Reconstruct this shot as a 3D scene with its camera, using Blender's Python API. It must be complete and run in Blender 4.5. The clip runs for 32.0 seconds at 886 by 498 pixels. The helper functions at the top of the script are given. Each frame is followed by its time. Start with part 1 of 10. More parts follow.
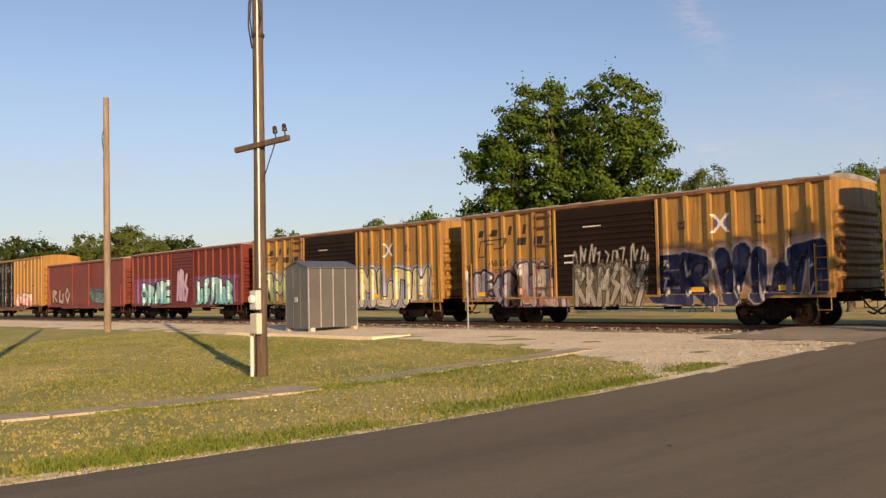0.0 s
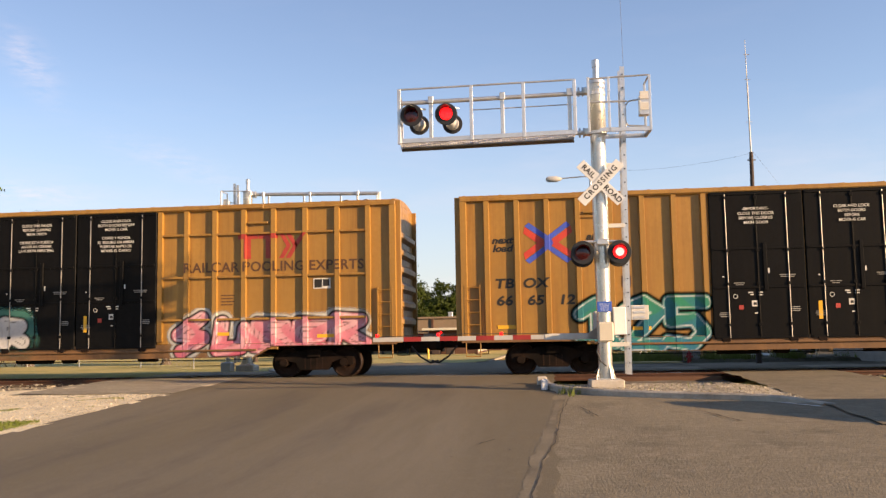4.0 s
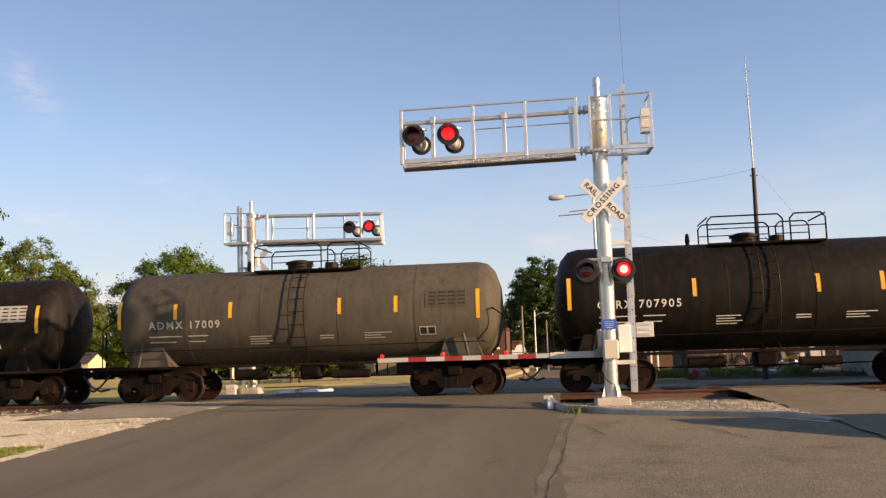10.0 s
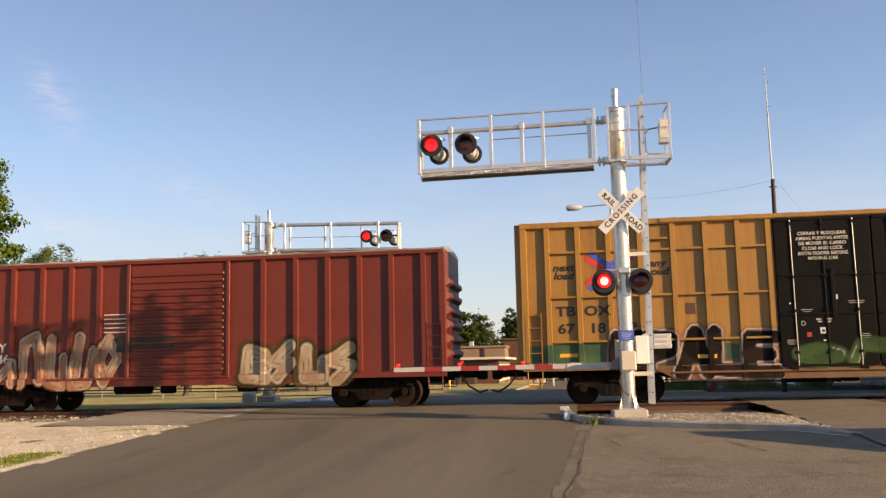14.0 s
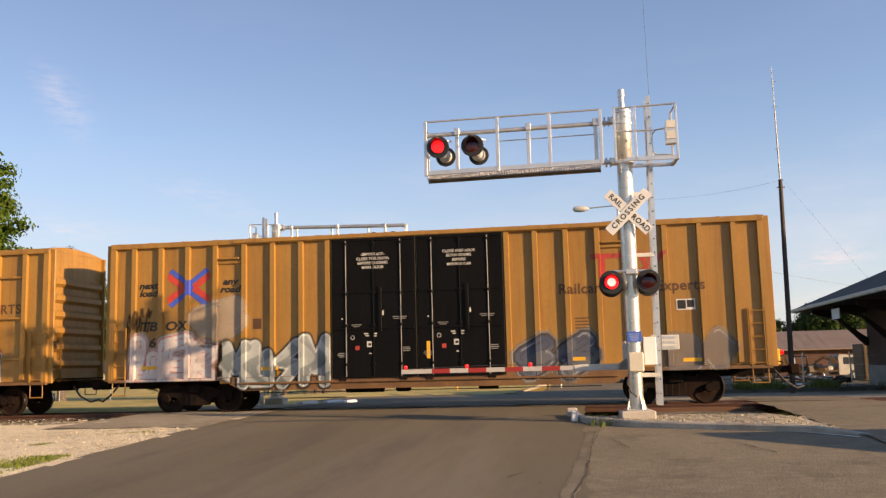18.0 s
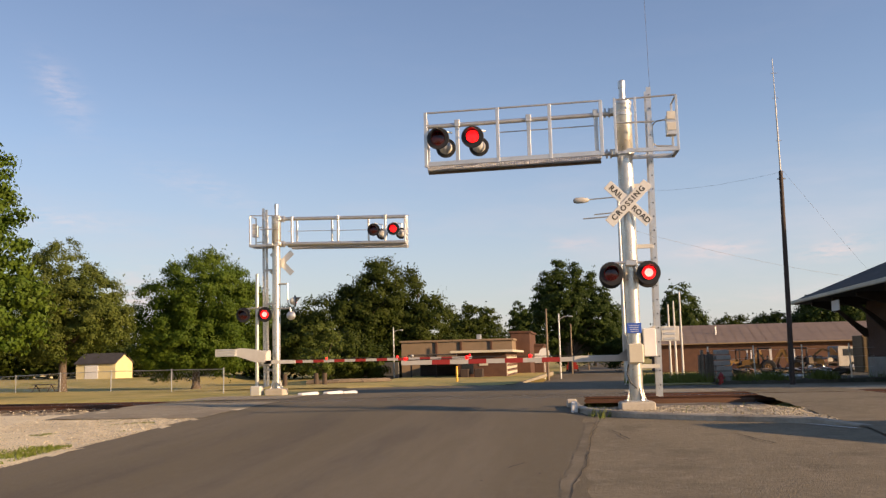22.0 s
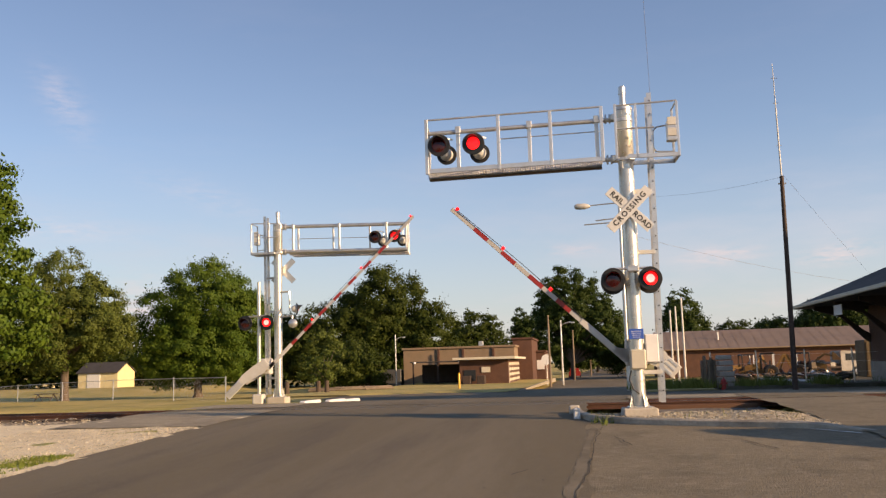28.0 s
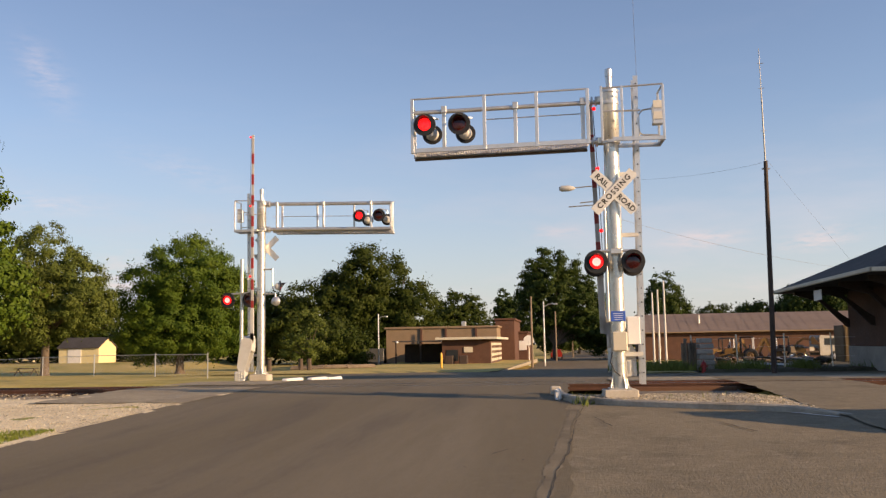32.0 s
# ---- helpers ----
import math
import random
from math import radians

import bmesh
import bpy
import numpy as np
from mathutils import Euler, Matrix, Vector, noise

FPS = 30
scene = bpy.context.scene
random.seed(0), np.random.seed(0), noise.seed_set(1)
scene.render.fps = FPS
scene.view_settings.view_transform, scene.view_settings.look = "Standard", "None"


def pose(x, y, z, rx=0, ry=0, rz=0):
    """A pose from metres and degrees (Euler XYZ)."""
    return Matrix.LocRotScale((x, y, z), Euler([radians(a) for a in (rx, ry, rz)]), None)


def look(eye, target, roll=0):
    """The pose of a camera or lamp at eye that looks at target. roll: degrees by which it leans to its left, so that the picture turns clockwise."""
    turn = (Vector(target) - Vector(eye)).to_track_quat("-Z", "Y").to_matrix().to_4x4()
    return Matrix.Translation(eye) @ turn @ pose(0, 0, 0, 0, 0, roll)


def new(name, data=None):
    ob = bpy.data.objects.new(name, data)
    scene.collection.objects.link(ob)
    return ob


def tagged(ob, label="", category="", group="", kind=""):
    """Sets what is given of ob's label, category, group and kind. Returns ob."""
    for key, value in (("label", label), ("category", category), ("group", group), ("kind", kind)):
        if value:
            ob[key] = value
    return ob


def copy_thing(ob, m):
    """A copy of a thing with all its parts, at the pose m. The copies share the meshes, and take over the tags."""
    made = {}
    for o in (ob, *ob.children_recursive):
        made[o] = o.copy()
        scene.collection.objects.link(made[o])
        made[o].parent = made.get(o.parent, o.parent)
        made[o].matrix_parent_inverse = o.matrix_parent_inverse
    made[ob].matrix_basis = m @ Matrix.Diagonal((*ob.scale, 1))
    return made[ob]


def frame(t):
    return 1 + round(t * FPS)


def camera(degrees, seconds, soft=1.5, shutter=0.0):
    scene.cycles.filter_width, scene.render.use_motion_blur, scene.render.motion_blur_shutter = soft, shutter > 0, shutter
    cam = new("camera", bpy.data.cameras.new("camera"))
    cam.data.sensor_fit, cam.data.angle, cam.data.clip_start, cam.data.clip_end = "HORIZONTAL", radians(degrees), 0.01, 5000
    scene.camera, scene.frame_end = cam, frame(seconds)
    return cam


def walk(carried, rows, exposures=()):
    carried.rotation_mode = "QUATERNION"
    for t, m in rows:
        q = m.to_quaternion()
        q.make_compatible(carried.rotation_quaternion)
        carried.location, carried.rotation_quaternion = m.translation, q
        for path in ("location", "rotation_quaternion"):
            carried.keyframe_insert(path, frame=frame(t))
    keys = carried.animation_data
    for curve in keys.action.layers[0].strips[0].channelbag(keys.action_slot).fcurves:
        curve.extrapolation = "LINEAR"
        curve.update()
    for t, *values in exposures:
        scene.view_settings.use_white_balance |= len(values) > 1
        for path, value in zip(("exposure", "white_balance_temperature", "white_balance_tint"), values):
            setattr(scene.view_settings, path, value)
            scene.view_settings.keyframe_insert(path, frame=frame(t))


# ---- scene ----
EXPOSURE, SKY, SUN = 0.5, 0.118, 5.0
LENS = 52.09
EYE = (0.0, 0.0, 1.17)
# seconds, heading to the left of +y, tilt up, lean
TURNS = [
    (0, 47.95, 2.91, -1.23), (0.1, 44.75, 2.85, -0.80), (0.3, 38.88, 2.87, -0.25), (0.5, 32.66, 2.97, 0.18), (0.7, 25.95, 3.12, 0.12),
    (0.8, 22.42, 3.18, -0.15), (1, 15.96, 3.23, -0.31), (1.2, 10.27, 3.26, -0.40), (1.5, 6.99, 3.36, -1.77), (2, 6.54, 3.45, -1.63),
    (2.5, 5.54, 3.58, -1.47), (4.5, 7.29, 6.13, -0.90), (5, 7.50, 6.66, -0.88), (5.5, 7.57, 7.02, -0.80), (6, 7.61, 7.20, -0.68),
    (6.5, 7.57, 7.23, -0.87), (7, 7.51, 7.21, -0.84), (7.5, 7.46, 7.10, -0.93), (8, 7.38, 6.96, -1.12), (8.5, 7.17, 6.80, -1.33),
    (9, 6.97, 6.67, -1.35), (9.5, 6.86, 6.58, -1.58), (10, 7.01, 6.68, -1.74), (10.5, 7.32, 6.77, -1.49), (11, 7.72, 6.66, -1.28),
    (11.5, 7.99, 6.62, -1.27), (12, 7.96, 6.61, -1.38), (12.5, 7.96, 6.68, -1.46), (13, 8.01, 6.91, -1.27), (13.5, 8.04, 7.11, -1.25),
    (14, 8.08, 7.32, -1.25), (14.5, 8.15, 7.52, -1.12), (15, 8.20, 7.67, -0.90), (15.5, 8.18, 7.79, -1.16), (17.5, 8.45, 7.56, -1.27),
    (18, 8.52, 7.44, -1.41), (18.5, 8.69, 7.34, -1.34), (19, 8.93, 7.28, -1.33), (19.5, 9.09, 7.26, -1.47), (20, 9.17, 7.27, -1.47),
    (20.5, 9.18, 7.27, -1.42), (21, 9.02, 7.22, -1.32), (21.5, 8.73, 6.98, -1.28), (22, 8.54, 6.89, -1.36), (22.5, 8.48, 6.94, -1.30),
    (23, 8.53, 6.99, -1.23), (23.5, 8.68, 7.04, -1.19), (24, 8.82, 7.14, -0.98), (24.5, 8.89, 7.20, -0.81), (25, 8.92, 7.26, -1.10),
    (25.5, 8.87, 7.32, -1.27), (27.5, 8.67, 7.34, -1.67), (28, 8.62, 7.33, -1.70), (28.5, 8.50, 7.34, -1.70), (29, 8.47, 7.23, -1.62),
    (29.5, 8.44, 7.14, -1.52), (30, 8.22, 7.13, -1.49), (30.5, 7.89, 6.96, -1.30), (31, 7.70, 6.84, -1.12), (31.5, 7.68, 6.40, -1.04),
    (32, 7.64, 6.04, -0.97),
]


def aim(yaw, pitch, lean):
    y, p = radians(yaw), radians(pitch)
    ahead = Vector((-math.sin(y) * math.cos(p), math.cos(y) * math.cos(p), math.sin(p)))
    return look(EYE, Vector(EYE) + ahead, lean)


cam = camera(LENS, 32.0, soft=1.35, shutter=0.0)
walk(cam, [(t, aim(y, p, r)) for t, y, p, r in TURNS], [(t, EXPOSURE + e, 7750, 26) for t, e in ((0, -0.14), (0.5, 0.05), (1.0, 0.4), (2.0, 0.55), (2.5, 0.5), (4.5, 0.36), (5.0, 0.32), (5.5, 0.2), (15.5, 0.2), (18, 0.22), (19, 0.1), (20, 0.0), (32, 0.0))])

# ---- light ----
SUN_AZ, SUN_EL = 68.5, 14.5   # shadows run 68.5 degrees left of +y
world = bpy.data.worlds.new("sky")
scene.world = world
world.use_nodes = True
wn, wl = world.node_tree.nodes, world.node_tree.links
sky = wn.new("ShaderNodeTexSky")
sky.sky_type, sky.sun_disc = "NISHITA", False
sky.sun_elevation = radians(SUN_EL)
sky.sun_rotation = radians(180 - SUN_AZ)
sky.air_density, sky.dust_density, sky.ozone_density = 1.0, 0.1, 3.2
# grey-blue haze at the horizon, and pale cloud wisps low in the sky
hazef, hazem = wn.new("ShaderNodeMapRange"), wn.new("ShaderNodeMix")
for k, v in zip((1, 2, 3, 4), (0.0, 0.24, 0.7, 0.0)):
    hazef.inputs[k].default_value = v
hazem.data_type = "RGBA"
hazem.inputs[7].default_value = (2.15, 2.75, 3.5, 1)
tcw, sepw = wn.new("ShaderNodeTexCoord"), wn.new("ShaderNodeSeparateXYZ")
wl.new(tcw.outputs["Generated"], sepw.inputs[0])
stretch_ = wn.new("ShaderNodeMapping")
stretch_.inputs["Scale"].default_value = (2.6, 2.6, 11.0)
wl.new(tcw.outputs["Generated"], stretch_.inputs[0])
puffs = wn.new("ShaderNodeTexNoise")
puffs.inputs["Scale"].default_value, puffs.inputs["Detail"].default_value, puffs.inputs["Roughness"].default_value = 1.7, 6, 0.6
wl.new(stretch_.outputs[0], puffs.inputs[0])
thresh, low, both, mixw = wn.new("ShaderNodeMapRange"), wn.new("ShaderNodeMapRange"), wn.new("ShaderNodeMath"), wn.new("ShaderNodeMix")
for nd, a, b, c, d in ((thresh, 0.5, 0.72, 0.0, 1.0), (low, 0.0, 0.26, 0.34, 0.03)):
    for k, v in zip((1, 2, 3, 4), (a, b, c, d)):
        nd.inputs[k].default_value = v
wl.new(puffs.outputs[0], thresh.inputs[0])
wl.new(sepw.outputs[2], low.inputs[0])
both.operation = "MULTIPLY"
wl.new(thresh.outputs[0], both.inputs[0])
wl.new(low.outputs[0], both.inputs[1])
mixw.data_type = "RGBA"
mixw.inputs[7].default_value = (3.9, 4.0, 4.4, 1)
wl.new(both.outputs[0], mixw.inputs[0])
wl.new(sepw.outputs[2], hazef.inputs[0])
wl.new(hazef.outputs[0], hazem.inputs[0])
wl.new(sky.outputs[0], hazem.inputs[6])
wl.new(hazem.outputs[2], mixw.inputs[6])


def node_math(op, a, b=0.0):
    q = wn.new("ShaderNodeMath")
    q.operation = op
    for sock, v in zip(q.inputs, (a, b)):
        if isinstance(v, (int, float)):
            sock.default_value = v
        else:
            wl.new(v, sock)
    return q.outputs[0]


def dot(v):
    q = wn.new("ShaderNodeVectorMath")
    q.operation = "DOT_PRODUCT"
    q.inputs[1].default_value = v
    wl.new(tcw.outputs["Generated"], q.inputs[0])
    return q.outputs["Value"]


feather = wn.new("ShaderNodeTexNoise")
feather.inputs["Scale"].default_value, feather.inputs["Detail"].default_value, feather.inputs["Roughness"].default_value = 16.0, 5, 0.6
wl.new(stretch_.outputs[0], feather.inputs[0])
tuftn = wn.new("ShaderNodeMapRange")
for k, v in zip((1, 2, 3, 4), (0.36, 0.66, 0.0, 1.0)):
    tuftn.inputs[k].default_value = v
wl.new(feather.outputs[0], tuftn.inputs[0])
last_sky = mixw.outputs[2]
# single wisps: heading to the left, height, half width, half height, slant (degrees), cover, colour
for az, el, su, sv, slant, amt, tone in ((31.7, 15.9, 1.9, .9, 55, .34, (4.6, 4.7, 5.2)), (23.5, 10.7, 3.6, .8, 18, .20, (4.6, 4.6, 5.0)), (32.0, 8.6, 3.4, .6, 3, .30, (4.9, 4.8, 5.0)), (27.2, 3.9, 1.5, 1.5, 0, .5, (5.4, 4.5, 4.4)),
                                         (-8.4, 6.1, 2.0, .5, -2, .6, (4.6, 4.1, 4.1)), (-15.0, 5.8, 1.9, .55, -8, .55, (4.6, 4.1, 4.1)), (.4, 7.0, 1.6, .4, 0, .35, (4.2, 3.9, 4.1)), (-12.0, 3.2, 5.0, .5, 0, .2, (4.2, 4.0, 4.1))):
    h_, e_, s_ = radians(az), radians(el), radians(slant)
    ahead_ = Vector((-math.sin(h_) * math.cos(e_), math.cos(h_) * math.cos(e_), math.sin(e_)))
    side_ = Vector((math.cos(h_), math.sin(h_), 0))
    up_ = side_.cross(ahead_)
    u_, v_ = side_ * math.cos(s_) - up_ * math.sin(s_), side_ * math.sin(s_) + up_ * math.cos(s_)
    du = node_math("POWER", node_math("ABSOLUTE", node_math("DIVIDE", dot(u_), math.sin(radians(su)))), 2.0)
    dv = node_math("POWER", node_math("ABSOLUTE", node_math("DIVIDE", dot(v_), math.sin(radians(sv)))), 2.0)
    fall = node_math("POWER", 2.718, node_math("MULTIPLY", node_math("ADD", du, dv), -1.0))
    front = node_math("GREATER_THAN", dot(ahead_), 0.5)
    cover_ = node_math("MULTIPLY", node_math("MULTIPLY", fall, front), node_math("MULTIPLY", tuftn.outputs[0], amt))
    q = wn.new("ShaderNodeMix")
    q.data_type = "RGBA"
    wl.new(cover_, q.inputs[0])
    wl.new(last_sky, q.inputs[6])
    q.inputs[7].default_value = (*tone, 1)
    last_sky = q.outputs[2]
# the sky brightens towards the sun's side
side_gain = wn.new("ShaderNodeMapRange")
for k, v in zip((1, 2, 3, 4), (-0.55, 0.35, 0.97, 1.2)):
    side_gain.inputs[k].default_value = v
wl.new(sepw.outputs[0], side_gain.inputs[0])
gain = wn.new("ShaderNodeVectorMath")
gain.operation = "SCALE"
wl.new(last_sky, gain.inputs[0])
wl.new(side_gain.outputs[0], gain.inputs["Scale"])
wl.new(gain.outputs[0], wn["Background"].inputs[0])
wn["Background"].inputs[1].default_value = SKY
sun = new("sun", bpy.data.lights.new("sun", "SUN"))
sun.data.energy, sun.data.angle, sun.data.color = SUN, radians(0.55), (1.0, 0.79, 0.49)
_a = radians(SUN_AZ)
sun.matrix_world = look((0, 0, 60), Vector((-math.sin(_a), math.cos(_a), -math.tan(radians(SUN_EL)))) + Vector((0, 0, 60)))

# ---- mesh tools ----


class G:
    """Vertices and faces of one part."""

    def __init__(self):
        self.v, self.f, self.m = [], [], []

    def add(self, verts, faces, mi=0):
        n = len(self.v)
        self.v += [tuple(p) for p in verts]
        self.f += [tuple(n + i for i in q) for q in faces]
        self.m += [mi] * len(faces)
        return self

    def box(self, x0, x1, y0, y1, z0, z1):
        return self.add([(x, y, z) for x in (x0, x1) for y in (y0, y1) for z in (z0, z1)],
                        [(0, 1, 3, 2), (4, 6, 7, 5), (0, 4, 5, 1), (2, 3, 7, 6), (0, 2, 6, 4), (1, 5, 7, 3)])

    def cbox(self, x0, x1, y0, y1, z0, z1, b=0.01):
        """A box with chamfered edges."""
        lo, hi = (x0, y0, z0), (x1, y1, z1)
        b = min(b, (x1 - x0) / 2.2, (y1 - y0) / 2.2, (z1 - z0) / 2.2)
        idx, vs = {}, []
        for sx in (0, 1):
            for sy in (0, 1):
                for sz in (0, 1):
                    s = (sx, sy, sz)
                    for k in range(3):
                        p = [(hi[i] if s[i] else lo[i]) if i == k else (hi[i] - b if s[i] else lo[i] + b) for i in range(3)]
                        idx[s, k] = len(vs)
                        vs.append(p)
        fs = []
        for k in range(3):
            a, c = (k + 1) % 3, (k + 2) % 3
            for e in (0, 1):
                def s(u, w):
                    q = [0, 0, 0]
                    q[k], q[a], q[c] = e, u, w
                    return tuple(q)
                loop = [idx[s(0, 0), k], idx[s(1, 0), k], idx[s(1, 1), k], idx[s(0, 1), k]]
                fs.append(loop if e else loop[::-1])
            for u in (0, 1):
                for w in (0, 1):
                    q0, q1 = [0, 0, 0], [0, 0, 0]
                    q0[k], q1[k] = 0, 1
                    q0[a] = q1[a] = u
                    q0[c] = q1[c] = w
                    q0, q1 = tuple(q0), tuple(q1)
                    loop = [idx[q0, a], idx[q1, a], idx[q1, c], idx[q0, c]]
                    fs.append(loop if (u == w) else loop[::-1])
        for sx in (0, 1):
            for sy in (0, 1):
                for sz in (0, 1):
                    t = [idx[(sx, sy, sz), k] for k in range(3)]
                    fs.append(t if (sx + sy + sz) % 2 else t[::-1])
        return self.add(vs, fs)

    def cyl(self, p0, p1, r0, r1=None, n=10, caps=True):
        r1 = r0 if r1 is None else r1
        p0, p1 = Vector(p0), Vector(p1)
        d = (p1 - p0).normalized()
        a = d.orthogonal().normalized()
        b = d.cross(a)
        vs = []
        for p, r in ((p0, r0), (p1, r1)):
            for i in range(n):
                t = 2 * math.pi * i / n
                vs.append(p + (a * math.cos(t) + b * math.sin(t)) * r)
        fs = [(i, (i + 1) % n, n + (i + 1) % n, n + i) for i in range(n)]
        if caps:
            fs += [tuple(range(n - 1, -1, -1)), tuple(range(n, 2 * n))]
        return self.add(vs, fs)

    def tube(self, pts, r, n=6):
        for p, q in zip(pts, pts[1:]):
            self.cyl(p, q, r, r, n)
        return self

    def lathe(self, prof, origin, axis="z", n=24, cap=True):
        """Turn (radius, height) pairs about an axis through origin."""
        o, vs = Vector(origin), []
        for r, h in prof:
            for i in range(n):
                t = 2 * math.pi * i / n
                c, s = r * math.cos(t), r * math.sin(t)
                vs.append(o + Vector({"z": (c, s, h), "x": (h, c, s), "y": (s, h, c)}[axis]))
        fs = []
        for k in range(len(prof) - 1):
            for i in range(n):
                j = (i + 1) % n
                fs.append((k * n + i, k * n + j, (k + 1) * n + j, (k + 1) * n + i))
        if cap:
            fs += [tuple(range(n - 1, -1, -1)), tuple((len(prof) - 1) * n + i for i in range(n))]
        return self.add(vs, fs)

    def prism(self, poly, axis, c0, c1):
        """A flat outline pushed along an axis; the outline's two numbers are the other axes in order."""
        def at(p, c):
            return {"x": (c, p[0], p[1]), "y": (p[0], c, p[1]), "z": (p[0], p[1], c)}[axis]
        n = len(poly)
        area = sum(poly[i][0] * poly[(i + 1) % n][1] - poly[(i + 1) % n][0] * poly[i][1] for i in range(n))
        if (area < 0) != (axis == "y"):
            poly = poly[::-1]
        vs = [at(p, c0) for p in poly] + [at(p, c1) for p in poly]
        fs = [tuple(range(n - 1, -1, -1)), tuple(range(n, 2 * n))]
        fs += [(i, (i + 1) % n, n + (i + 1) % n, n + i) for i in range(n)]
        return self.add(vs, fs)

    def sheet(self, xs, ys, z):
        """A grid over xs and ys at the heights z(x, y)."""
        n = len(ys)
        vs = [(x, y, z(x, y)) for x in xs for y in ys]
        fs = [(i * n + j, (i + 1) * n + j, (i + 1) * n + j + 1, i * n + j + 1) for i in range(len(xs) - 1) for j in range(n - 1)]
        return self.add(vs, fs)

    def moved(self, m):
        self.v = [tuple(m @ Vector(p)) for p in self.v]
        return self

    def mesh(self, name, mats, smooth=0):
        me = bpy.data.meshes.new(name)
        me.from_pydata(self.v, [], self.f)
        for mm in (mats if isinstance(mats, (list, tuple)) else [mats]):
            me.materials.append(mm)
        if any(self.m):
            me.polygons.foreach_set("material_index", self.m)
        if smooth:
            me.polygons.foreach_set("use_smooth", [True] * len(me.polygons))
            me.set_sharp_from_angle(angle=radians(smooth))
        me.update()
        return me


def thing(name, label, category, group="", at=None):
    ob = tagged(new(name), label, category, group)
    ob.empty_display_size = 0.2
    if at is not None:
        ob.matrix_basis = at
    return ob


def part(name, g, material, parent, label="", smooth=0, at=None):
    """One mesh object under a thing or a part. g: a G, or mesh data to share."""
    me = g.mesh(name, material, smooth) if isinstance(g, G) else g
    ob = new(name, me)
    ob.parent = parent
    if at is not None:
        ob.matrix_basis = at
    if label:
        ob["label"] = label
    return ob


def solo(name, g, material, label, category, group="", kind="", smooth=0, at=None):
    """A top-level thing that is one mesh."""
    me = g.mesh(name, material, smooth) if isinstance(g, G) else g
    ob = tagged(new(name, me), label, category, group, kind)
    if at is not None:
        ob.matrix_basis = at
    return ob


def lerp(a, b, t):
    return a + (b - a) * t


def step(t):
    t = max(0.0, min(1.0, t))
    return t * t * (3 - 2 * t)


def wob(x, y, s=1.0, k=0.0):
    return noise.noise(Vector((x * s, y * s, k)))


# ---- materials ----


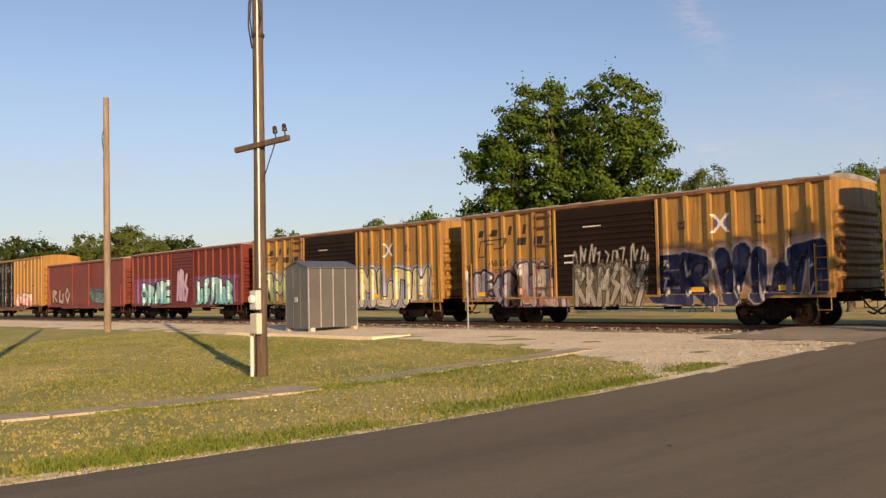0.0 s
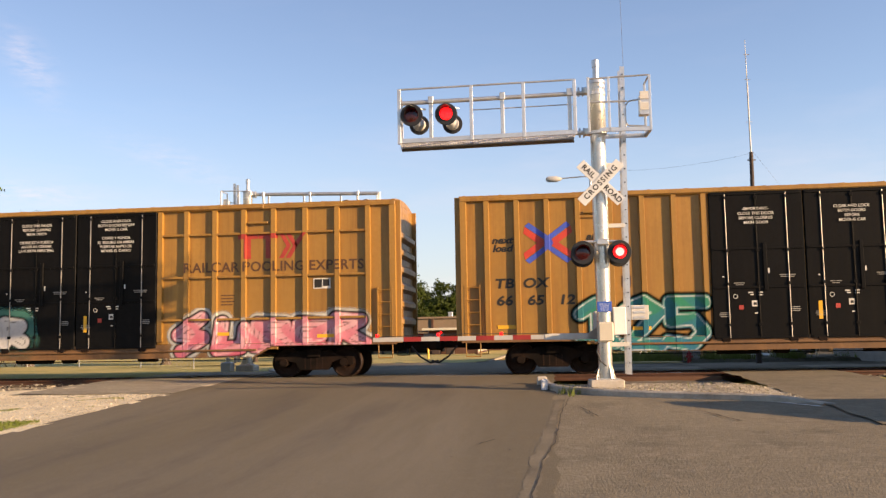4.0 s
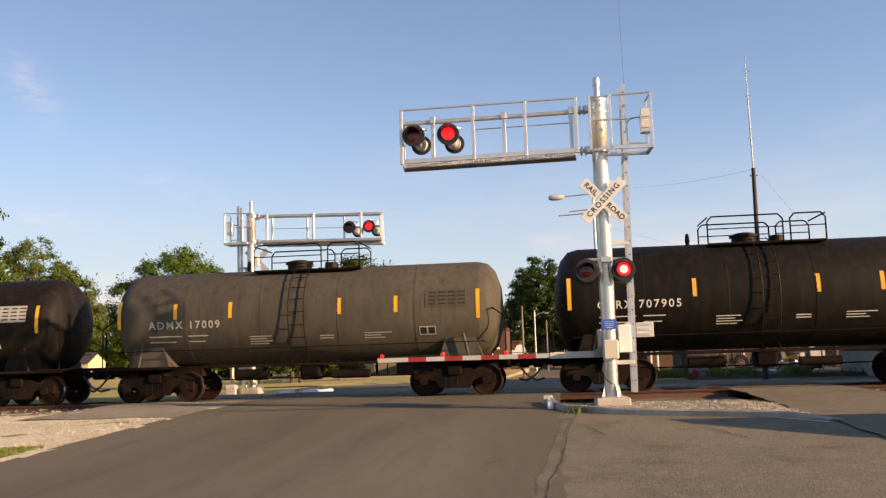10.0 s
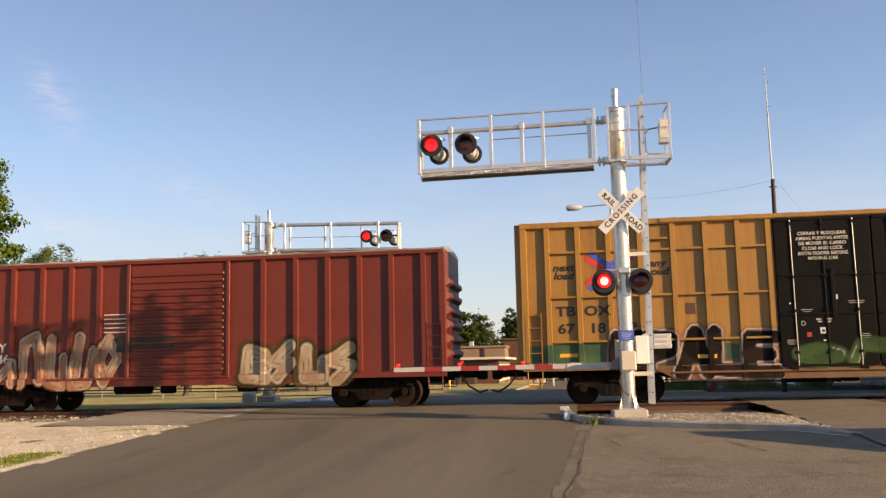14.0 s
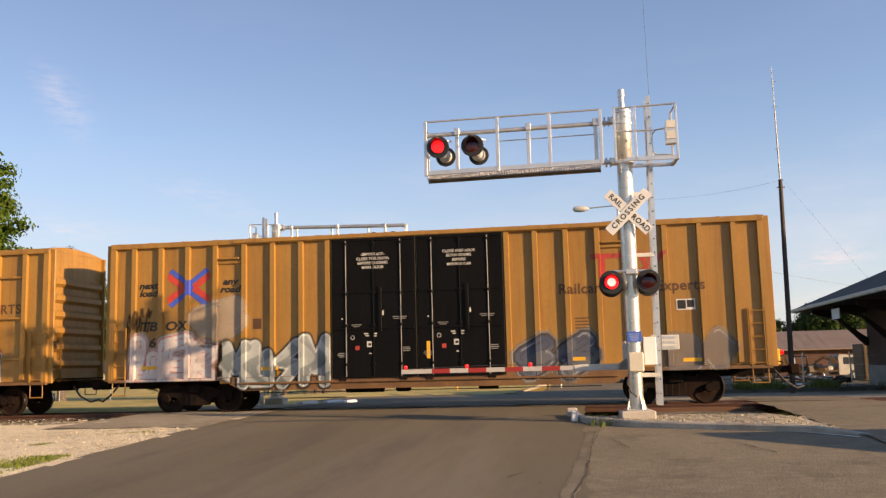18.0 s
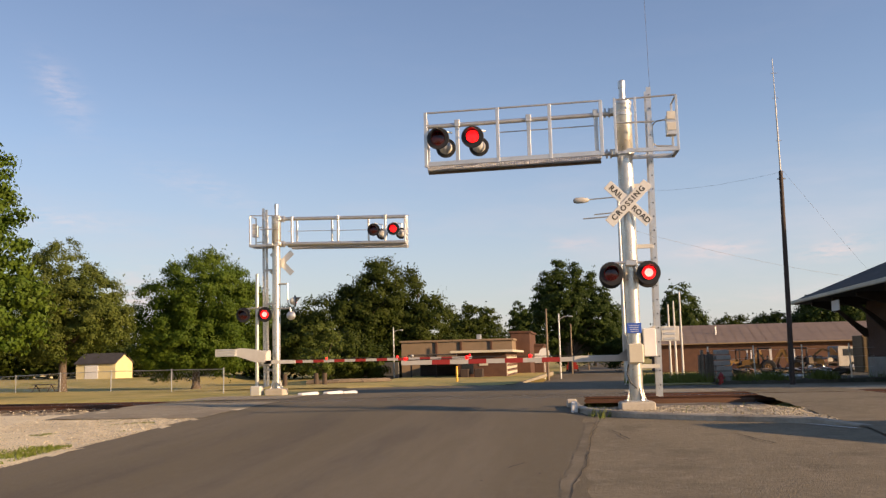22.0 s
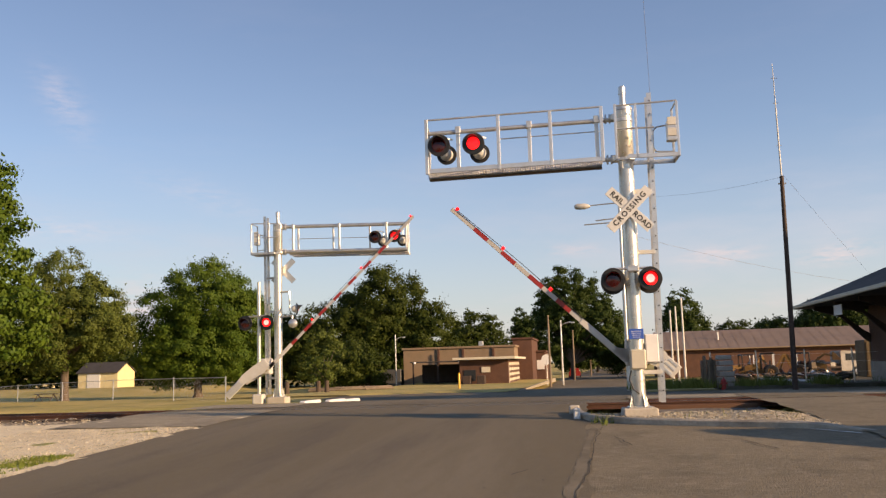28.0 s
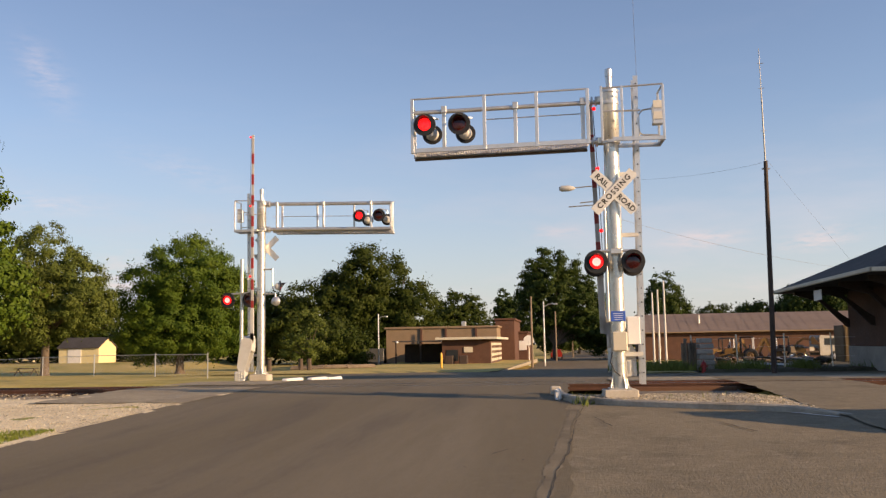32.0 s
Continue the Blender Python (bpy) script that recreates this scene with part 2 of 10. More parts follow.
def surf(name, base, var=0.18, scale=1.2, fine=14.0, rough=0.6, metal=0.0, bump=0.15, dirt=None, dirt_amt=0.0, dirt_scale=0.8,
         streak=False, rnd=0.0, spec=0.5, stretch=(1, 1, 1), glow=0.0, coords="Object"):
    """A surface with broad and fine variation, and dirt of its own shape."""
    m = bpy.data.materials.new(name)
    m.use_nodes = True
    n, l = m.node_tree.nodes, m.node_tree.links
    b = n["Principled BSDF"]
    tc = n.new("ShaderNodeTexCoord")
    mp = n.new("ShaderNodeMapping")
    mp.inputs["Scale"].default_value = stretch
    l.new(tc.outputs[coords], mp.inputs[0])

    def nz(sc, detail, src=mp, rg=0.6):
        q = n.new("ShaderNodeTexNoise")
        q.inputs["Scale"].default_value, q.inputs["Detail"].default_value = sc, detail
        q.inputs["Roughness"].default_value = rg
        l.new(src.outputs[0], q.inputs["Vector"])
        return q
    broad, small = nz(scale, 4), nz(fine, 3)

    def ramp(src, lo, hi, a=0.0, c=1.0):
        q = n.new("ShaderNodeMapRange")
        q.inputs[1].default_value, q.inputs[2].default_value = lo, hi
        q.inputs[3].default_value, q.inputs[4].default_value = a, c
        l.new(src, q.inputs[0])
        return q.outputs[0]

    def mix(fac, ca, cb, blend="MIX"):
        q = n.new("ShaderNodeMix")
        q.data_type, q.blend_type = "RGBA", blend
        for val, sock in ((fac, q.inputs[0]), (ca, q.inputs[6]), (cb, q.inputs[7])):
            if isinstance(val, (int, float)):
                sock.default_value = val
            elif isinstance(val, tuple):
                sock.default_value = (*val, 1)
            else:
                l.new(val, sock)
        return q.outputs[2]
    dark = tuple(c * (1 - var) for c in base)
    light = tuple(min(1, c * (1 + var)) for c in base)
    col = mix(ramp(broad.outputs[0], 0.35, 0.65), dark, light)
    col = mix(ramp(small.outputs[0], 0.3, 0.7, 0.0, 0.5), col, tuple(c * (1 - 1.4 * var) for c in base))
    if dirt is not None:
        if streak:
            m2 = n.new("ShaderNodeMapping")
            m2.inputs["Scale"].default_value = (6, 6, 0.35)
            l.new(tc.outputs[coords], m2.inputs[0])
            dn = nz(dirt_scale, 5, m2, 0.65)
        else:
            dn = nz(dirt_scale, 6, mp, 0.65)
        col = mix(ramp(dn.outputs[0], 0.46, 0.68, 0.0, dirt_amt), col, dirt)
    if rnd:
        oi = n.new("ShaderNodeObjectInfo")
        col = mix(ramp(oi.outputs["Random"], 0, 1, 0.0, rnd), col, tuple(c * 0.45 for c in base))
    l.new(col, b.inputs["Base Color"])
    b.inputs["Metallic"].default_value = metal
    b.inputs["Specular IOR Level"].default_value = spec
    l.new(ramp(small.outputs[0], 0.3, 0.7, max(0.03, rough - 0.1), min(1, rough + 0.1)), b.inputs["Roughness"])
    if bump:
        bp = n.new("ShaderNodeBump")
        bp.inputs["Strength"].default_value, bp.inputs["Distance"].default_value = bump, 0.02
        l.new(small.outputs[0], bp.inputs["Height"])
        l.new(bp.outputs[0], b.inputs["Normal"])
    if glow:
        b.inputs["Emission Color"].default_value = (*base, 1)
        b.inputs["Emission Strength"].default_value = glow
    return m


RUST = (0.12, 0.055, 0.03)
M_YEL = surf("yellow_car_paint", (0.345, 0.180, 0.038), 0.12, 0.5, 9, 0.45, dirt=(0.19, 0.082, 0.02), dirt_amt=0.5, streak=True, bump=0.05)
M_SILL = surf("dirty_sill_paint", (0.19, 0.095, 0.035), 0.2, 0.6, 9, 0.6, dirt=(0.06, 0.032, 0.018), dirt_amt=0.6, bump=0.06)
M_YELOLD = surf("faded_yellow_car_paint", (0.38, 0.205, 0.046), 0.2, 0.5, 9, 0.5, dirt=(0.11, 0.045, 0.02), dirt_amt=0.75, dirt_scale=0.9, streak=True, bump=0.08)
M_RED = surf("red_oxide_car_paint", (0.150, 0.021, 0.010), 0.16, 0.5, 9, 0.55, dirt=(0.12, 0.03, 0.02), dirt_amt=0.5, streak=True, bump=0.06)
M_REDFLAT = surf("dull_red_car_paint", (0.20, 0.042, 0.028), 0.16, 0.5, 9, 0.6, dirt=(0.10, 0.03, 0.02), dirt_amt=0.5, streak=True, bump=0.06)
M_PURPLE = surf("purple_paint", (0.16, 0.06, 0.16), 0.15, 0.6, 9, 0.5, bump=0.05)
M_BLACK = surf("black_door_paint", (0.004, 0.004, 0.004), 0.3, 0.6, 9, 0.55, dirt=(0.010, 0.008, 0.006), dirt_amt=0.4, streak=True, bump=0.04, spec=0.12)
M_BROWN = surf("dark_brown_door_paint", (0.020, 0.011, 0.007), 0.25, 0.6, 9, 0.6, spec=0.15, dirt=(0.012, 0.009, 0.007), dirt_amt=0.6, streak=True)
M_TANK = surf("black_tank_paint", (0.010, 0.0078, 0.006), 0.22, 0.5, 9, 0.6, spec=0.16, dirt=(0.030, 0.022, 0.015), dirt_amt=0.5, streak=True, bump=0.04)
M_TANKGREY = surf("weathered_grey_tank_paint", (0.090, 0.078, 0.060), 0.16, 0.5, 9, 0.7, spec=0.2, dirt=(0.045, 0.037, 0.028), dirt_amt=0.6, streak=True, bump=0.04)
M_ROOF = surf("galvanised_car_roof", (0.36, 0.33, 0.28), 0.2, 0.6, 8, 0.5, 0.3, dirt=(0.15, 0.07, 0.04), dirt_amt=0.7)
M_UNDER = surf("grimy_underframe_steel", (0.008, 0.006, 0.005), 0.3, 1.5, 12, 0.85, spec=0.12, dirt=(0.035, 0.017, 0.010), dirt_amt=0.5)
M_WHEEL = surf("rusty_wheel_steel", (0.035, 0.017, 0.011), 0.35, 2.5, 14, 0.65, 0.2, spec=0.2, dirt=(0.007, 0.006, 0.005), dirt_amt=0.7)
M_TREAD = surf("worn_bright_steel", (0.45, 0.42, 0.38), 0.15, 3, 20, 0.25, 1.0)
M_RAIL = surf("rusty_rail_steel", (0.11, 0.05, 0.03), 0.25, 1.5, 20, 0.6, 0.4)
M_TIE = surf("creosoted_tie_wood", (0.06, 0.045, 0.035), 0.3, 2, 18, 0.85, stretch=(4, 1, 1), rnd=0.5)
M_GALV = surf("galvanised_steel", (0.62, 0.62, 0.60), 0.10, 2.5, 25, 0.36, 0.75, bump=0.04)
M_ALU = surf("white_aluminium_mast_paint", (0.66, 0.64, 0.58), 0.12, 2, 14, 0.34, 0.75, bump=0.03, dirt=(0.35, 0.31, 0.25), dirt_amt=0.25, streak=True)
M_SIGBLK = surf("black_signal_paint", (0.012, 0.012, 0.012), 0.2, 3, 14, 0.5, bump=0.03)
M_WHITE = surf("white_paint", (0.74, 0.73, 0.70), 0.06, 2, 12, 0.5, bump=0.04)
M_BOXGREY = surf("pale_grey_box_paint", (0.55, 0.54, 0.50), 0.08, 2, 12, 0.5, dirt=(0.3, 0.24, 0.17), dirt_amt=0.35)
M_REFW = surf("white_reflective_sheeting", (0.62, 0.62, 0.60), 0.05, 2, 30, 0.35, bump=0.02)
M_LIT = surf("lit_red_lens", (1.0, 0.012, 0.012), 0.02, 4, 30, 0.3, bump=0, glow=1.6)
M_LITCORE = surf("lit_red_lens_centre", (1.0, 0.22, 0.20), 0.02, 4, 30, 0.3, bump=0, glow=2.2)
M_UNLIT = surf("unlit_red_lens", (0.035, 0.003, 0.003), 0.1, 4, 30, 0.12, bump=0.02)
M_BLUE = surf("blue_sign_sheeting", (0.03, 0.10, 0.42), 0.06, 2, 30, 0.4, bump=0.02)
M_INKB = surf("black_lettering", (0.02, 0.018, 0.015), 0.15, 3, 20, 0.55, bump=0)
M_INKBR = surf("dark_brown_lettering", (0.10, 0.045, 0.02), 0.15, 3, 20, 0.55, bump=0)
M_INKW = surf("white_lettering", (0.66, 0.64, 0.58), 0.12, 3, 20, 0.55, bump=0)
M_INKR = surf("faded_red_lettering", (0.42, 0.05, 0.035), 0.2, 3, 20, 0.5, bump=0)
M_INKBL = surf("blue_lettering", (0.08, 0.10, 0.36), 0.15, 3, 20, 0.5, bump=0)
M_REFY = surf("yellow_reflective_strip", (0.80, 0.42, 0.03), 0.08, 3, 20, 0.35, bump=0)
M_GATEW = surf("grey_white_gate_sheeting", (0.42, 0.41, 0.39), 0.08, 2, 30, 0.4, bump=0.02)
M_GATER = surf("dull_red_gate_sheeting", (0.30, 0.025, 0.02), 0.1, 2, 30, 0.4, bump=0.02)
M_THIN = surf("grey_far_wire", (0.16, 0.16, 0.17), 0.1, 2, 20, 0.6, bump=0)
M_CRACK = surf("dark_crack", (0.035, 0.031, 0.026), 0.2, 2, 20, 0.9, bump=0)
M_CONC = surf("weathered_concrete", (0.50, 0.455, 0.385), 0.14, 1.2, 22, 0.85, bump=0.3, dirt=(0.22, 0.19, 0.15), dirt_amt=0.5)
M_BALL = surf("grey_ballast_stone", (0.25, 0.21, 0.16), 0.35, 1.5, 38, 0.95, bump=1.0, dirt=(0.11, 0.085, 0.065), dirt_amt=0.6)
M_STONE = surf("loose_ballast_stone", (0.52, 0.46, 0.355), 0.45, 3, 20, 0.95, bump=0.3)
M_SHEDG = surf("galvanised_hut_steel", (0.16, 0.16, 0.155), 0.1, 1.0, 12, 0.42, 0.5, bump=0.05, dirt=(0.2, 0.18, 0.15), dirt_amt=0.25)
M_POLE = surf("weathered_pole_wood", (0.115, 0.082, 0.055), 0.4, 1.5, 14, 0.85, stretch=(3, 3, 0.3), dirt=(0.035, 0.022, 0.014), dirt_amt=0.85, streak=True, bump=0.6)
M_POLE2 = surf("bleached_pole_wood", (0.26, 0.20, 0.14), 0.3, 1.5, 14, 0.85, stretch=(3, 3, 0.3), dirt=(0.12, 0.08, 0.05), dirt_amt=0.7, streak=True, bump=0.5)
M_PVC = surf("white_conduit", (0.68, 0.66, 0.60), 0.06, 2, 12, 0.45, bump=0.02)
M_WIRE = surf("dark_cable", (0.03, 0.03, 0.03), 0.2, 3, 20, 0.6, bump=0)
M_GLASSI = surf("brown_insulator", (0.05, 0.025, 0.02), 0.2, 3, 20, 0.15, bump=0)
M_BRICK = surf("brown_brick", (0.105, 0.048, 0.029), 0.2, 1.0, 10, 0.85, bump=0.2, dirt=(0.085, 0.045, 0.034), dirt_amt=0.5)
M_BRICK2 = surf("pale_brown_brick", (0.26, 0.185, 0.115), 0.15, 0.8, 10, 0.85, bump=0.2, dirt=(0.2, 0.12, 0.08), dirt_amt=0.4)
M_ROOFM = surf("brown_metal_roof", (0.23, 0.168, 0.125), 0.12, 0.4, 8, 0.6, bump=0.1, dirt=(0.12, 0.09, 0.075), dirt_amt=0.5)
M_SHING = surf("dark_shingle", (0.055, 0.05, 0.048), 0.2, 1.0, 16, 0.9, bump=0.4)
M_TRIM = surf("cream_trim_paint", (0.58, 0.53, 0.42), 0.08, 1, 12, 0.6)
M_DKWOOD = surf("dark_brown_timber", (0.05, 0.032, 0.024), 0.2, 1.5, 14, 0.75)
M_CREAM = surf("pale_yellow_siding", (0.70, 0.60, 0.34), 0.08, 1, 12, 0.7)
M_LIMEST = surf("grey_block_stone", (0.30, 0.28, 0.25), 0.15, 1.5, 14, 0.85)
M_CHORDB = surf("rusty_brown_timber", (0.13, 0.062, 0.032), 0.3, 1.0, 12, 0.8, stretch=(0.3, 3, 3), bump=0.4)
M_KERBC = surf("weathered_kerb_concrete", (0.42, 0.375, 0.305), 0.25, 1.2, 18, 0.9, bump=0.4, dirt=(0.09, 0.075, 0.055), dirt_amt=0.6)
M_HYD = surf("red_hydrant_paint", (0.42, 0.03, 0.025), 0.12, 3, 14, 0.45)
M_OCHRE = surf("dull_ochre_steel_paint", (0.115, 0.075, 0.028), 0.2, 1, 12, 0.6, dirt=RUST, dirt_amt=0.5, streak=True)
M_MACHY = surf("machine_yellow_paint", (0.22, 0.115, 0.025), 0.2, 2, 14, 0.55, dirt=RUST, dirt_amt=0.5)
# board colour darkened to carry the shade that lies over the yard
M_DKPLANK = surf("shade_dark_boards", (0.075, 0.055, 0.035), 0.3, 2, 14, 0.85, rnd=0.5)
M_TYRE = surf("black_rubber", (0.02, 0.02, 0.02), 0.2, 4, 20, 0.8)
M_PLANK = surf("stacked_grey_timber", (0.19, 0.145, 0.10), 0.25, 2, 14, 0.85, rnd=0.4)
M_PLANKW = surf("dusty_white_truck_paint", (0.36, 0.34, 0.30), 0.15, 2, 12, 0.6, dirt=(0.2, 0.15, 0.1), dirt_amt=0.5)
M_GLASS = surf("dark_window_glass", (0.02, 0.024, 0.03), 0.1, 1, 10, 0.08, bump=0)
M_SIGNW = surf("white_sign_face", (0.72, 0.72, 0.70), 0.04, 1, 12, 0.5, bump=0)
M_CARRED = surf("red_car_paint", (0.32, 0.03, 0.02), 0.08, 1, 12, 0.25, bump=0)


def leafmat(name, a, b):
    """Leaves: a spread of greens from leaf to leaf, a little light passing through."""
    m = bpy.data.materials.new(name)
    m.use_nodes = True
    n, l = m.node_tree.nodes, m.node_tree.links
    bs = n["Principled BSDF"]
    geo = n.new("ShaderNodeNewGeometry")
    q = n.new("ShaderNodeMix")
    q.data_type = "RGBA"
    q.inputs[6].default_value, q.inputs[7].default_value = (*a, 1), (*b, 1)
    tc, nz, mth, ad = n.new("ShaderNodeTexCoord"), n.new("ShaderNodeTexNoise"), n.new("ShaderNodeMath"), n.new("ShaderNodeMath")
    nz.inputs["Scale"].default_value = 0.45
    nz.inputs["Detail"].default_value = 3
    l.new(tc.outputs["Object"], nz.inputs[0])
    mth.operation, mth.inputs[1].default_value = "MULTIPLY", 0.40
    l.new(geo.outputs["Random Per Island"], mth.inputs[0])
    ad.operation, ad.inputs[1].default_value = "MULTIPLY_ADD", 1.6
    l.new(nz.outputs[0], ad.inputs[0])
    sb = n.new("ShaderNodeMath")
    sb.operation, sb.inputs[1].default_value = "SUBTRACT", 0.5
    l.new(mth.outputs[0], sb.inputs[0])
    l.new(sb.outputs[0], ad.inputs[2])
    l.new(ad.outputs[0], q.inputs[0])
    l.new(q.outputs[2], bs.inputs["Base Color"])
    bs.inputs["Roughness"].default_value = 0.6
    bs.inputs["Specular IOR Level"].default_value = 0.15
    tr = n.new("ShaderNodeBsdfTranslucent")
    l.new(q.outputs[2], tr.inputs[0])
    mx = n.new("ShaderNodeMixShader")
    mx.inputs[0].default_value = 0.2
    l.new(bs.outputs[0], mx.inputs[1])
    l.new(tr.outputs[0], mx.inputs[2])
    l.new(mx.outputs[0], n["Material Output"].inputs[0])
    return m


M_LEAF = leafmat("broad_green_leaves", (0.034, 0.076, 0.008), (0.096, 0.146, 0.017))
M_LEAFDK = leafmat("dark_green_leaves", (0.020, 0.038, 0.005), (0.060, 0.078, 0.011))
M_LEAFLT = leafmat("grey_green_leaves", (0.050, 0.080, 0.014), (0.120, 0.146, 0.032))
M_LEAFBL = leafmat("bluish_dark_leaves", (0.017, 0.038, 0.007), (0.050, 0.076, 0.013))
M_BLADE = leafmat("grass_blades", (0.19, 0.20, 0.05), (0.34, 0.29, 0.11))
M_BLADEG = leafmat("lush_grass_blades", (0.11, 0.155, 0.03), (0.18, 0.20, 0.05))
M_BLADEV = leafmat("green_verge_blades", (0.09, 0.14, 0.02), (0.20, 0.23, 0.05))
M_BARK = surf("grey_bark", (0.12, 0.09, 0.065), 0.25, 2, 14, 0.9, stretch=(3, 3, 0.5), bump=0.5)


def layered(name, layers, rough=0.93, bump=0.4, bump_scale=40.0, spec=0.2, stretch=(1, 1, 1), base=(0.1, 0.1, 0.1)):
    """Ground: colours laid over a base through noise of several sizes. layers: (colour, scale, lower edge, upper edge, cover)."""
    m = bpy.data.materials.new(name)
    m.use_nodes = True
    n, l = m.node_tree.nodes, m.node_tree.links
    b = n["Principled BSDF"]
    tc, mp = n.new("ShaderNodeTexCoord"), n.new("ShaderNodeMapping")
    mp.inputs["Scale"].default_value = stretch
    l.new(tc.outputs["Object"], mp.inputs[0])
    last = None
    for k, (col, sc, lo, hi, amt) in enumerate(layers):
        nz, rg, mx = n.new("ShaderNodeTexNoise"), n.new("ShaderNodeMapRange"), n.new("ShaderNodeMix")
        nz.inputs["Scale"].default_value, nz.inputs["Detail"].default_value, nz.inputs["Roughness"].default_value = sc, 5, 0.62
        l.new((mp if sc < 4 else tc).outputs[0 if sc < 4 else "Object"], nz.inputs["Vector"])
        for i, v in zip((1, 2, 3, 4), (lo, hi, 0.0, amt)):
            rg.inputs[i].default_value = v
        l.new(nz.outputs[0], rg.inputs[0])
        mx.data_type = "RGBA"
        l.new(rg.outputs[0], mx.inputs[0])
        if last is None:
            mx.inputs[6].default_value = (*base, 1)
        else:
            l.new(last, mx.inputs[6])
        mx.inputs[7].default_value = (*col, 1)
        last = mx.outputs[2]
    l.new(last, b.inputs["Base Color"])
    b.inputs["Roughness"].default_value, b.inputs["Specular IOR Level"].default_value = rough, spec
    nz, bp = n.new("ShaderNodeTexNoise"), n.new("ShaderNodeBump")
    nz.inputs["Scale"].default_value, nz.inputs["Detail"].default_value = bump_scale, 4
    l.new(tc.outputs["Object"], nz.inputs["Vector"])
    bp.inputs["Strength"].default_value, bp.inputs["Distance"].default_value = bump, 0.03
    l.new(nz.outputs[0], bp.inputs["Height"])
    l.new(bp.outputs[0], b.inputs["Normal"])
    return m


M_GRASS = layered("mown_grass", [((0.50, 0.41, 0.16), 0.22, .42, .62, .7), ((0.19, 0.23, 0.05), 0.55, .48, .66, .7), ((0.50, 0.42, 0.18), 2.6, .50, .68, .4), ((0.16, 0.18, 0.04), 9.0, .50, .70, .45), ((0.54, 0.46, 0.21), 30.0, .54, .70, .4)],
                  base=(0.33, 0.32, 0.10), bump=.6, bump_scale=22, spec=.1)
M_DRYGR = layered("dry_yellow_grass", [((0.24, 0.24, 0.07), 0.09, .48, .62, .7), ((0.60, 0.46, 0.20), 0.5, .5, .66, .6), ((0.20, 0.19, 0.06), 2.4, .52, .7, .5), ((0.62, 0.50, 0.24), 9.0, .5, .7, .5)],
                  base=(0.46, 0.36, 0.13), bump=.9, bump_scale=12, spec=.1)
M_ASPH = layered("worn_asphalt", [((0.215, 0.180, 0.124), 0.45, .46, .62, .8), ((0.100, 0.083, 0.058), 0.9, .50, .66, .7), ((0.20, 0.17, 0.118), 6.0, .52, .70, .35), ((0.085, 0.072, 0.05), 45.0, .50, .66, .5), ((0.26, 0.22, 0.15), 75.0, .58, .68, .5)],
                 rough=.9, bump=.25, bump_scale=70, spec=.28, stretch=(1, .1, 1), base=(0.155, 0.127, 0.080))
M_ASPH2 = layered("coarse_pale_asphalt", [((0.25, 0.21, 0.14), 0.35, .44, .62, .7), ((0.12, 0.10, 0.068), 0.8, .52, .68, .55), ((0.28, 0.24, 0.17), 3.4, .52, .66, .5), ((0.10, 0.083, 0.06), 16.0, .50, .66, .4), ((0.32, 0.275, 0.20), 38.0, .54, .68, .45)],
                  rough=.95, bump=.5, bump_scale=34, spec=.2, base=(0.205, 0.171, 0.115))
M_ASPH3 = layered("bleached_apron_asphalt", [((0.24, 0.20, 0.145), 0.6, .44, .62, .6), ((0.44, 0.38, 0.28), 2.0, .52, .66, .5), ((0.16, 0.135, 0.10), 9.0, .52, .66, .5), ((0.5, 0.44, 0.33), 26.0, .55, .66, .5)],
                  bump=.8, bump_scale=24, spec=.2, base=(0.335, 0.288, 0.205))
M_GRAV = layered("pale_limestone_gravel", [((0.60, 0.49, 0.31), 0.5, .44, .62, .6), ((0.36, 0.34, 0.14), 0.9, .60, .72, .5), ((0.85, 0.75, 0.56), 4.5, .5, .66, .6), ((0.36, 0.29, 0.19), 14.0, .52, .66, .6), ((0.92, 0.82, 0.64), 28.0, .54, .66, .7)],
                 rough=.97, bump=.45, bump_scale=24, spec=.15, base=(0.80, 0.67, 0.44))
M_PATH = layered("tan_path_concrete", [((0.32, 0.27, 0.18), 1.2, .46, .62, .6), ((0.56, 0.49, 0.36), 5.0, .5, .66, .5), ((0.22, 0.20, 0.10), 14.0, .54, .68, .5)], bump=.6, bump_scale=24, base=(0.44, 0.375, 0.265))

# ---- ground, road, track ----
TRK = 26.9


def gz(y):
    if y < 27:
        return -0.5 * (1 - step((y - 6) / 20))
    return -0.3 * step((y - 30) / 12) - 0.9 * step((y - 48) / 35)


def spread(lo, hi, fine_lo, fine_hi, d):
    """Numbers from lo to hi, d apart between fine_lo and fine_hi and growing beyond."""
    out = list(np.arange(fine_lo, fine_hi + d / 2, d))
    g, x = d, fine_lo
    while x > lo:
        g *= 1.3
        x -= g
        out.insert(0, max(x, lo))
    g, x = d, fine_hi
    while x < hi:
        g *= 1.3
        x += g
        out.append(min(x, hi))
    return [float(q) for q in out]


def ground_z(x, y):
    dip = 0.45 * step((3.3 - abs(y - TRK)) / 1.3)
    bumps = 0.03 * wob(x, y, 0.35) * step((abs(y - TRK) - 3) / 3) * step((-9.8 - x) / 2)
    pit = 0.3 * step((y - 20.3) / 0.9) if (-.2 < x < 4.6 or x < -13) and 20 < y < TRK else 0
    return gz(y) - max(dip, pit) + bumps - (0.03 if x > -9 else 0)


g = G().sheet(spread(-2500, 2500, -60, 24, 1.0), spread(-1500, 3000, -6, 100, 0.8), ground_z)
g.m = [1 if sum(g.v[i][1] for i in q) / 4 > TRK else 0 for q in g.f]
solo("ground", g, [M_GRASS, M_DRYGR], "mown grass ground, green with dry patches", "ground", kind="structure", smooth=60)


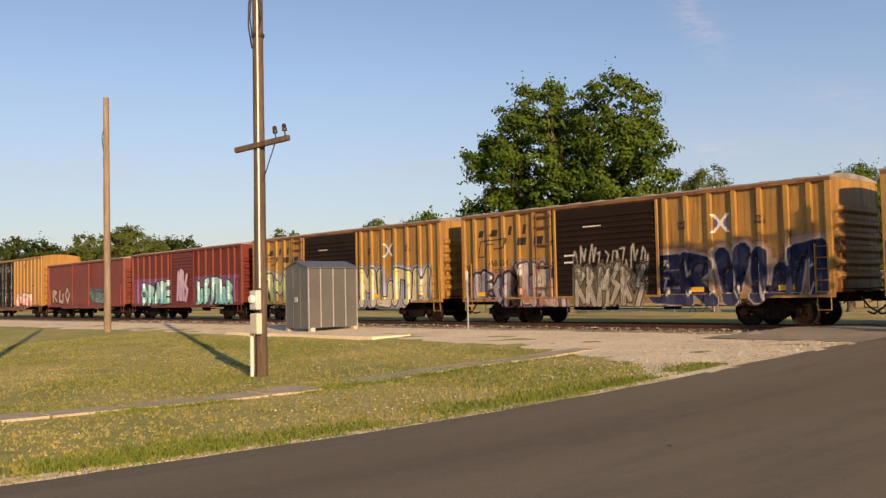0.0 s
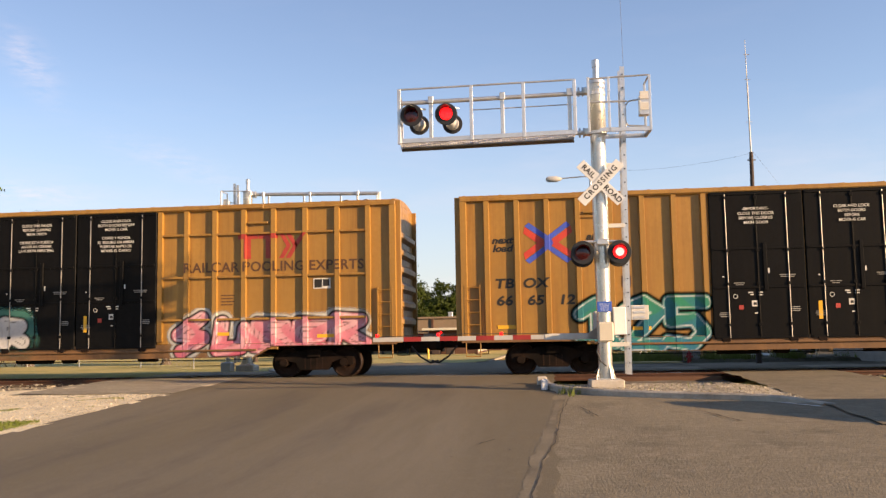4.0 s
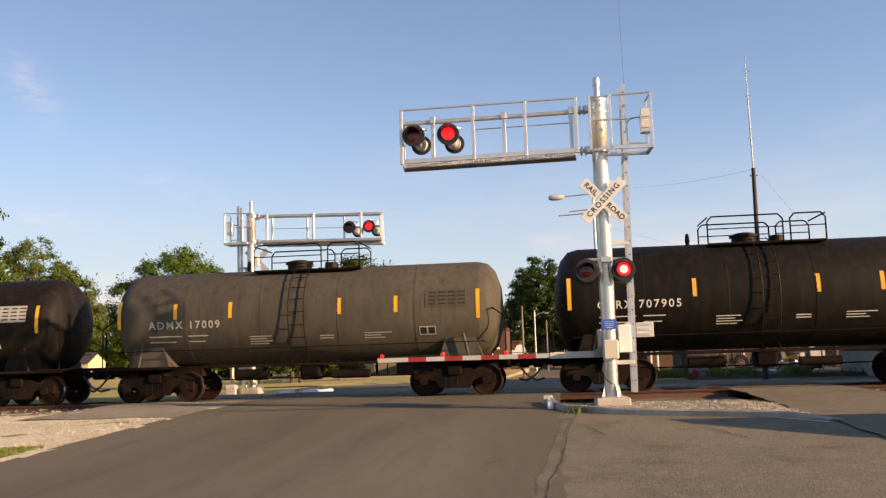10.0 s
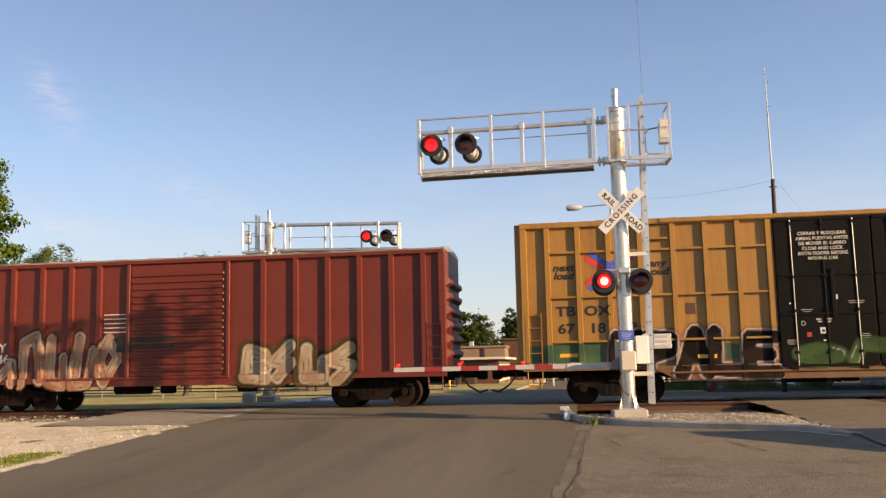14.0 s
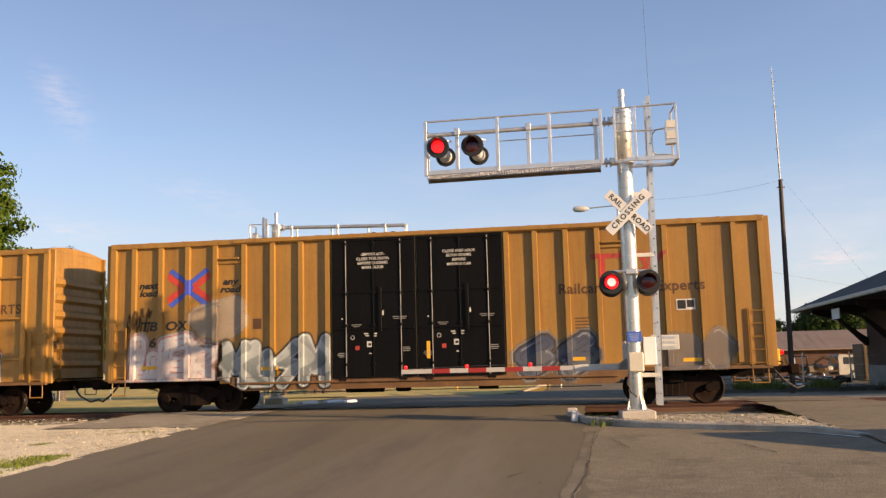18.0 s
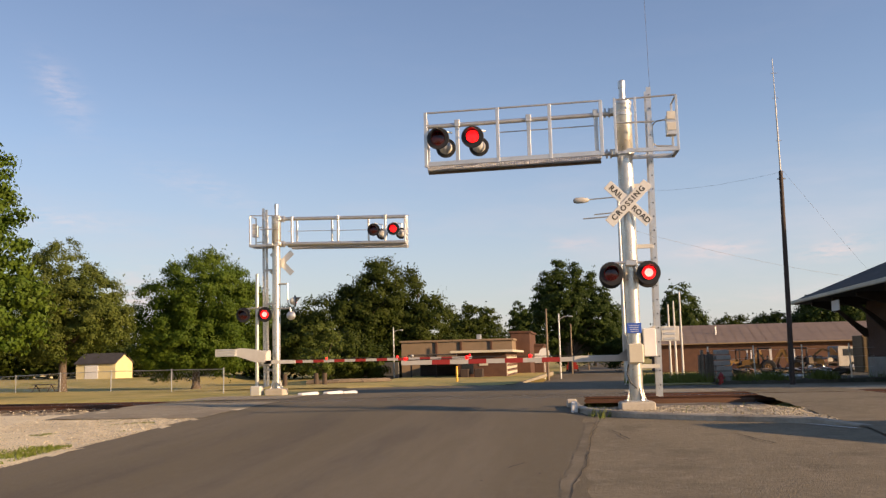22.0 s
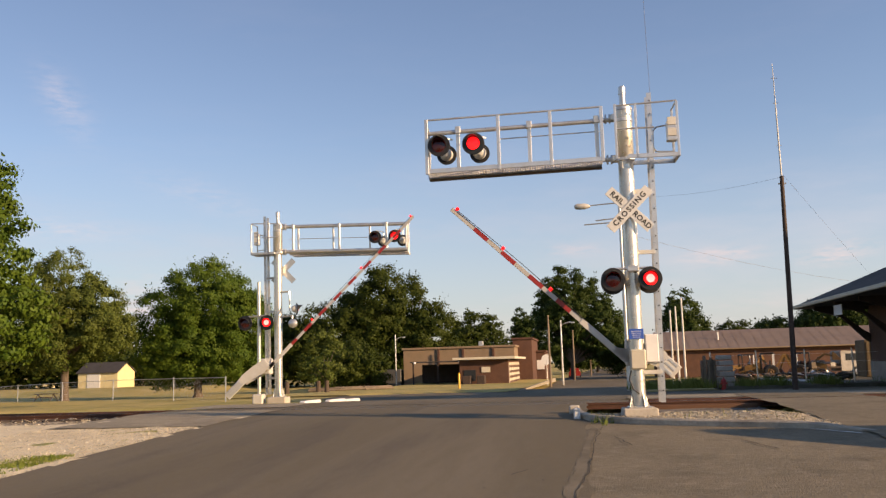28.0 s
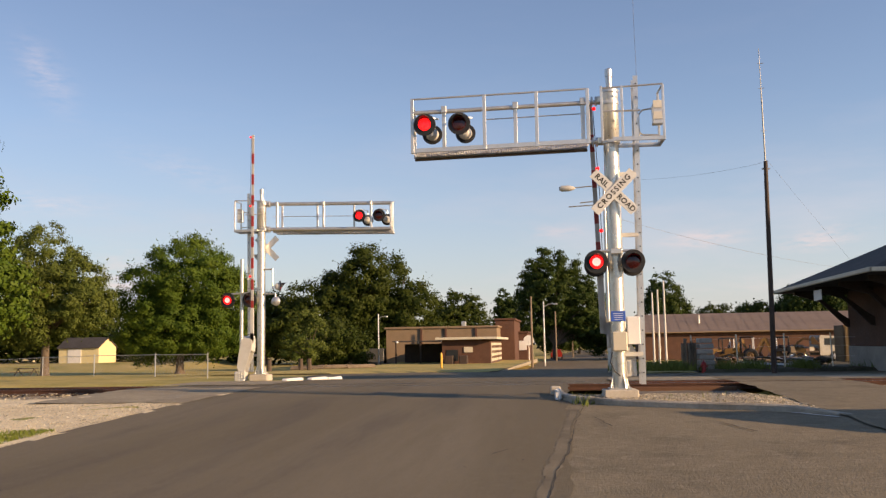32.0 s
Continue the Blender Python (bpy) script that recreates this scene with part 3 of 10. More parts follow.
def strip(left, right, y0, y1, dy, nx, lift, wl=0.0, wr=0.0, zf=None):
    """A paved strip between two edges that are functions of y, with ragged sides."""
    g = G()
    ys = list(np.arange(y0, y1, dy)) + [y1]
    vs, fs = [], []
    for y in ys:
        a = left(y) + wl * (wob(y, 3.1, 1.1) + 0.5 * wob(y, 9.7, 4.0))
        b = right(y) + wr * (wob(y, 7.3, 1.1) + 0.5 * wob(y, 1.7, 4.0))
        for k in range(nx + 1):
            x = lerp(a, b, k / nx)
            vs.append((x, y, (zf or (lambda x, y: gz(y)))(x, y) + lift))
    for i in range(len(ys) - 1):
        for k in range(nx):
            a = i * (nx + 1) + k
            fs.append((a, a + 1, a + nx + 2, a + nx + 1))
    return g.add(vs, fs)


def pw(pairs):
    xs, ys = [p[0] for p in pairs], [p[1] for p in pairs]
    return lambda t: float(np.interp(t, xs, ys))


def crown_z(x, y):
    return gz(y) + 0.0015 * wob(x, y, 0.8)


road = solo("road", strip(pw([(-60, -8.9), (26, -8.95)]), lambda y: 0.0, -60, TRK - 0.86, 0.5, 14, 0.018, 0.10, 0.12, crown_z),
            M_ASPH, "worn grey asphalt street sloping up to the crossing", "road", kind="structure", smooth=60)
solo("road_far", strip(pw([(27, -9.8), (31, -9.4), (36, -10), (44, -13), (47.5, -13), (48.8, -7.8), (49.5, -3.6), (115, -3.6), (300, 3)]),
                       pw([(27, 0.8), (29, 1.4), (36, 2.0), (60, 3.2), (115, 5.4), (300, 12)]), TRK + 0.86, 300, 0.6, 10, 0.018, 0.12, 0.1),
     M_ASPH, "grey asphalt street running away past low buildings", "road", kind="structure", smooth=60)
solo("side_lot", strip(lambda y: -0.5, lambda y: 60.0, -60, 19.7, 0.5, 40, 0.010, 0.05, 0), M_ASPH2,
     "coarse pale asphalt lot beside the street, cracked", "pavement", kind="structure", smooth=60)
solo("crossing_apron", strip(lambda y: -12.9, lambda y: -8.85, 20.45, TRK - 0.86, 0.25, 10, 0.03, 0.16, 0.03,
                             lambda x, y: gz(y) + 0.02 * wob(x, y, 0.9)), M_ASPH3,
     "bleached cracked asphalt apron beside the crossing", "pavement", kind="structure", smooth=60)
solo("crossing_apron_far", strip(lambda y: -12.9, lambda y: -9.3, TRK + 0.86, 30.8, 0.3, 8, 0.03, 0.1, 0.03), M_ASPH3,
     "bleached asphalt apron on the far side of the track", "pavement", kind="structure", smooth=60)
solo("crossing_centre", strip(lambda y: -12.9, lambda y: 1.2, TRK - 0.64, TRK + 0.64, 0.16, 20, 0.015, 0.03, 0.03, lambda x, y: 0.0), M_ASPH,
     "asphalt fill between the rails of the crossing", "pavement", kind="structure", smooth=60)
for y0, y1 in ((14.5, TRK - 0.86), (TRK - 0.64, TRK + 0.64), (TRK + 0.86, 40.0)):
    solo("footway", strip(lambda y: 4.55 + 0.05 * max(0, 22 - y), lambda y: 7.6, y0, y1, 0.3, 8, 0.035, 0.12, 0.1, lambda x, y: gz(y)), M_ASPH2,
         "pale asphalt footway crossing the track beside the depot", "pavement", kind="structure", smooth=60)
solo("track_walk", strip(lambda y: 1.3, lambda y: 40.0, 27.77, 30.2, 0.3, 30, 0.027, 0.1, 0), M_ASPH3,
     "pale concrete walk along the far side of the track", "pavement", kind="structure", smooth=60)
solo("rail_board", G().cbox(1.25, 4.5, 25.50, 25.56, -.5, -.07, .01), M_CHORDB, "rusty brown timber beside the rail", "edge board", kind="structure")
solo("walk_edge", G().cbox(1.3, 4.5, 27.70, 27.765, -.3, .015, .01).cbox(7.7, 40, 27.70, 27.765, -.3, .015, .01), M_TIE, "dark timber edge of the walk beside the rail", "edge board", kind="structure")
solo("platform", strip(lambda y: 1.9, lambda y: 40.0, 30.2, 42.4, 0.4, 30, 0.02, 0.2, 0), M_ASPH,
     "grey paved strip between the track and the depot", "pavement", kind="structure", smooth=60)



def lot_z(x, y):
    """The grass corner beyond the crossing, a little above the falling ground."""
    return lerp(gz(y) - .03, -.29 - .32 * step((y - 48) / 35) + .02 * wob(x, y, .4), step((x + 22) / 5))


solo("grass_corner", G().sheet([-23 + .8 * k for k in range(24)] + [-4.0, -3.65], [47.6, 48.0, 48.5, 49.2] + [50 + 1.5 * k for k in range(33)],
                               lambda x, y: lot_z(x, y) + (.05 if y > 48.9 - .28 * (x + 9) or x < -12.5 else -.2)), M_DRYGR, "dry yellowish grass corner before the brick shops", "grass", kind="structure", smooth=60)
solo("street_kerb", G().add([(-3.75, 50, -.36), (-3.55, 50, -.36), (-3.55, 110, -1.1), (-3.75, 110, -1.1), (-3.75, 50, -.28), (-3.55, 50, -.28), (-3.55, 110, -.66), (-3.75, 110, -.66)], [(0, 3, 2, 1), (4, 5, 6, 7), (0, 1, 5, 4), (1, 2, 6, 5), (2, 3, 7, 6), (3, 0, 4, 7)]), M_ASPH3, "low concrete kerb along the far street", "kerb", kind="structure")

# patches, seams and cracks in the asphalt
rng = random.Random(11)


def crack(pts, w):
    """A ragged sunken seam along a line on the road."""
    g = G()
    fine = []
    for (xa, ya), (xb, yb) in zip(pts, pts[1:]):
        n = max(2, int(math.hypot(xb - xa, yb - ya) / 0.12))
        fine += [(lerp(xa, xb, k / n), lerp(ya, yb, k / n)) for k in range(n)]
    vs, fs = [], []
    for i, (x, y) in enumerate(fine):
        ww = w * (0.25 + 0.9 * abs(wob(x, y, 2.3, 4)) + 0.5 * rng.random())
        o = 0.05 * wob(x, y, 3.0, 8)
        vs += [(x + o - ww, y, gz(y) + 0.026), (x + o + ww, y + 0.3 * ww, gz(y) + 0.026)]
    for i in range(len(fine) - 1):
        fs.append((2 * i, 2 * i + 1, 2 * i + 3, 2 * i + 2))
    return g.add(vs, fs)


solo("road_seam", crack([(0.27, 18.6), (0.1, 16), (-0.02, 13), (-0.2, 10.8), (-0.3, 8), (-0.35, 4)], 0.010), M_CRACK,
     "dark ragged seam between two ages of asphalt", "road seam", kind="structure")
M_STREAK = surf("pale_worn_asphalt", (0.20, 0.168, 0.115), 0.3, 0.8, 40, 0.9, bump=0.2, spec=0.25)
for pts, w in (([(.10, 18.4), (-.02, 16.0), (-.12, 13.4), (-.26, 10.6), (-.34, 8.0)], .11),):
    wear = crack(pts, w)
    wear.v = [(v[0], v[1], v[2] - .005) for v in wear.v]
    solo("worn_streak", wear, M_STREAK, "pale worn streak in the asphalt", "worn streak", "worn streaks", "structure")
for pts, w in (([(0.45, 17.0), (0.62, 16.2), (0.75, 15.6)], 0.02), ([(2.55, 16.2), (2.8, 15.4), (2.95, 14.9)], 0.02),
               ([(-0.9, 13.2), (-1.1, 12.6)], 0.015), ([(0.9, 13.6), (1.6, 13.2), (2.1, 13.5)], 0.01), ([(3.2, 14.1), (4.1, 13.6), (5.0, 13.9)], 0.012), ([(-0.62, 12.3), (-0.58, 12.15)], 0.03), ([(-1.35, 11.7), (-1.3, 11.62)], 0.03), ([(-6.6, 10.0), (-6.52, 9.9)], 0.04), ([(-6.9, 12.4), (-6.6, 12.5)], 0.02), ([(-5.6, 8.2), (-5.5, 8.1)], 0.05), ([(-3.2, 17.5), (-4.6, 17.1), (-6.4, 17.3)], 0.008),
               ([(-12.9, 20.5), (-11.9, 20.35), (-11.0, 20.55), (-10.0, 20.45), (-9.0, 20.6)], 0.035), ([(-10.9, 20.5), (-11.15, 21.2), (-10.95, 21.9)], 0.02), ([(-13.0, 21.8), (-11.6, 21.95), (-10.2, 21.8)], 0.015)):
    solo("road_crack", crack(pts, w), M_CRACK, "short dark crack in the asphalt", "road crack", "cracks in the asphalt", "structure")

# gravel shoulder and the worn footpath through the grass
near_edge = pw([(-120, 17.6), (-45, 17.4), (-32, 17.2), (-24, 17.6), (-19, 17.4), (-14.5, 16.3), (-11.0, 15.0), (-9.8, 13.4), (-8.7, 12.6)])


def shoulder():
    g = G()
    xs = list(np.arange(-110, -8.7, 0.4))
    vs, fs, n = [], [], 16
    for x in xs:
        e = near_edge(x) + 0.45 * wob(x, 2.0, 0.7) + 0.25 * wob(x, 5.0, 2.3)
        for k in range(n + 1):
            y = lerp(e, 24.6, k / n)
            vs.append((x, y, gz(y) + 0.012 + 0.035 * wob(x, y, 1.4) * (k > 0) - (0.03 if k == 0 else 0) - 0.2 * step((y - 21.6) / 2.2) * step((-12.6 - x) / 1.0)))
    for i in range(len(xs) - 1):
        for k in range(n):
            a = i * (n + 1) + k
            fs.append((a, a + n + 1, a + n + 2, a + 1))
    return g.add(vs, fs)


solo("gravel_shoulder", shoulder(), M_GRAV, "pale limestone gravel along the track and by the crossing", "gravel", kind="structure", smooth=60)
path = thing("footpath", "broken narrow concrete footpath sunk in the grass", "footpath")
path["kind"] = "structure"
y = 1.5
while y < 17.0:
    ln = rng.uniform(0.9, 1.7)
    if rng.random() > 0.14:
        c = -13.95 + 0.12 * wob(y, 0, 0.5)
        w = rng.uniform(0.32, 0.46)
        poly = [(c - w + rng.uniform(-.06, .06), y), (c + w + rng.uniform(-.06, .06), y + rng.uniform(-.05, .05)),
                (c + w + rng.uniform(-.1, .1), y + ln * 0.5), (c + w + rng.uniform(-.06, .06), y + ln), (c - w + rng.uniform(-.06, .06), y + ln + rng.uniform(-.05, .05)),
                (c - w + rng.uniform(-.1, .1), y + ln * 0.5)]
        slab = G().prism(poly, "z", -0.05, rng.uniform(0.03, 0.042))
        slab.v = [(v[0], v[1], v[2] + ground_z(v[0], v[1])) for v in slab.v]
        part("slab", slab, M_PATH, path)
    y += ln + rng.uniform(0.03, 0.12)

# track: ballast, ties, rails
SEGS = [(-110, -12.9), (1.2, 4.6), (7.6, 120)]


def ballast(x0, x1):
    g = G()
    xs = list(np.arange(x0, x1, 0.5)) + [x1]
    prof = [(-3.4, -0.24), (-2.7, -0.22), (-2.0, -0.18), (-1.4, -0.18), (-0.7, -0.17), (0, -0.15), (0.7, -0.16), (1.4, -0.13), (2.0, -0.12), (2.8, -0.22), (3.4, -0.34)]
    return g.sheet(xs, [TRK + p[0] for p in prof], lambda x, y: float(np.interp(y - TRK, [p[0] for p in prof], [p[1] for p in prof])) + 0.03 * wob(x, y, 1.7))


track = thing("railway_track", "single railway track with rusty rails on ballast", "railway track")
track["kind"] = "structure"
for a, b in SEGS:
    part("ballast_bed", ballast(a, b), M_BALL, track, smooth=60)
RAILP = [(-.068, -.17), (.068, -.17), (.068, -.155), (.012, -.14), (.010, -.05), (.036, -.04), (.036, 0.0), (.028, .012), (-.028, .012), (-.036, 0.0), (-.036, -.04), (-.010, -.05), (-.012, -.14), (-.068, -.155)]
for s in (-1, 1):
    part("rail", G().prism([(TRK + s * 0.75 + p[0], p[1]) for p in RAILP], "x", -400, 400), M_RAIL, track, "rusty steel rail")
    part("rail_head", G().cbox(-400, 400, TRK + s * 0.75 - 0.027, TRK + s * 0.75 + 0.027, 0.011, 0.016, 0.002), M_TREAD, track, "bright worn top of the rail")
tie = G().cbox(-0.115, 0.115, -1.3, 1.3, -0.35, -0.115, 0.015).mesh("tie", M_TIE)
for a, b in ((-75, -13.1), (1.4, 4.5), (7.8, 22)):
    x = a
    while x < b:
        part("tie", tie, M_TIE, track, at=pose(x, TRK + rng.uniform(-.04, .04), 0.01, 0, 0, rng.uniform(-1.5, 1.5)))
        x += 0.53


def stones(name, n, area, size, seed, mat, label):
    """Loose stones scattered over area(rng) -> x, y, z."""
    r, g = random.Random(seed), G()
    for _ in range(n):
        x, y, z = area(r)
        s = size * r.uniform(0.5, 1.3)
        o = [Vector((r.uniform(-1, 1), r.uniform(-1, 1), r.uniform(-.3, .6))).normalized() * s for _ in range(4)]
        g.add([(x + q.x, y + q.y, z + q.z * 0.7) for q in o], [(0, 1, 2), (0, 2, 3), (0, 3, 1), (1, 3, 2)])
    return solo(name, g, mat, label, "stones", kind="stuff")


def shoulder_spot(r):
    x = -8.95 - 60 * r.random() ** 1.6
    y = r.uniform(TRK - 4.6, TRK - 1.1) - (0 if r.random() < .7 else r.uniform(0, 3.5))
    if x > -13.1 and y > 20.3:
        y = r.uniform(14.5, 20.3)
    return x, y, (-0.17 if y > TRK - 2.6 else gz(y) + 0.02 - 0.2 * step((y - 21.6) / 2.2) * step((-12.6 - x) / 1.0)) + 0.01


KERB = [(-0.32, 21.9), (-0.25, 20.9), (-0.02, 20.1), (0.4, 19.5), (1.0, 19.05), (1.8, 18.65), (2.8, 18.25), (3.7, 17.9), (4.6, 17.4), (5.6, 16.6), (6.6, 15.5), (7.6, 14.0), (8.6, 12.0)]


def isl_z(x, y):
    """Height of the gravel in the island: level behind the kerb, falling away to the track bed."""
    return lerp(min(gz(y) + .105 * (1 - .85 * step((x - 3.6) / 1.1)), gz(20) + .12) + .018 * wob(x, y, 1.6), -.36, step((y - 20.5 + .25 * wob(x, 3, .9)) / 1.3))


def island_spot(r):
    x = r.uniform(0.1, 4.7)
    y0 = float(np.interp(x, [p[0] for p in KERB[2:]], [p[1] for p in KERB[2:]])) + .22
    y = r.uniform(y0, 21.3 - .3 * r.random())
    return x, y, isl_z(x, y) + .015


# kerbed island under the near mast
def kerb():
    g, vs, fs = G(), [], []
    pts = []
    for i in range(len(KERB) - 1):
        for k in range(4):
            pts.append((lerp(KERB[i][0], KERB[i + 1][0], k / 4), lerp(KERB[i][1], KERB[i + 1][1], k / 4)))
    pts.append(KERB[-1])
    for i, (x, y) in enumerate(pts):
        a, b = pts[max(0, i - 1)], pts[min(len(pts) - 1, i + 1)]
        d = Vector((b[0] - a[0], b[1] - a[1])).normalized()
        nx, ny = -d.y, d.x      # towards the island
        h = 0.13 * (1 - 0.85 * step((x - 3.9) / 1.2)) + 0.01
        z = gz(y)
        for o, zz in ((0, -0.2), (0, h - 0.03), (0.03, h), (0.16, h), (0.17, -0.2)):
            vs.append((x + nx * o, y + ny * o, z + zz))
    for i in range(len(pts) - 1):
        for k in range(4):
            a = i * 5 + k
            fs.append((a, a + 5, a + 6, a + 1))
    fs += [(0, 1, 2, 3, 4), tuple((len(pts) - 1) * 5 + k for k in (4, 3, 2, 1, 0))]
    return g.add(vs, fs)


solo("kerb", kerb(), M_KERBC, "curved weathered concrete kerb round the signal island", "kerb", kind="structure", smooth=40)
isl = G()
for i in range(49):
    x = -.12 + i * .1
    y0 = float(np.interp(x, [p[0] for p in KERB[2:]], [p[1] for p in KERB[2:]])) + .14
    for j in range(13):
        y = lerp(y0, 22.2, j / 12)
        isl.v.append((x, y, isl_z(x, y)))
isl.f = [(i * 13 + j, i * 13 + 13 + j, i * 13 + 14 + j, i * 13 + j + 1) for i in range(48) for j in range(12)]
isl.m = [0] * len(isl.f)
M_ISL = layered("grey_island_gravel", [((0.24, 0.21, 0.155), 1.2, .45, .62, .6), ((0.60, 0.54, 0.43), 8.0, .5, .66, .6), ((0.17, 0.14, 0.10), 18.0, .5, .64, .6)], base=(0.42, 0.365, 0.27), bump=.7, bump_scale=24)
solo("island_fill", isl, M_ISL, "pale gravel fill of the kerbed island", "gravel", kind="structure")
solo("kerb_end_block", G().cbox(-0.42, -0.18, 21.85, 22.1, gz(22) - 0.1, gz(22) + 0.2, 0.03), M_CONC, "pale concrete block at the kerb end", "concrete block")
solo("kerb_end_block", G().cbox(-0.30, -0.16, 20.35, 20.55, gz(20.4), gz(20.4) + 0.26, 0.03), M_WHITE, "small white painted block on the kerb", "concrete block")
solo("paint_line", crack([(4.0, 17.62), (4.75, 16.75)], 0.05), M_WHITE, "short worn white line at the dropped kerb", "road marking", kind="structure")
fk = thing("far_kerb", "white painted concrete kerb blocks beyond the track", "kerb")
for x, y, a in ((-9.6, 31.2, 80), (-9.2, 33.0, 78), (-8.95, 34.3, 80)):
    part("kerb_block", G().cbox(-0.62, 0.62, -0.12, 0.12, -0.1, 0.11, 0.04), M_WHITE, fk, at=pose(x, y, gz(y), 0, 0, a))

# low block added out of view, only to cast the shadow on the lot
solo("wall_east", G().prism([(13.2, gz(13) - .1), (15.2, gz(15) - .1), (15.2, 1.75), (14.6, 1.65), (13.2, .95)], "x", 8.9, 17.0), M_BRICK2, "plain low unseen block added to cast the shadow on the lot", "wall", kind="structure")


def edge_spot(r):
    y = r.uniform(2.5, 14.5)
    x = -8.97 - abs(r.gauss(0, .11)) + .05
    return x, y, gz(y) + .012


solo("road_edge", strip(lambda y: -9.38, lambda y: -8.86, -20, 15.0, .25, 4, .010, .22, .04), M_GRAV, "gritty dirt edge between the street and the grass", "gravel", kind="structure", smooth=60)
# tall block added out of view to throw the shadow band across the track walk
solo("grain_store", G().cbox(60, 70, 8.3, 15.3, -.6, 20.5, .1), M_BRICK2, "tall plain unseen block added to cast the shadow band beyond the track", "building", kind="structure")
stones("edge_grit", 2600, edge_spot, 0.016, 6, M_STONE, "pale grit along the edge of the street")
stones("ballast_stones", 22000, shoulder_spot, 0.024, 3, M_STONE, "loose grey and tan ballast stones beside the track")
stones("island_stones", 4200, island_spot, 0.027, 4, M_STONE, "loose pale stones filling the kerbed island")
stones("bed_stones", 3500, lambda r: (r.choice([r.uniform(-60, -40), r.uniform(-40, -13.0), r.uniform(7.7, 16)]), TRK + r.uniform(-2.4, 1.0), -0.10), 0.05, 5, M_STONE,
       "ballast stones between the ties")


def blades(name, n, area, h, seed, mat, label, zf=None):
    r, g = random.Random(seed), G()
    for _ in range(n):
        x, y = area(r)
        z = (zf or ground_z)(x, y)
        for _ in range(3):
            a, hh = r.uniform(0, 6.28), h * r.uniform(0.5, 1.4)
            dx, dy = math.cos(a) * 0.018, math.sin(a) * 0.018
            lx, ly = r.uniform(-.5, .5) * hh, r.uniform(-.5, .5) * hh
            ox, oy = r.uniform(-.06, .06), r.uniform(-.06, .06)
            g.add([(x + ox - dx, y + oy - dy, z), (x + ox + dx, y + oy + dy, z), (x + ox + lx, y + oy + ly, z + hh)], [(0, 1, 2)])
    return solo(name, g, mat, label, "grass", kind="stuff")


def lawn(r):
    while True:
        y = r.uniform(1.5, 17.2)
        x = -9.0 - 30 * r.random() ** 1.5
        if y < near_edge(x) + 0.2 and abs(x + 13.95) > 0.42:
            return x, y


def verge(r):
    while True:
        y = r.uniform(1.5, 15.5)
        x = -9.2 - abs(r.gauss(0, 0.4)) - (4.1 if r.random() < .3 else 0)
        if wob(x * .4, y, .55, 6) + r.uniform(-.2, .2) > -.02:
            return x, y


def lush(r):
    while True:
        x, y = lawn(r)
        if wob(x, y, 0.3, 2) > 0.12:
            return x, y


def clover(r):
    while True:
        x, y = lawn(r)
        if wob(x, y, 0.4, 5) > 0.1:
            return x, y, ground_z(x, y) + .035


blades("grass_blades", 16000, lawn, 0.034, 21, M_BLADE, "short dry and green grass blades on the lawn")
blades("verge_grass", 6000, verge, 0.05, 22, M_BLADEV, "longer green grass along the street edge")
blades("lush_grass", 7000, lush, 0.036, 23, M_BLADEG, "lush green tufts in the lawn")
stones("clover_flowers", 3400, clover, 0.016, 26, M_WHITE, "tiny white clover flowers dotted over the lawn")
blades("weeds", 60, lambda r: (r.choice([r.uniform(0.1, 0.5), r.uniform(1.5, 4.4)]), r.uniform(18.9, 21.0)), 0.2, 24, M_BLADEG, "thin weeds growing in the island gravel")
blades("far_weeds", 1900, lambda r: (r.choice([2.8, 3.8, 4.6, 5.0, 5.3, 7.3, 8.6, 10.9, 14.3, 14.6]) + r.gauss(0, .34), r.uniform(43, 46)), 0.40, 25, M_BLADEG, "rank weeds along the yard fence", lambda x, y: -.2)

# ---- crossing signals ----
LAMPS = {"left": [], "right": []}


def ring(g, r0, r1, y0, y1, n=24, a0=0.0, a1=360.0):
    """A hoop (or arc) about the y axis: inner r0, outer r1."""
    vs, fs = [], []
    full = a1 - a0 >= 359.9
    m = n if full else n + 1
    for i in range(m):
        t = radians(lerp(a0, a1, i / n))
        c, s = math.cos(t), math.sin(t)
        vs += [(r0 * c, y0, r0 * s), (r1 * c, y0, r1 * s), (r1 * c, y1, r1 * s), (r0 * c, y1, r0 * s)]
    for i in range(n):
        a, b = 4 * i, 4 * ((i + 1) % m)
        for k in range(4):
            fs.append((a + k, a + (k + 1) % 4, b + (k + 1) % 4, b + k))
    return g.add(vs, fs)


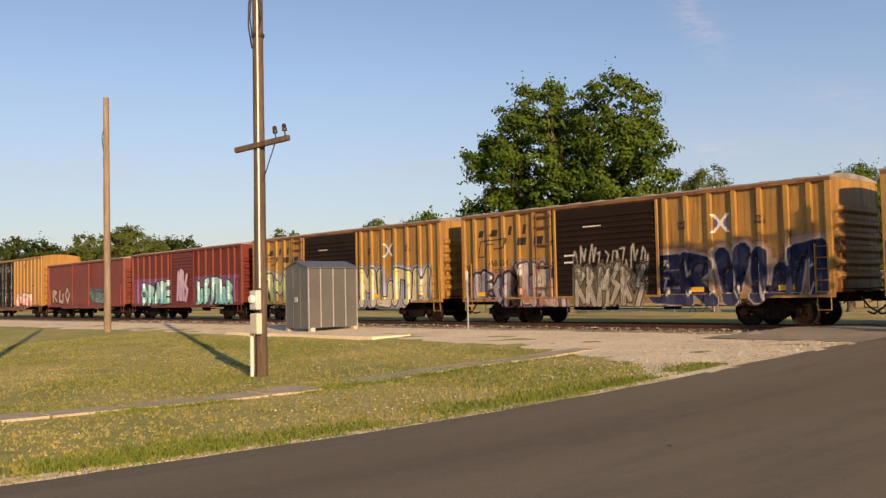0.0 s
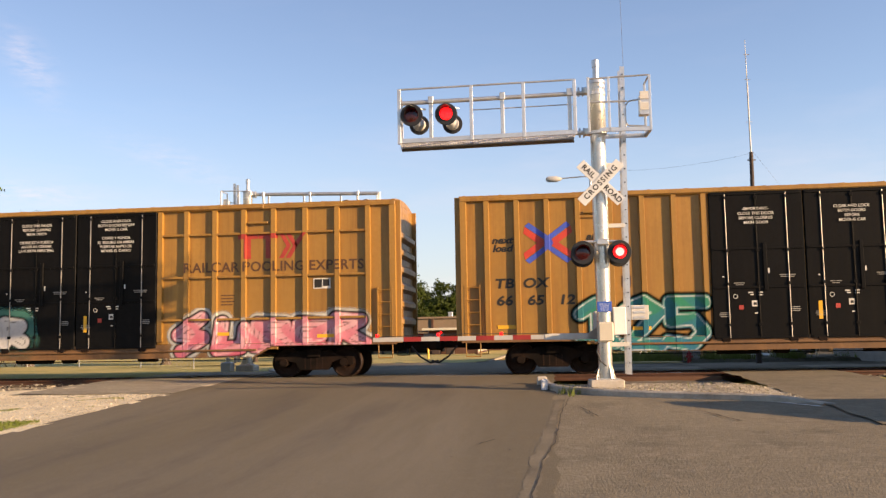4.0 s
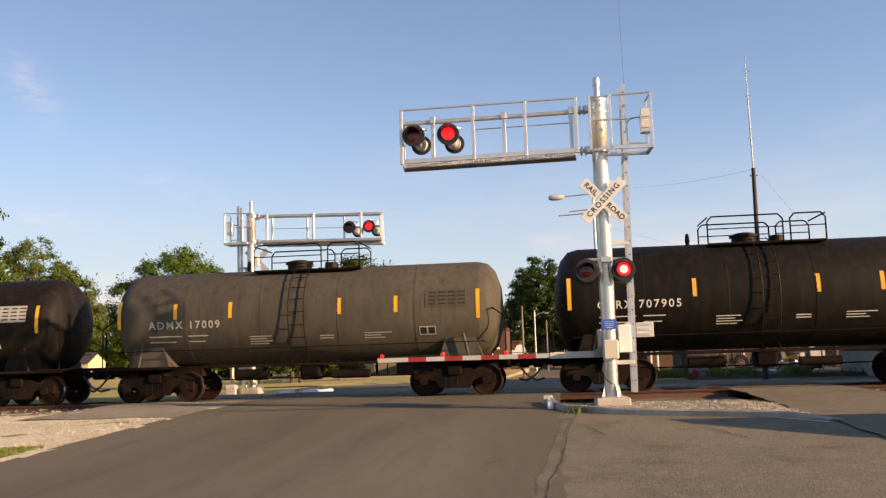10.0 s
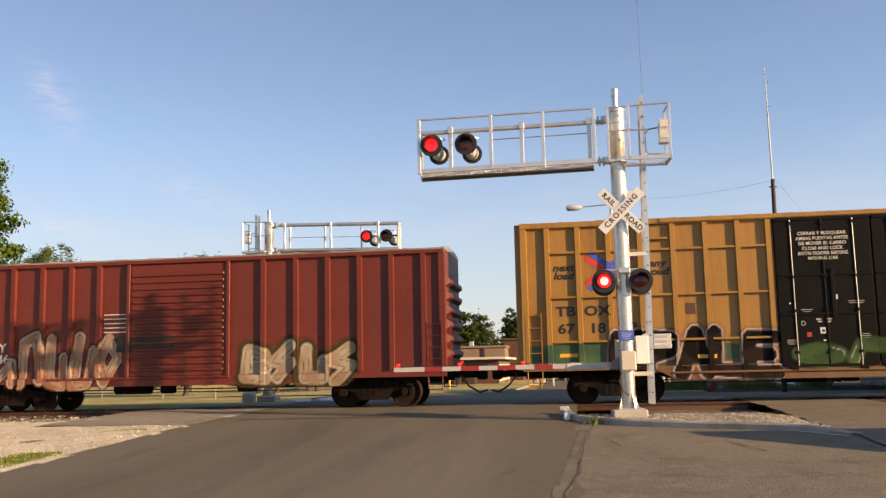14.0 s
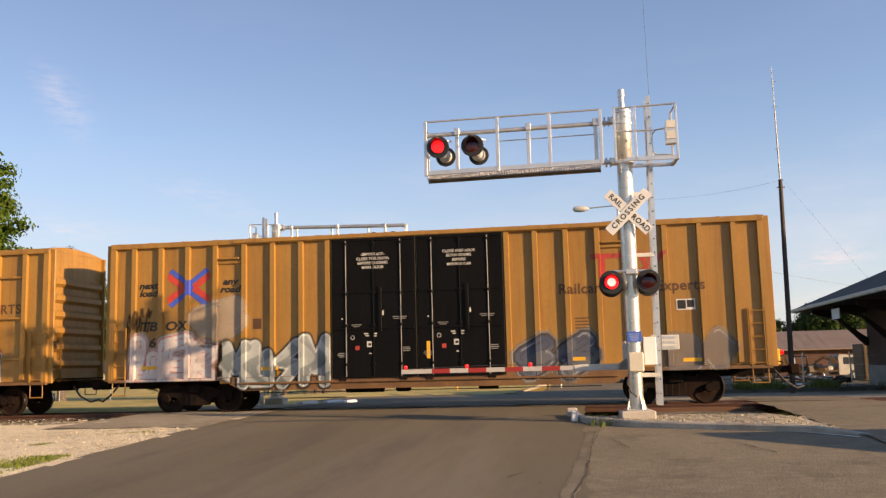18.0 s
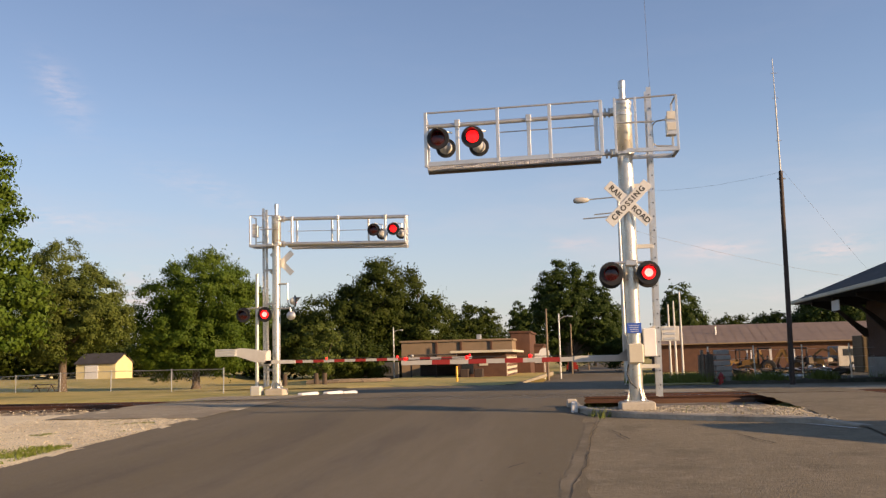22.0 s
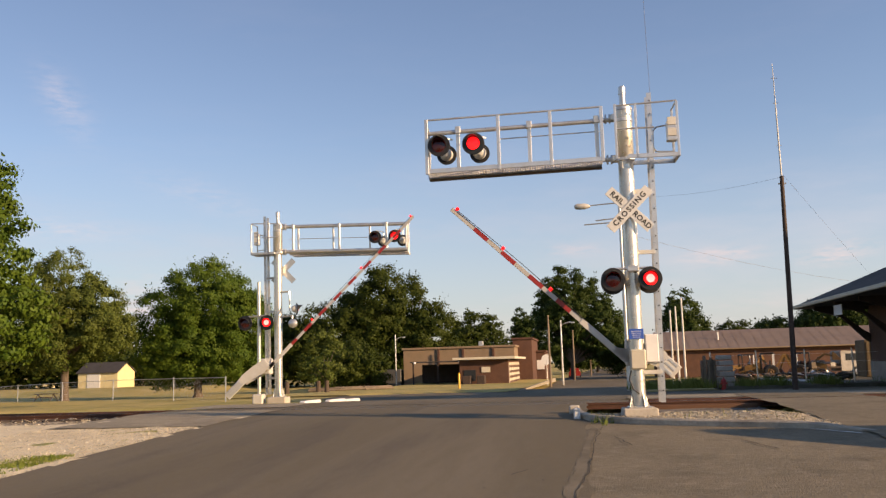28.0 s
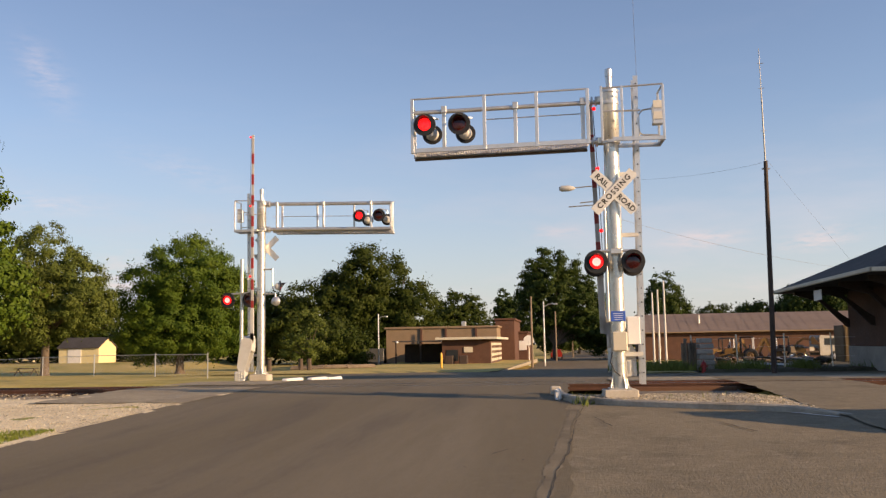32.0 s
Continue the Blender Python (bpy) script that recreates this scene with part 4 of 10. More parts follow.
def head_meshes():
    disc = G().lathe([(0.0, -0.004), (0.262, -0.004), (0.27, 0.004), (0.262, 0.016), (0.175, 0.02)], (0, 0, 0), "y", 28, False)
    k = len(disc.f)
    disc.lathe([(0.175, 0.02), (0.17, 0.06), (0.14, 0.17), (0.075, 0.235), (0.0, 0.24)], (0, 0, 0), "y", 28, False)
    disc.m = [0] * k + [1] * (len(disc.f) - k)
    vis = G()
    for i in range(21):
        t = radians(lerp(-15, 195, i / 20))
        d = lerp(-0.30, -0.05, abs(i - 10) / 10)
        for r in (0.165, 0.173):
            vis.v += [(r * math.cos(t), 0.0, r * math.sin(t)), (r * math.cos(t), d, r * math.sin(t))]
    for i in range(20):
        a = 4 * i
        vis.f += [(a, a + 1, a + 5, a + 4), (a + 2, a + 6, a + 7, a + 3), (a + 1, a + 3, a + 7, a + 5)]
    vis.m = [0] * len(vis.f)
    lenses = []
    for core in (0.0, 0.095):
        ln = G()
        ln.lathe([(0.0, -0.022), (max(core, .05), -0.019)], (0, 0, 0), "y", 24, False)
        k = len(ln.f)
        ln.lathe([(max(core, .05), -0.019), (0.152, -0.006)], (0, 0, 0), "y", 24, False)
        k2 = len(ln.f)
        ln.lathe([(0.152, -0.006), (0.152, 0.006), (0.08, 0.018), (0.0, 0.022)], (0, 0, 0), "y", 24, False)
        ln.m = [0 if core else 1] * k + [1] * (k2 - k) + [2] * (len(ln.f) - k2)
        lenses.append(ln.mesh("lens", [M_LITCORE, M_LIT, M_UNLIT], 40))
    return disc.mesh("background", [M_SIGBLK, M_BOXGREY], 40), vis.mesh("hood", M_SIGBLK, 40), lenses


HEAD = head_meshes()


def signal_head(parent, x, y, z, side, turn=0.0, size=0.92, core=0):
    """A round flashing light facing -y (turn 180: facing +y). side: which of the pair it is; '' for one that is seen from behind."""
    h = part("signal_head", HEAD[0], None, parent, "round black flashing light head with a pale housing", at=pose(x, y, z, 0, 0, turn) @ Matrix.Scale(size, 4))
    part("hood", HEAD[1], None, h)
    ln = part("lens", HEAD[2][core], None, h, "round red lens", at=pose(0, -0.035, 0, 0, 0, 0))
    if side:
        LAMPS[side].append((ln, core))
    else:
        ln.matrix_basis = pose(0, -0.035, 0, 0, 0, 180)
    return h


def text_mesh(words, size, shear=0.0, align="CENTER", space=1.0, line=1.0, bold=0.0):
    """Flat lettering in the x-z plane, facing -y, as mesh data in a G."""
    cu = bpy.data.curves.new("words", "FONT")
    cu.body, cu.size, cu.align_x, cu.align_y, cu.shear, cu.space_character, cu.space_line = words, size, align, "CENTER", shear, space, line
    cu.offset = bold
    cu.resolution_u = 3
    ob = bpy.data.objects.new("words", cu)
    me = bpy.data.meshes.new_from_object(ob)
    g = G()
    g.add([(v.co.x, 0.0, v.co.y) for v in me.vertices], [tuple(p.vertices) for p in me.polygons])
    bpy.data.objects.remove(ob)
    bpy.data.meshes.remove(me)
    bpy.data.curves.remove(cu)
    return g


def crossbuck(parent, x, y, z, front=True):
    """Two crossed blades with RAILROAD CROSSING, facing -y when front."""
    for k, (ang, word) in enumerate(((-45, "RAIL ROAD"), (45, "CROSSING"))):
        yy = y - 0.02 * k
        b = part("crossbuck_blade", G().cbox(-0.61, 0.61, -0.006, 0.006, -0.115, 0.115, 0.004), M_REFW if front else M_GALV, parent,
                 "white blade of the crossbuck sign" if front else "bare back of the crossbuck blade", at=pose(x, yy, z, 0, -ang, 0))
        if front:
            if k == 0:
                for w, xx in (("RAIL", -0.36), ("ROAD", 0.36)):
                    part("lettering", text_mesh(w, 0.165, bold=0.004, space=1.05).moved(pose(xx, -0.010, 0)), M_INKB, b)
            else:
                part("lettering", text_mesh(word, 0.165, bold=0.004, space=1.3).moved(pose(0, -0.010, 0)), M_INKB, b)


def signal_arm(parent, x0, x1, zl, zh, slope, ty, tr, yf, yb, uprights, posts, edge_mid):
    """The walkway arm of a cantilever from x0 at the mast to x1 at its tip: a truss of two tubes at ty, a grated walkway from yf to yb with posts at yf."""
    def zz(z, x):
        return z + slope * (x - x0)

    def bar(name, xa, xb, y, z, r, n=10):
        return part(name, G().cyl((xa, y, zz(z, xa)), (xb, y, zz(z, xb)), r, r, n), M_GALV, parent, smooth=40)

    def beam(name, y0, y1, za, zb):
        g = G().cbox(min(x0, x1), max(x0, x1), y0, y1, za, zb, .005)
        g.v = [(v[0], v[1], zz(v[2], v[0])) for v in g.v]
        return part(name, g, M_GALV, parent)
    s = 1 if x1 > x0 else -1
    bar("arm_tube", x0 - s * .22, x1, ty, zh - .17 + (.03 if s > 0 else 0), tr)
    bar("arm_tube", x0 - s * .22, x1, ty, zl + .09, tr)
    for x in uprights:
        part("arm_upright", G().cbox(x - .042, x + .042, ty - .045, ty + .045, zz(zl + .05, x), zz(zh - .12, x), .008), M_GALV, parent)
        part("arm_clamp", G().cbox(x - .06, x + .06, ty - tr - .03, ty + tr + .02, zz(zh - .22, x), zz(zh - .06, x), .01), M_GALV, parent)
    if s < 0:
        # channel coloured dark brown to stand for the shaded underside of the walkway
        under_ = beam("walkway_channel", yb - .10, yb, zl - .09, zl - .05)
        under_.data.materials[0] = M_UNDERSHADE
    beam("walkway_edge", yf - .02, yf + .02, zl - .05, zl + .05)
    beam("walkway_edge", yb - .025, yb + .025, zl - .03, zl + .07)
    gr = G()
    k = int(abs(x1 - x0) / 0.055)
    for i in range(k):
        x = lerp(x0, x1, (i + .5) / k)
        z = zz(zl, x)
        t = .010 if i % 2 else .016
        gr.add([(x - t, yf, z - .02), (x + t, yf, z + .01), (x + t, yb, z + .01), (x - t, yb, z - .02)], [(0, 1, 2, 3), (3, 2, 1, 0)])
    for i in range(9):
        y = lerp(yf + .05, yb - .05, i / 8)
        gr.add([(x0, y - .008, zl - .015), (x0, y + .008, zl + .012), (x1, y + .008, zz(zl, x1) + .012), (x1, y - .008, zz(zl, x1) - .015)], [(0, 1, 2, 3)])
    part("grating", gr, M_GRATE, parent, "open steel walkway grating")
    for x in posts:
        part("rail_post", G().cbox(x - .036, x + .036, yf - .03, yf + .03, zz(zl - .06, x), zz(zh + .01, x), .005), M_GALV, parent)
    bar("handrail", x0, x1, yf, zh, .021)
    bar("middle_rail", x0, lerp(x0, x1, edge_mid), yb, lerp(zl, zh, .68 if s < 0 else .5), .013)
    part("end_post", G().cbox(x1 - .03, x1 + .03, yb - .03, yb + .03, zz(zl - .03, x1), zz(zh - .08, x1), .005), M_GALV, parent)
    for f in (1.0, .5):
        z = zz(lerp(zl, zh, f), x1)
        part("end_rail", G().cyl((x1, yf, z), (x1, yb, z - .08 * f), .02, n=8), M_GALV, parent, smooth=40)
    for z in (zh - .14, zl + .09):
        for d in (.10, .19):
            part("arm_flange", G().cyl((x0 - s * d, ty, zz(z, x0)), (x0 - s * (d + .035), ty, zz(z, x0)), tr + .055, n=14), M_GALV, parent, smooth=40)
        part("arm_bracket", G().cbox(min(x0 - s * .22, x0 - s * .42), max(x0 - s * .22, x0 - s * .42), ty - .16, ty + .05, z - .07, z + .07, .015), M_ALU, parent)


def crossing_signal(x, y, zb, turn, s, zl, zh, mast, plat):
    """Mast with its footing, short service platform of length plat and ladder on the side away from the arm; s: the direction of the arm."""
    th = thing("crossing_signal", "white steel cantilever crossing signal with flashing red lights and a gate", "crossing signal", "crossing signals", at=pose(x, y, zb, 0, 0, turn))
    r0, r1 = mast
    part("mast", G().lathe([(r0, 0.2), (r0, 1.2), (r1, 3.2), (r1, zh)], (0, 0, 0), "z", 24), M_ALU, th, "thick white painted round mast", smooth=40)
    part("mast_band", G().lathe([(r1 + .004, zl + .10), (r1 + .02, zl + .12), (r1 + .02, zh + .04), (r1 - .02, zh + .08), (.05, zh + .10)], (0, 0, 0), "z", 24), M_ALU, th, smooth=40)
    for z in (zl + .02, zh - .28, zh - .02):
        part("mast_clamp", G().lathe([(r1 + .021, z), (r1 + .034, z + .01), (r1 + .034, z + .07), (r1 + .021, z + .08)], (0, 0, 0), "z", 24), M_GALV, th, smooth=40)
    part("finial", G().lathe([(0.07, zh + .08), (0.07, zh + .36), (0.083, zh + .37), (0.083, zh + .53), (0.04, zh + .56)], (0, 0, 0), "z", 14), M_GALV, th, "capped pipe on the mast top", smooth=40)
    part("base_block", G().cbox(-.36, .36, -.34, .34, -.1, .21, .025), M_CONC, th, "square concrete footing")
    part("base_plate", G().cbox(-.24, .24, -.24, .24, .21, .24, .005), M_ALU, th)
    for i in range(4):
        a = radians(45 + 90 * i)
        part("gusset", G().prism([(r0 + .01, .24), (r0 + .085, .24), (r0 + .08, .28), (r0 - .01, .60), (r0 - .03, .60)], "y", -.008, .008).moved(pose(0, 0, 0, 0, 0, 90 * i + 28)), M_ALU, th)
        part("anchor_bolt", G().cyl((.24 * math.cos(a), .24 * math.sin(a), .22), (.24 * math.cos(a), .24 * math.sin(a), .30), .02, n=6), M_GALV, th)
    b = -s * plat
    k = plat / 1.1
    for yy in (-.42, .28):
        part("platform_edge", G().cbox(min(0, b), max(0, b), yy - .02, yy + .02, zl, zl + .09, .005), M_GALV, th)
    part("platform_edge", G().cbox(b - .02, b + .02, -.40, .26, zl, zl + .09, .005), M_GALV, th)
    gr = G()
    for i in range(20):
        xx = lerp(0, b, (i + .5) / 20)
        gr.add([(xx - .014, -.42, zl + .03), (xx + .014, -.42, zl + .06), (xx + .014, .28, zl + .06), (xx - .014, .28, zl + .03)], [(0, 1, 2, 3), (3, 2, 1, 0)])
    part("platform_grating", gr, M_GRATE, th)
    for xx, yy in ((s * .22, -.42), (-s * .22, -.42), (b, -.42), (b, .28)):
        part("rail_post", G().cbox(xx - .025, xx + .025, yy - .02, yy + .02, zl, zh + .04, .004), M_GALV, th)
    part("handrail", G().cyl((s * .22, -.42, zh), (b, -.42, zh + .05), .02, n=8), M_GALV, th, smooth=40)
    part("handrail", G().cyl((b, -.42, zh + .04), (b, .28, zh + .04), .02, n=8), M_GALV, th, smooth=40)
    part("middle_rail", G().cyl((s * .22, -.42, lerp(zl, zh, .56)), (b * .55, -.42, lerp(zl, zh, .56)), .022, n=8), M_GALV, th, smooth=40)
    part("hoop", G().tube([(-s * .66 * k, .25, zl + .25), (-s * .66 * k, .25, zh - .45), (-s * .74 * k, .25, zh - .35), (b, .25, zh - .30)], .018), M_GALV, th)
    part("hoop", G().tube([(-s * .66 * k, .25, zl + .35), (-s * .72 * k, .25, zl + .27), (b, .25, zl + .25)], .018), M_GALV, th)
    jb = part("junction_box", G().cbox(b * .95 - .11, b * .95 + .11, .0, .2, zl + .45, zh - .28, .015), M_GALV, th, "grey metal box on the platform rail")
    for z in (zl + .55, zl + .8):
        part("box_lid", G().cbox(b * .95 - .10, b * .95 + .10, -.02, .0, z, z + .18, .008), M_BOXGREY, jb)
    lx, lt = -s * .53, -s * .60      # the ladder leans out a little towards its top
    lad = part("ladder", ladder_rail(lx, lt, .14, .30, zh + .42), M_GALV, th, "steel ladder rail with punched holes")
    part("ladder_rail", ladder_rail(lx, lt, .50, .30, zh + .42), M_GALV, lad)
    hole = G().cyl((0, .125, 0), (0, .138, 0), .016, n=8).mesh("hole", M_INKB)
    z = .55
    while z < zh + .3:
        xx = lerp(lx, lt, z / zh)
        part("rung", G().cyl((xx, .15, z), (xx, .52, z), .014, n=6), M_GALV, lad)
        part("hole", hole, None, lad, at=pose(xx, 0, z))
        z += .305
    for z in (.95, 3.55, 4.9):
        part("ladder_stay", G().cbox(min(-s * .12, lx), max(-s * .12, lx), .08, .13, z - .045, z + .045, .006), M_BOXGREY, th)
    return th


def ladder_rail(xa, xb, y, z0, z1):
    w = .052
    return G().prism([(xa - w, z0), (xa + w, z0), (xb + w, z1), (xb - w, z1)], "y", y, y + .022)


def stripes(parent, s, x0, x1, first, n, hgt, th):
    """White gate board with red blocks."""
    b = part("board", G().cbox(min(s * x0, s * x1), max(s * x0, s * x1), -.012, .012, -hgt / 2, hgt / 2, .004), M_GATEW, parent, "white board of the gate")
    step_ = 0.81
    x = x0 + first
    while x + .4 < x1 - 0.2:
        part("red_stripe", G().cbox(min(s * x, s * (x + .4)), max(s * x, s * (x + .4)), -.015, .015, -hgt / 2 - .001, hgt / 2 + .001, .003), M_GATER, b)
        x += step_
    return b


def gate(parent, s, gx, gy, gz_, length, lamps, drop, cw):
    """Gate arm turning on its mechanism; s: the direction it reaches when down."""
    mech = part("gate_mechanism", G().cbox(gx - .2, gx + .2, gy - .05, gy + .28, gz_ - .35, gz_ + .25, .03), M_BOXGREY, parent, "pale grey gate mechanism box")
    part("mechanism_door", G().cbox(gx - .16, gx + .16, gy - .07, gy - .05, gz_ - .3, gz_ + .2, .01), M_BOXGREY, mech)
    piv = part("gate_arm", G().cbox(-.17, .17, -.10, -.04, -.17, .17, .02), M_BOXGREY, parent, "red and white striped gate arm", at=pose(gx, gy - .05, gz_))
    part("arm_channel", G().cbox(min(s * .05, s * 1.3), max(s * .05, s * 1.3), -.10, -.05, -.07 - drop, .07 - drop, .01), M_BOXGREY, piv)
    if drop:
        part("arm_elbow", G().prism([(-.09, .05), (.09, .05), (.09, -drop + .07), (s * .35, -drop + .06), (s * .35, -drop - .07), (-s * .02, -drop - .07), (-.09, -drop * .6)], "y", -.1, -.06), M_BOXGREY, piv, "grey elbow bracket of the gate arm")
    bd = stripes(piv, s, 1.05, length, .55 if s < 0 else .13, 8, .10, 0)
    bd.matrix_basis = pose(0, -.075, -drop)
    for x in lamps:
        part("gate_lamp", G().lathe([(.0, 0), (.03, .0), (.042, .03), (.036, .07), (.0, .08)], (s * x, -.075, .052 - drop), "z", 12, False), M_LIT, piv, "small red lamp on the gate arm", smooth=40)
    part("gate_wire", G().tube([(s * (length - .1), -.1, .06 - drop), (s * (length * .6), -.1, .10 - drop), (s * 1.2, -.1, .07 - drop)], .008), M_WIRE, piv)
    c0, c1, z0, z1 = cw
    cy = -.12 if drop else .02
    for yy in (-.13, .30):
        part("counterweight_arm", G().prism([(s * .12, .16), (s * .12, -.2), (-s * .22, -.2), (-s * (c0 - .15), z0 - .04), (-s * (c0 + .1), z0 + .03), (-s * (c0 + .1), z1 - .03), (-s * (c0 - .12), z1 + .03), (-s * .28, .28)], "y", yy, yy + .025), M_BOXGREY, piv)
    w = part("counterweight", G().cbox(min(-s * c0, -s * c1), max(-s * c0, -s * c1), -.14, -.08, z0, z1, .01), M_BOXGREY, piv, "grey counterweight plate")
    for k in range(3):
        z = lerp(z0, z1, (k + .5) / 3)
        part("weight_slot", G().cbox(min(-s * (c0 + .05), -s * (c1 - .08)), max(-s * (c0 + .05), -s * (c1 - .08)), -.15, -.14, z - .025, z + .025, .004), M_GALV, w)
    return piv


# steel darkened in its colour, for the walkway's shaded underside
M_UNDERSHADE = surf("shade_brown_steel", (0.16, 0.115, 0.08), 0.3, 3, 20, 0.6, 0.4)
M_GRATE = surf("bright_galvanised_grating", (0.86, 0.85, 0.82), 0.25, 6, 60, 0.4, 0.1, bump=0.1)
NEAR = crossing_signal(1.1, 20.0, gz(20) + 0.06, 3.0, -1, 5.54, 6.72, (.15, .168), 1.10)
signal_arm(NEAR, -.50, -4.38, 5.56, 6.72, .024, .12, .05, -.42, .28, (-.59, -2.09, -3.70), (-.52, -1.63, -2.77, -4.36), .58)
for xx, side in ((-4.08, "left"), (-3.32, "right")):
    signal_head(NEAR, xx, -.50, 6.03, side)
    part("lamp_bracket", G().tube([(xx, -.30, 6.05), (xx + .03, -.28, 6.27), (xx + .12, .0, 6.3), (xx + .25, .12, 6.3)], .022), M_GALV, NEAR)
    signal_head(NEAR, xx + .09, .38, 6.01, "", 180, .85)
part("light_crossarm", G().cyl((-.46, -.24, 3.17), (.40, -.24, 3.17), .03, n=8), M_GALV, NEAR, smooth=40)
part("crossarm_clamp", G().cbox(-.13, .13, -.28, -.15, 3.10, 3.23, .02), M_GALV, NEAR)
for xx, side in ((-.435, "left"), (.35, "right")):
    signal_head(NEAR, xx, -.30, 2.935, side, 0, .95, 1)
    signal_head(NEAR, xx + .02, .10, 2.90, "", 180, .95)
    part("light_hanger", G().tube([(xx, -.24, 3.17), (xx, -.10, 3.17), (xx, -.10, 3.0)], .022), M_GALV, NEAR)
crossbuck(NEAR, 0.0, -.24, 4.46)
sg = part("notice_sign", G().cbox(-.155, .155, -.185, -.175, 1.66, 1.88, .004), M_BLUE, NEAR, "small blue notice plate with white lines")
for k in range(4):
    part("notice_line", G().box(-.11 + .01 * k, .11 - .01 * k, -.188, -.186, 1.82 - .042 * k, 1.828 - .042 * k), M_SIGNW, sg)
GATE_N = gate(NEAR, -1, .02, .42, 1.44, 5.12, (5.02, 3.65, 2.25), .30, (.60, .98, .04, .36))
part("front_box", G().cbox(-.165, .165, -.33, -.14, 1.02, 1.44, .03), M_TRIM, NEAR, "tan box on the mast")
part("cable_loop", G().tube([(-.15, -.2, 1.0), (-.2, -.22, .8), (-.12, -.2, .6), (0, -.16, .5)], .014), M_WIRE, NEAR)
part("relay_box", G().cbox(.20, .47, -.05, .2, 1.16, 1.76, .015), M_WHITE, NEAR, "white cabinet beside the mast")

FAR = crossing_signal(-11.9, 34.5, gz(34.5) + 0.03, 0.0, 1, 5.80, 7.0, (.155, .16), .95)
signal_arm(FAR, .45, 5.26, 5.82, 7.06, -.026, -.02, .075, .62, .12, (.65, 2.54, 4.45), (.66, 2.12, 3.63, 5.2), .9)
part("end_post", G().cbox(5.20, 5.26, -.05, .01, 5.75, 6.86, .005), M_GALV, FAR)
for xx, side in ((4.06, "left"), (4.84, "right")):
    signal_head(FAR, xx, -.36, 6.28, side)
    signal_head(FAR, xx + .17, .42, 6.20, "", 180, .85)
    part("lamp_bracket", G().tube([(xx, -.16, 6.3), (xx, -.14, 6.56), (xx + .2, .3, 6.56), (xx + .2, .3, 6.4)], .022), M_GALV, FAR)
crossbuck(FAR, .14, .26, 5.18, False)
post = part("light_post", G().lathe([(0.075, .1), (0.07, 4.75)], (-.76, -.1, 0), "z", 14), M_ALU, FAR, "slim white post with a pair of lights", smooth=40)
part("post_footing", G().cbox(-.98, -.54, -.32, .12, -.1, .34, .05), M_BOXGREY, FAR)
part("light_crossarm", G().tube([(-1.28, -.22, 3.36), (-.36, -.22, 3.40)], .035), M_GALV, FAR)
for xx, side in ((-1.26, "left"), (-.37, "right")):
    signal_head(FAR, xx, -.30, 3.12, side, 0, 1.1, 1)
    part("light_hanger", G().tube([(xx, -.22, 3.38), (xx, -.12, 3.2)], .022), M_GALV, FAR)
GATE_F = gate(FAR, 1, -.08, -1.25, 1.45, 7.98, (7.9, 5.2, 2.5), .2, (1.02, 1.86, .05, .33))
part("bell", G().lathe([(.0, 0), (.1, .01), (.17, .06), (.18, .14), (.05, .19), (0, .19)], (0.66, -.3, 3.05), "y", 18, False), M_GALV, FAR, "round grey warning bell", smooth=40)
part("bell_bracket", G().tube([(.1, -.1, 3.34), (.64, -.2, 3.34), (.64, -.2, 3.15)], .03), M_GALV, FAR)
signal_head(FAR, .80, -.1, 3.62, "", 118, .9)
part("lamp_pipe", G().tube([(.1, -.1, 4.31), (.50, -.15, 4.31), (.52, -.15, 4.2), (.52, -.15, 3.55)], .032), M_ALU, FAR, smooth=40)

# ---- train ----
M_ENDS = surf("streaked_pale_end_paint", (0.44, 0.39, 0.30), 0.15, 0.8, 9, 0.5, dirt=(0.16, 0.10, 0.055), dirt_amt=0.5, streak=True, bump=0.05)
M_CHORD = surf("rusted_chord_paint", (0.16, 0.062, 0.028), 0.3, 0.8, 9, 0.7, dirt=(0.30, 0.16, 0.05), dirt_amt=0.6)
M_DOORBAR = surf("dull_grey_door_bar", (0.34, 0.32, 0.29), 0.2, 3, 14, 0.4, 0.5)
WR = 0.44
POSTW, TAPER = .08, .82     # half width of a side post at its foot, and its front as a share of that


def wheelset_mesh():
    g = G()
    g.cyl((0, -1.0, 0), (0, 1.0, 0), .085, n=12)
    for s in (-1, 1):
        prof = [(.10, .0), (.16, .10), (.34, .06), (WR - .05, .07), (WR - .02, .135), (WR, .13), (WR + .005, .02), (WR + .03, .0), (WR + .03, -.02), (WR - .05, -.02), (.3, .01), (.1, -.03)]
        g.lathe([(r, s * (.68 + h)) for r, h in prof], (0, 0, 0), "y", 28, False)
    k = len(g.f)
    for s in (-1, 1):
        g.lathe([(WR + .001, s * .805), (WR + .004, s * .74)], (0, 0, 0), "y", 28, False)
        for i in range(3):      # old chalk and oil marks turn with the wheel
            a = 2.1 * i
            g.box(.2 * math.cos(a) - .05, .2 * math.cos(a) + .05, s * .748 - .004, s * .748 + .004, .2 * math.sin(a) - .03, .2 * math.sin(a) + .03)
    g.m = [0] * k + [1] * (len(g.f) - k)
    return g.mesh("wheelset", [M_WHEEL, M_TREAD], 40)


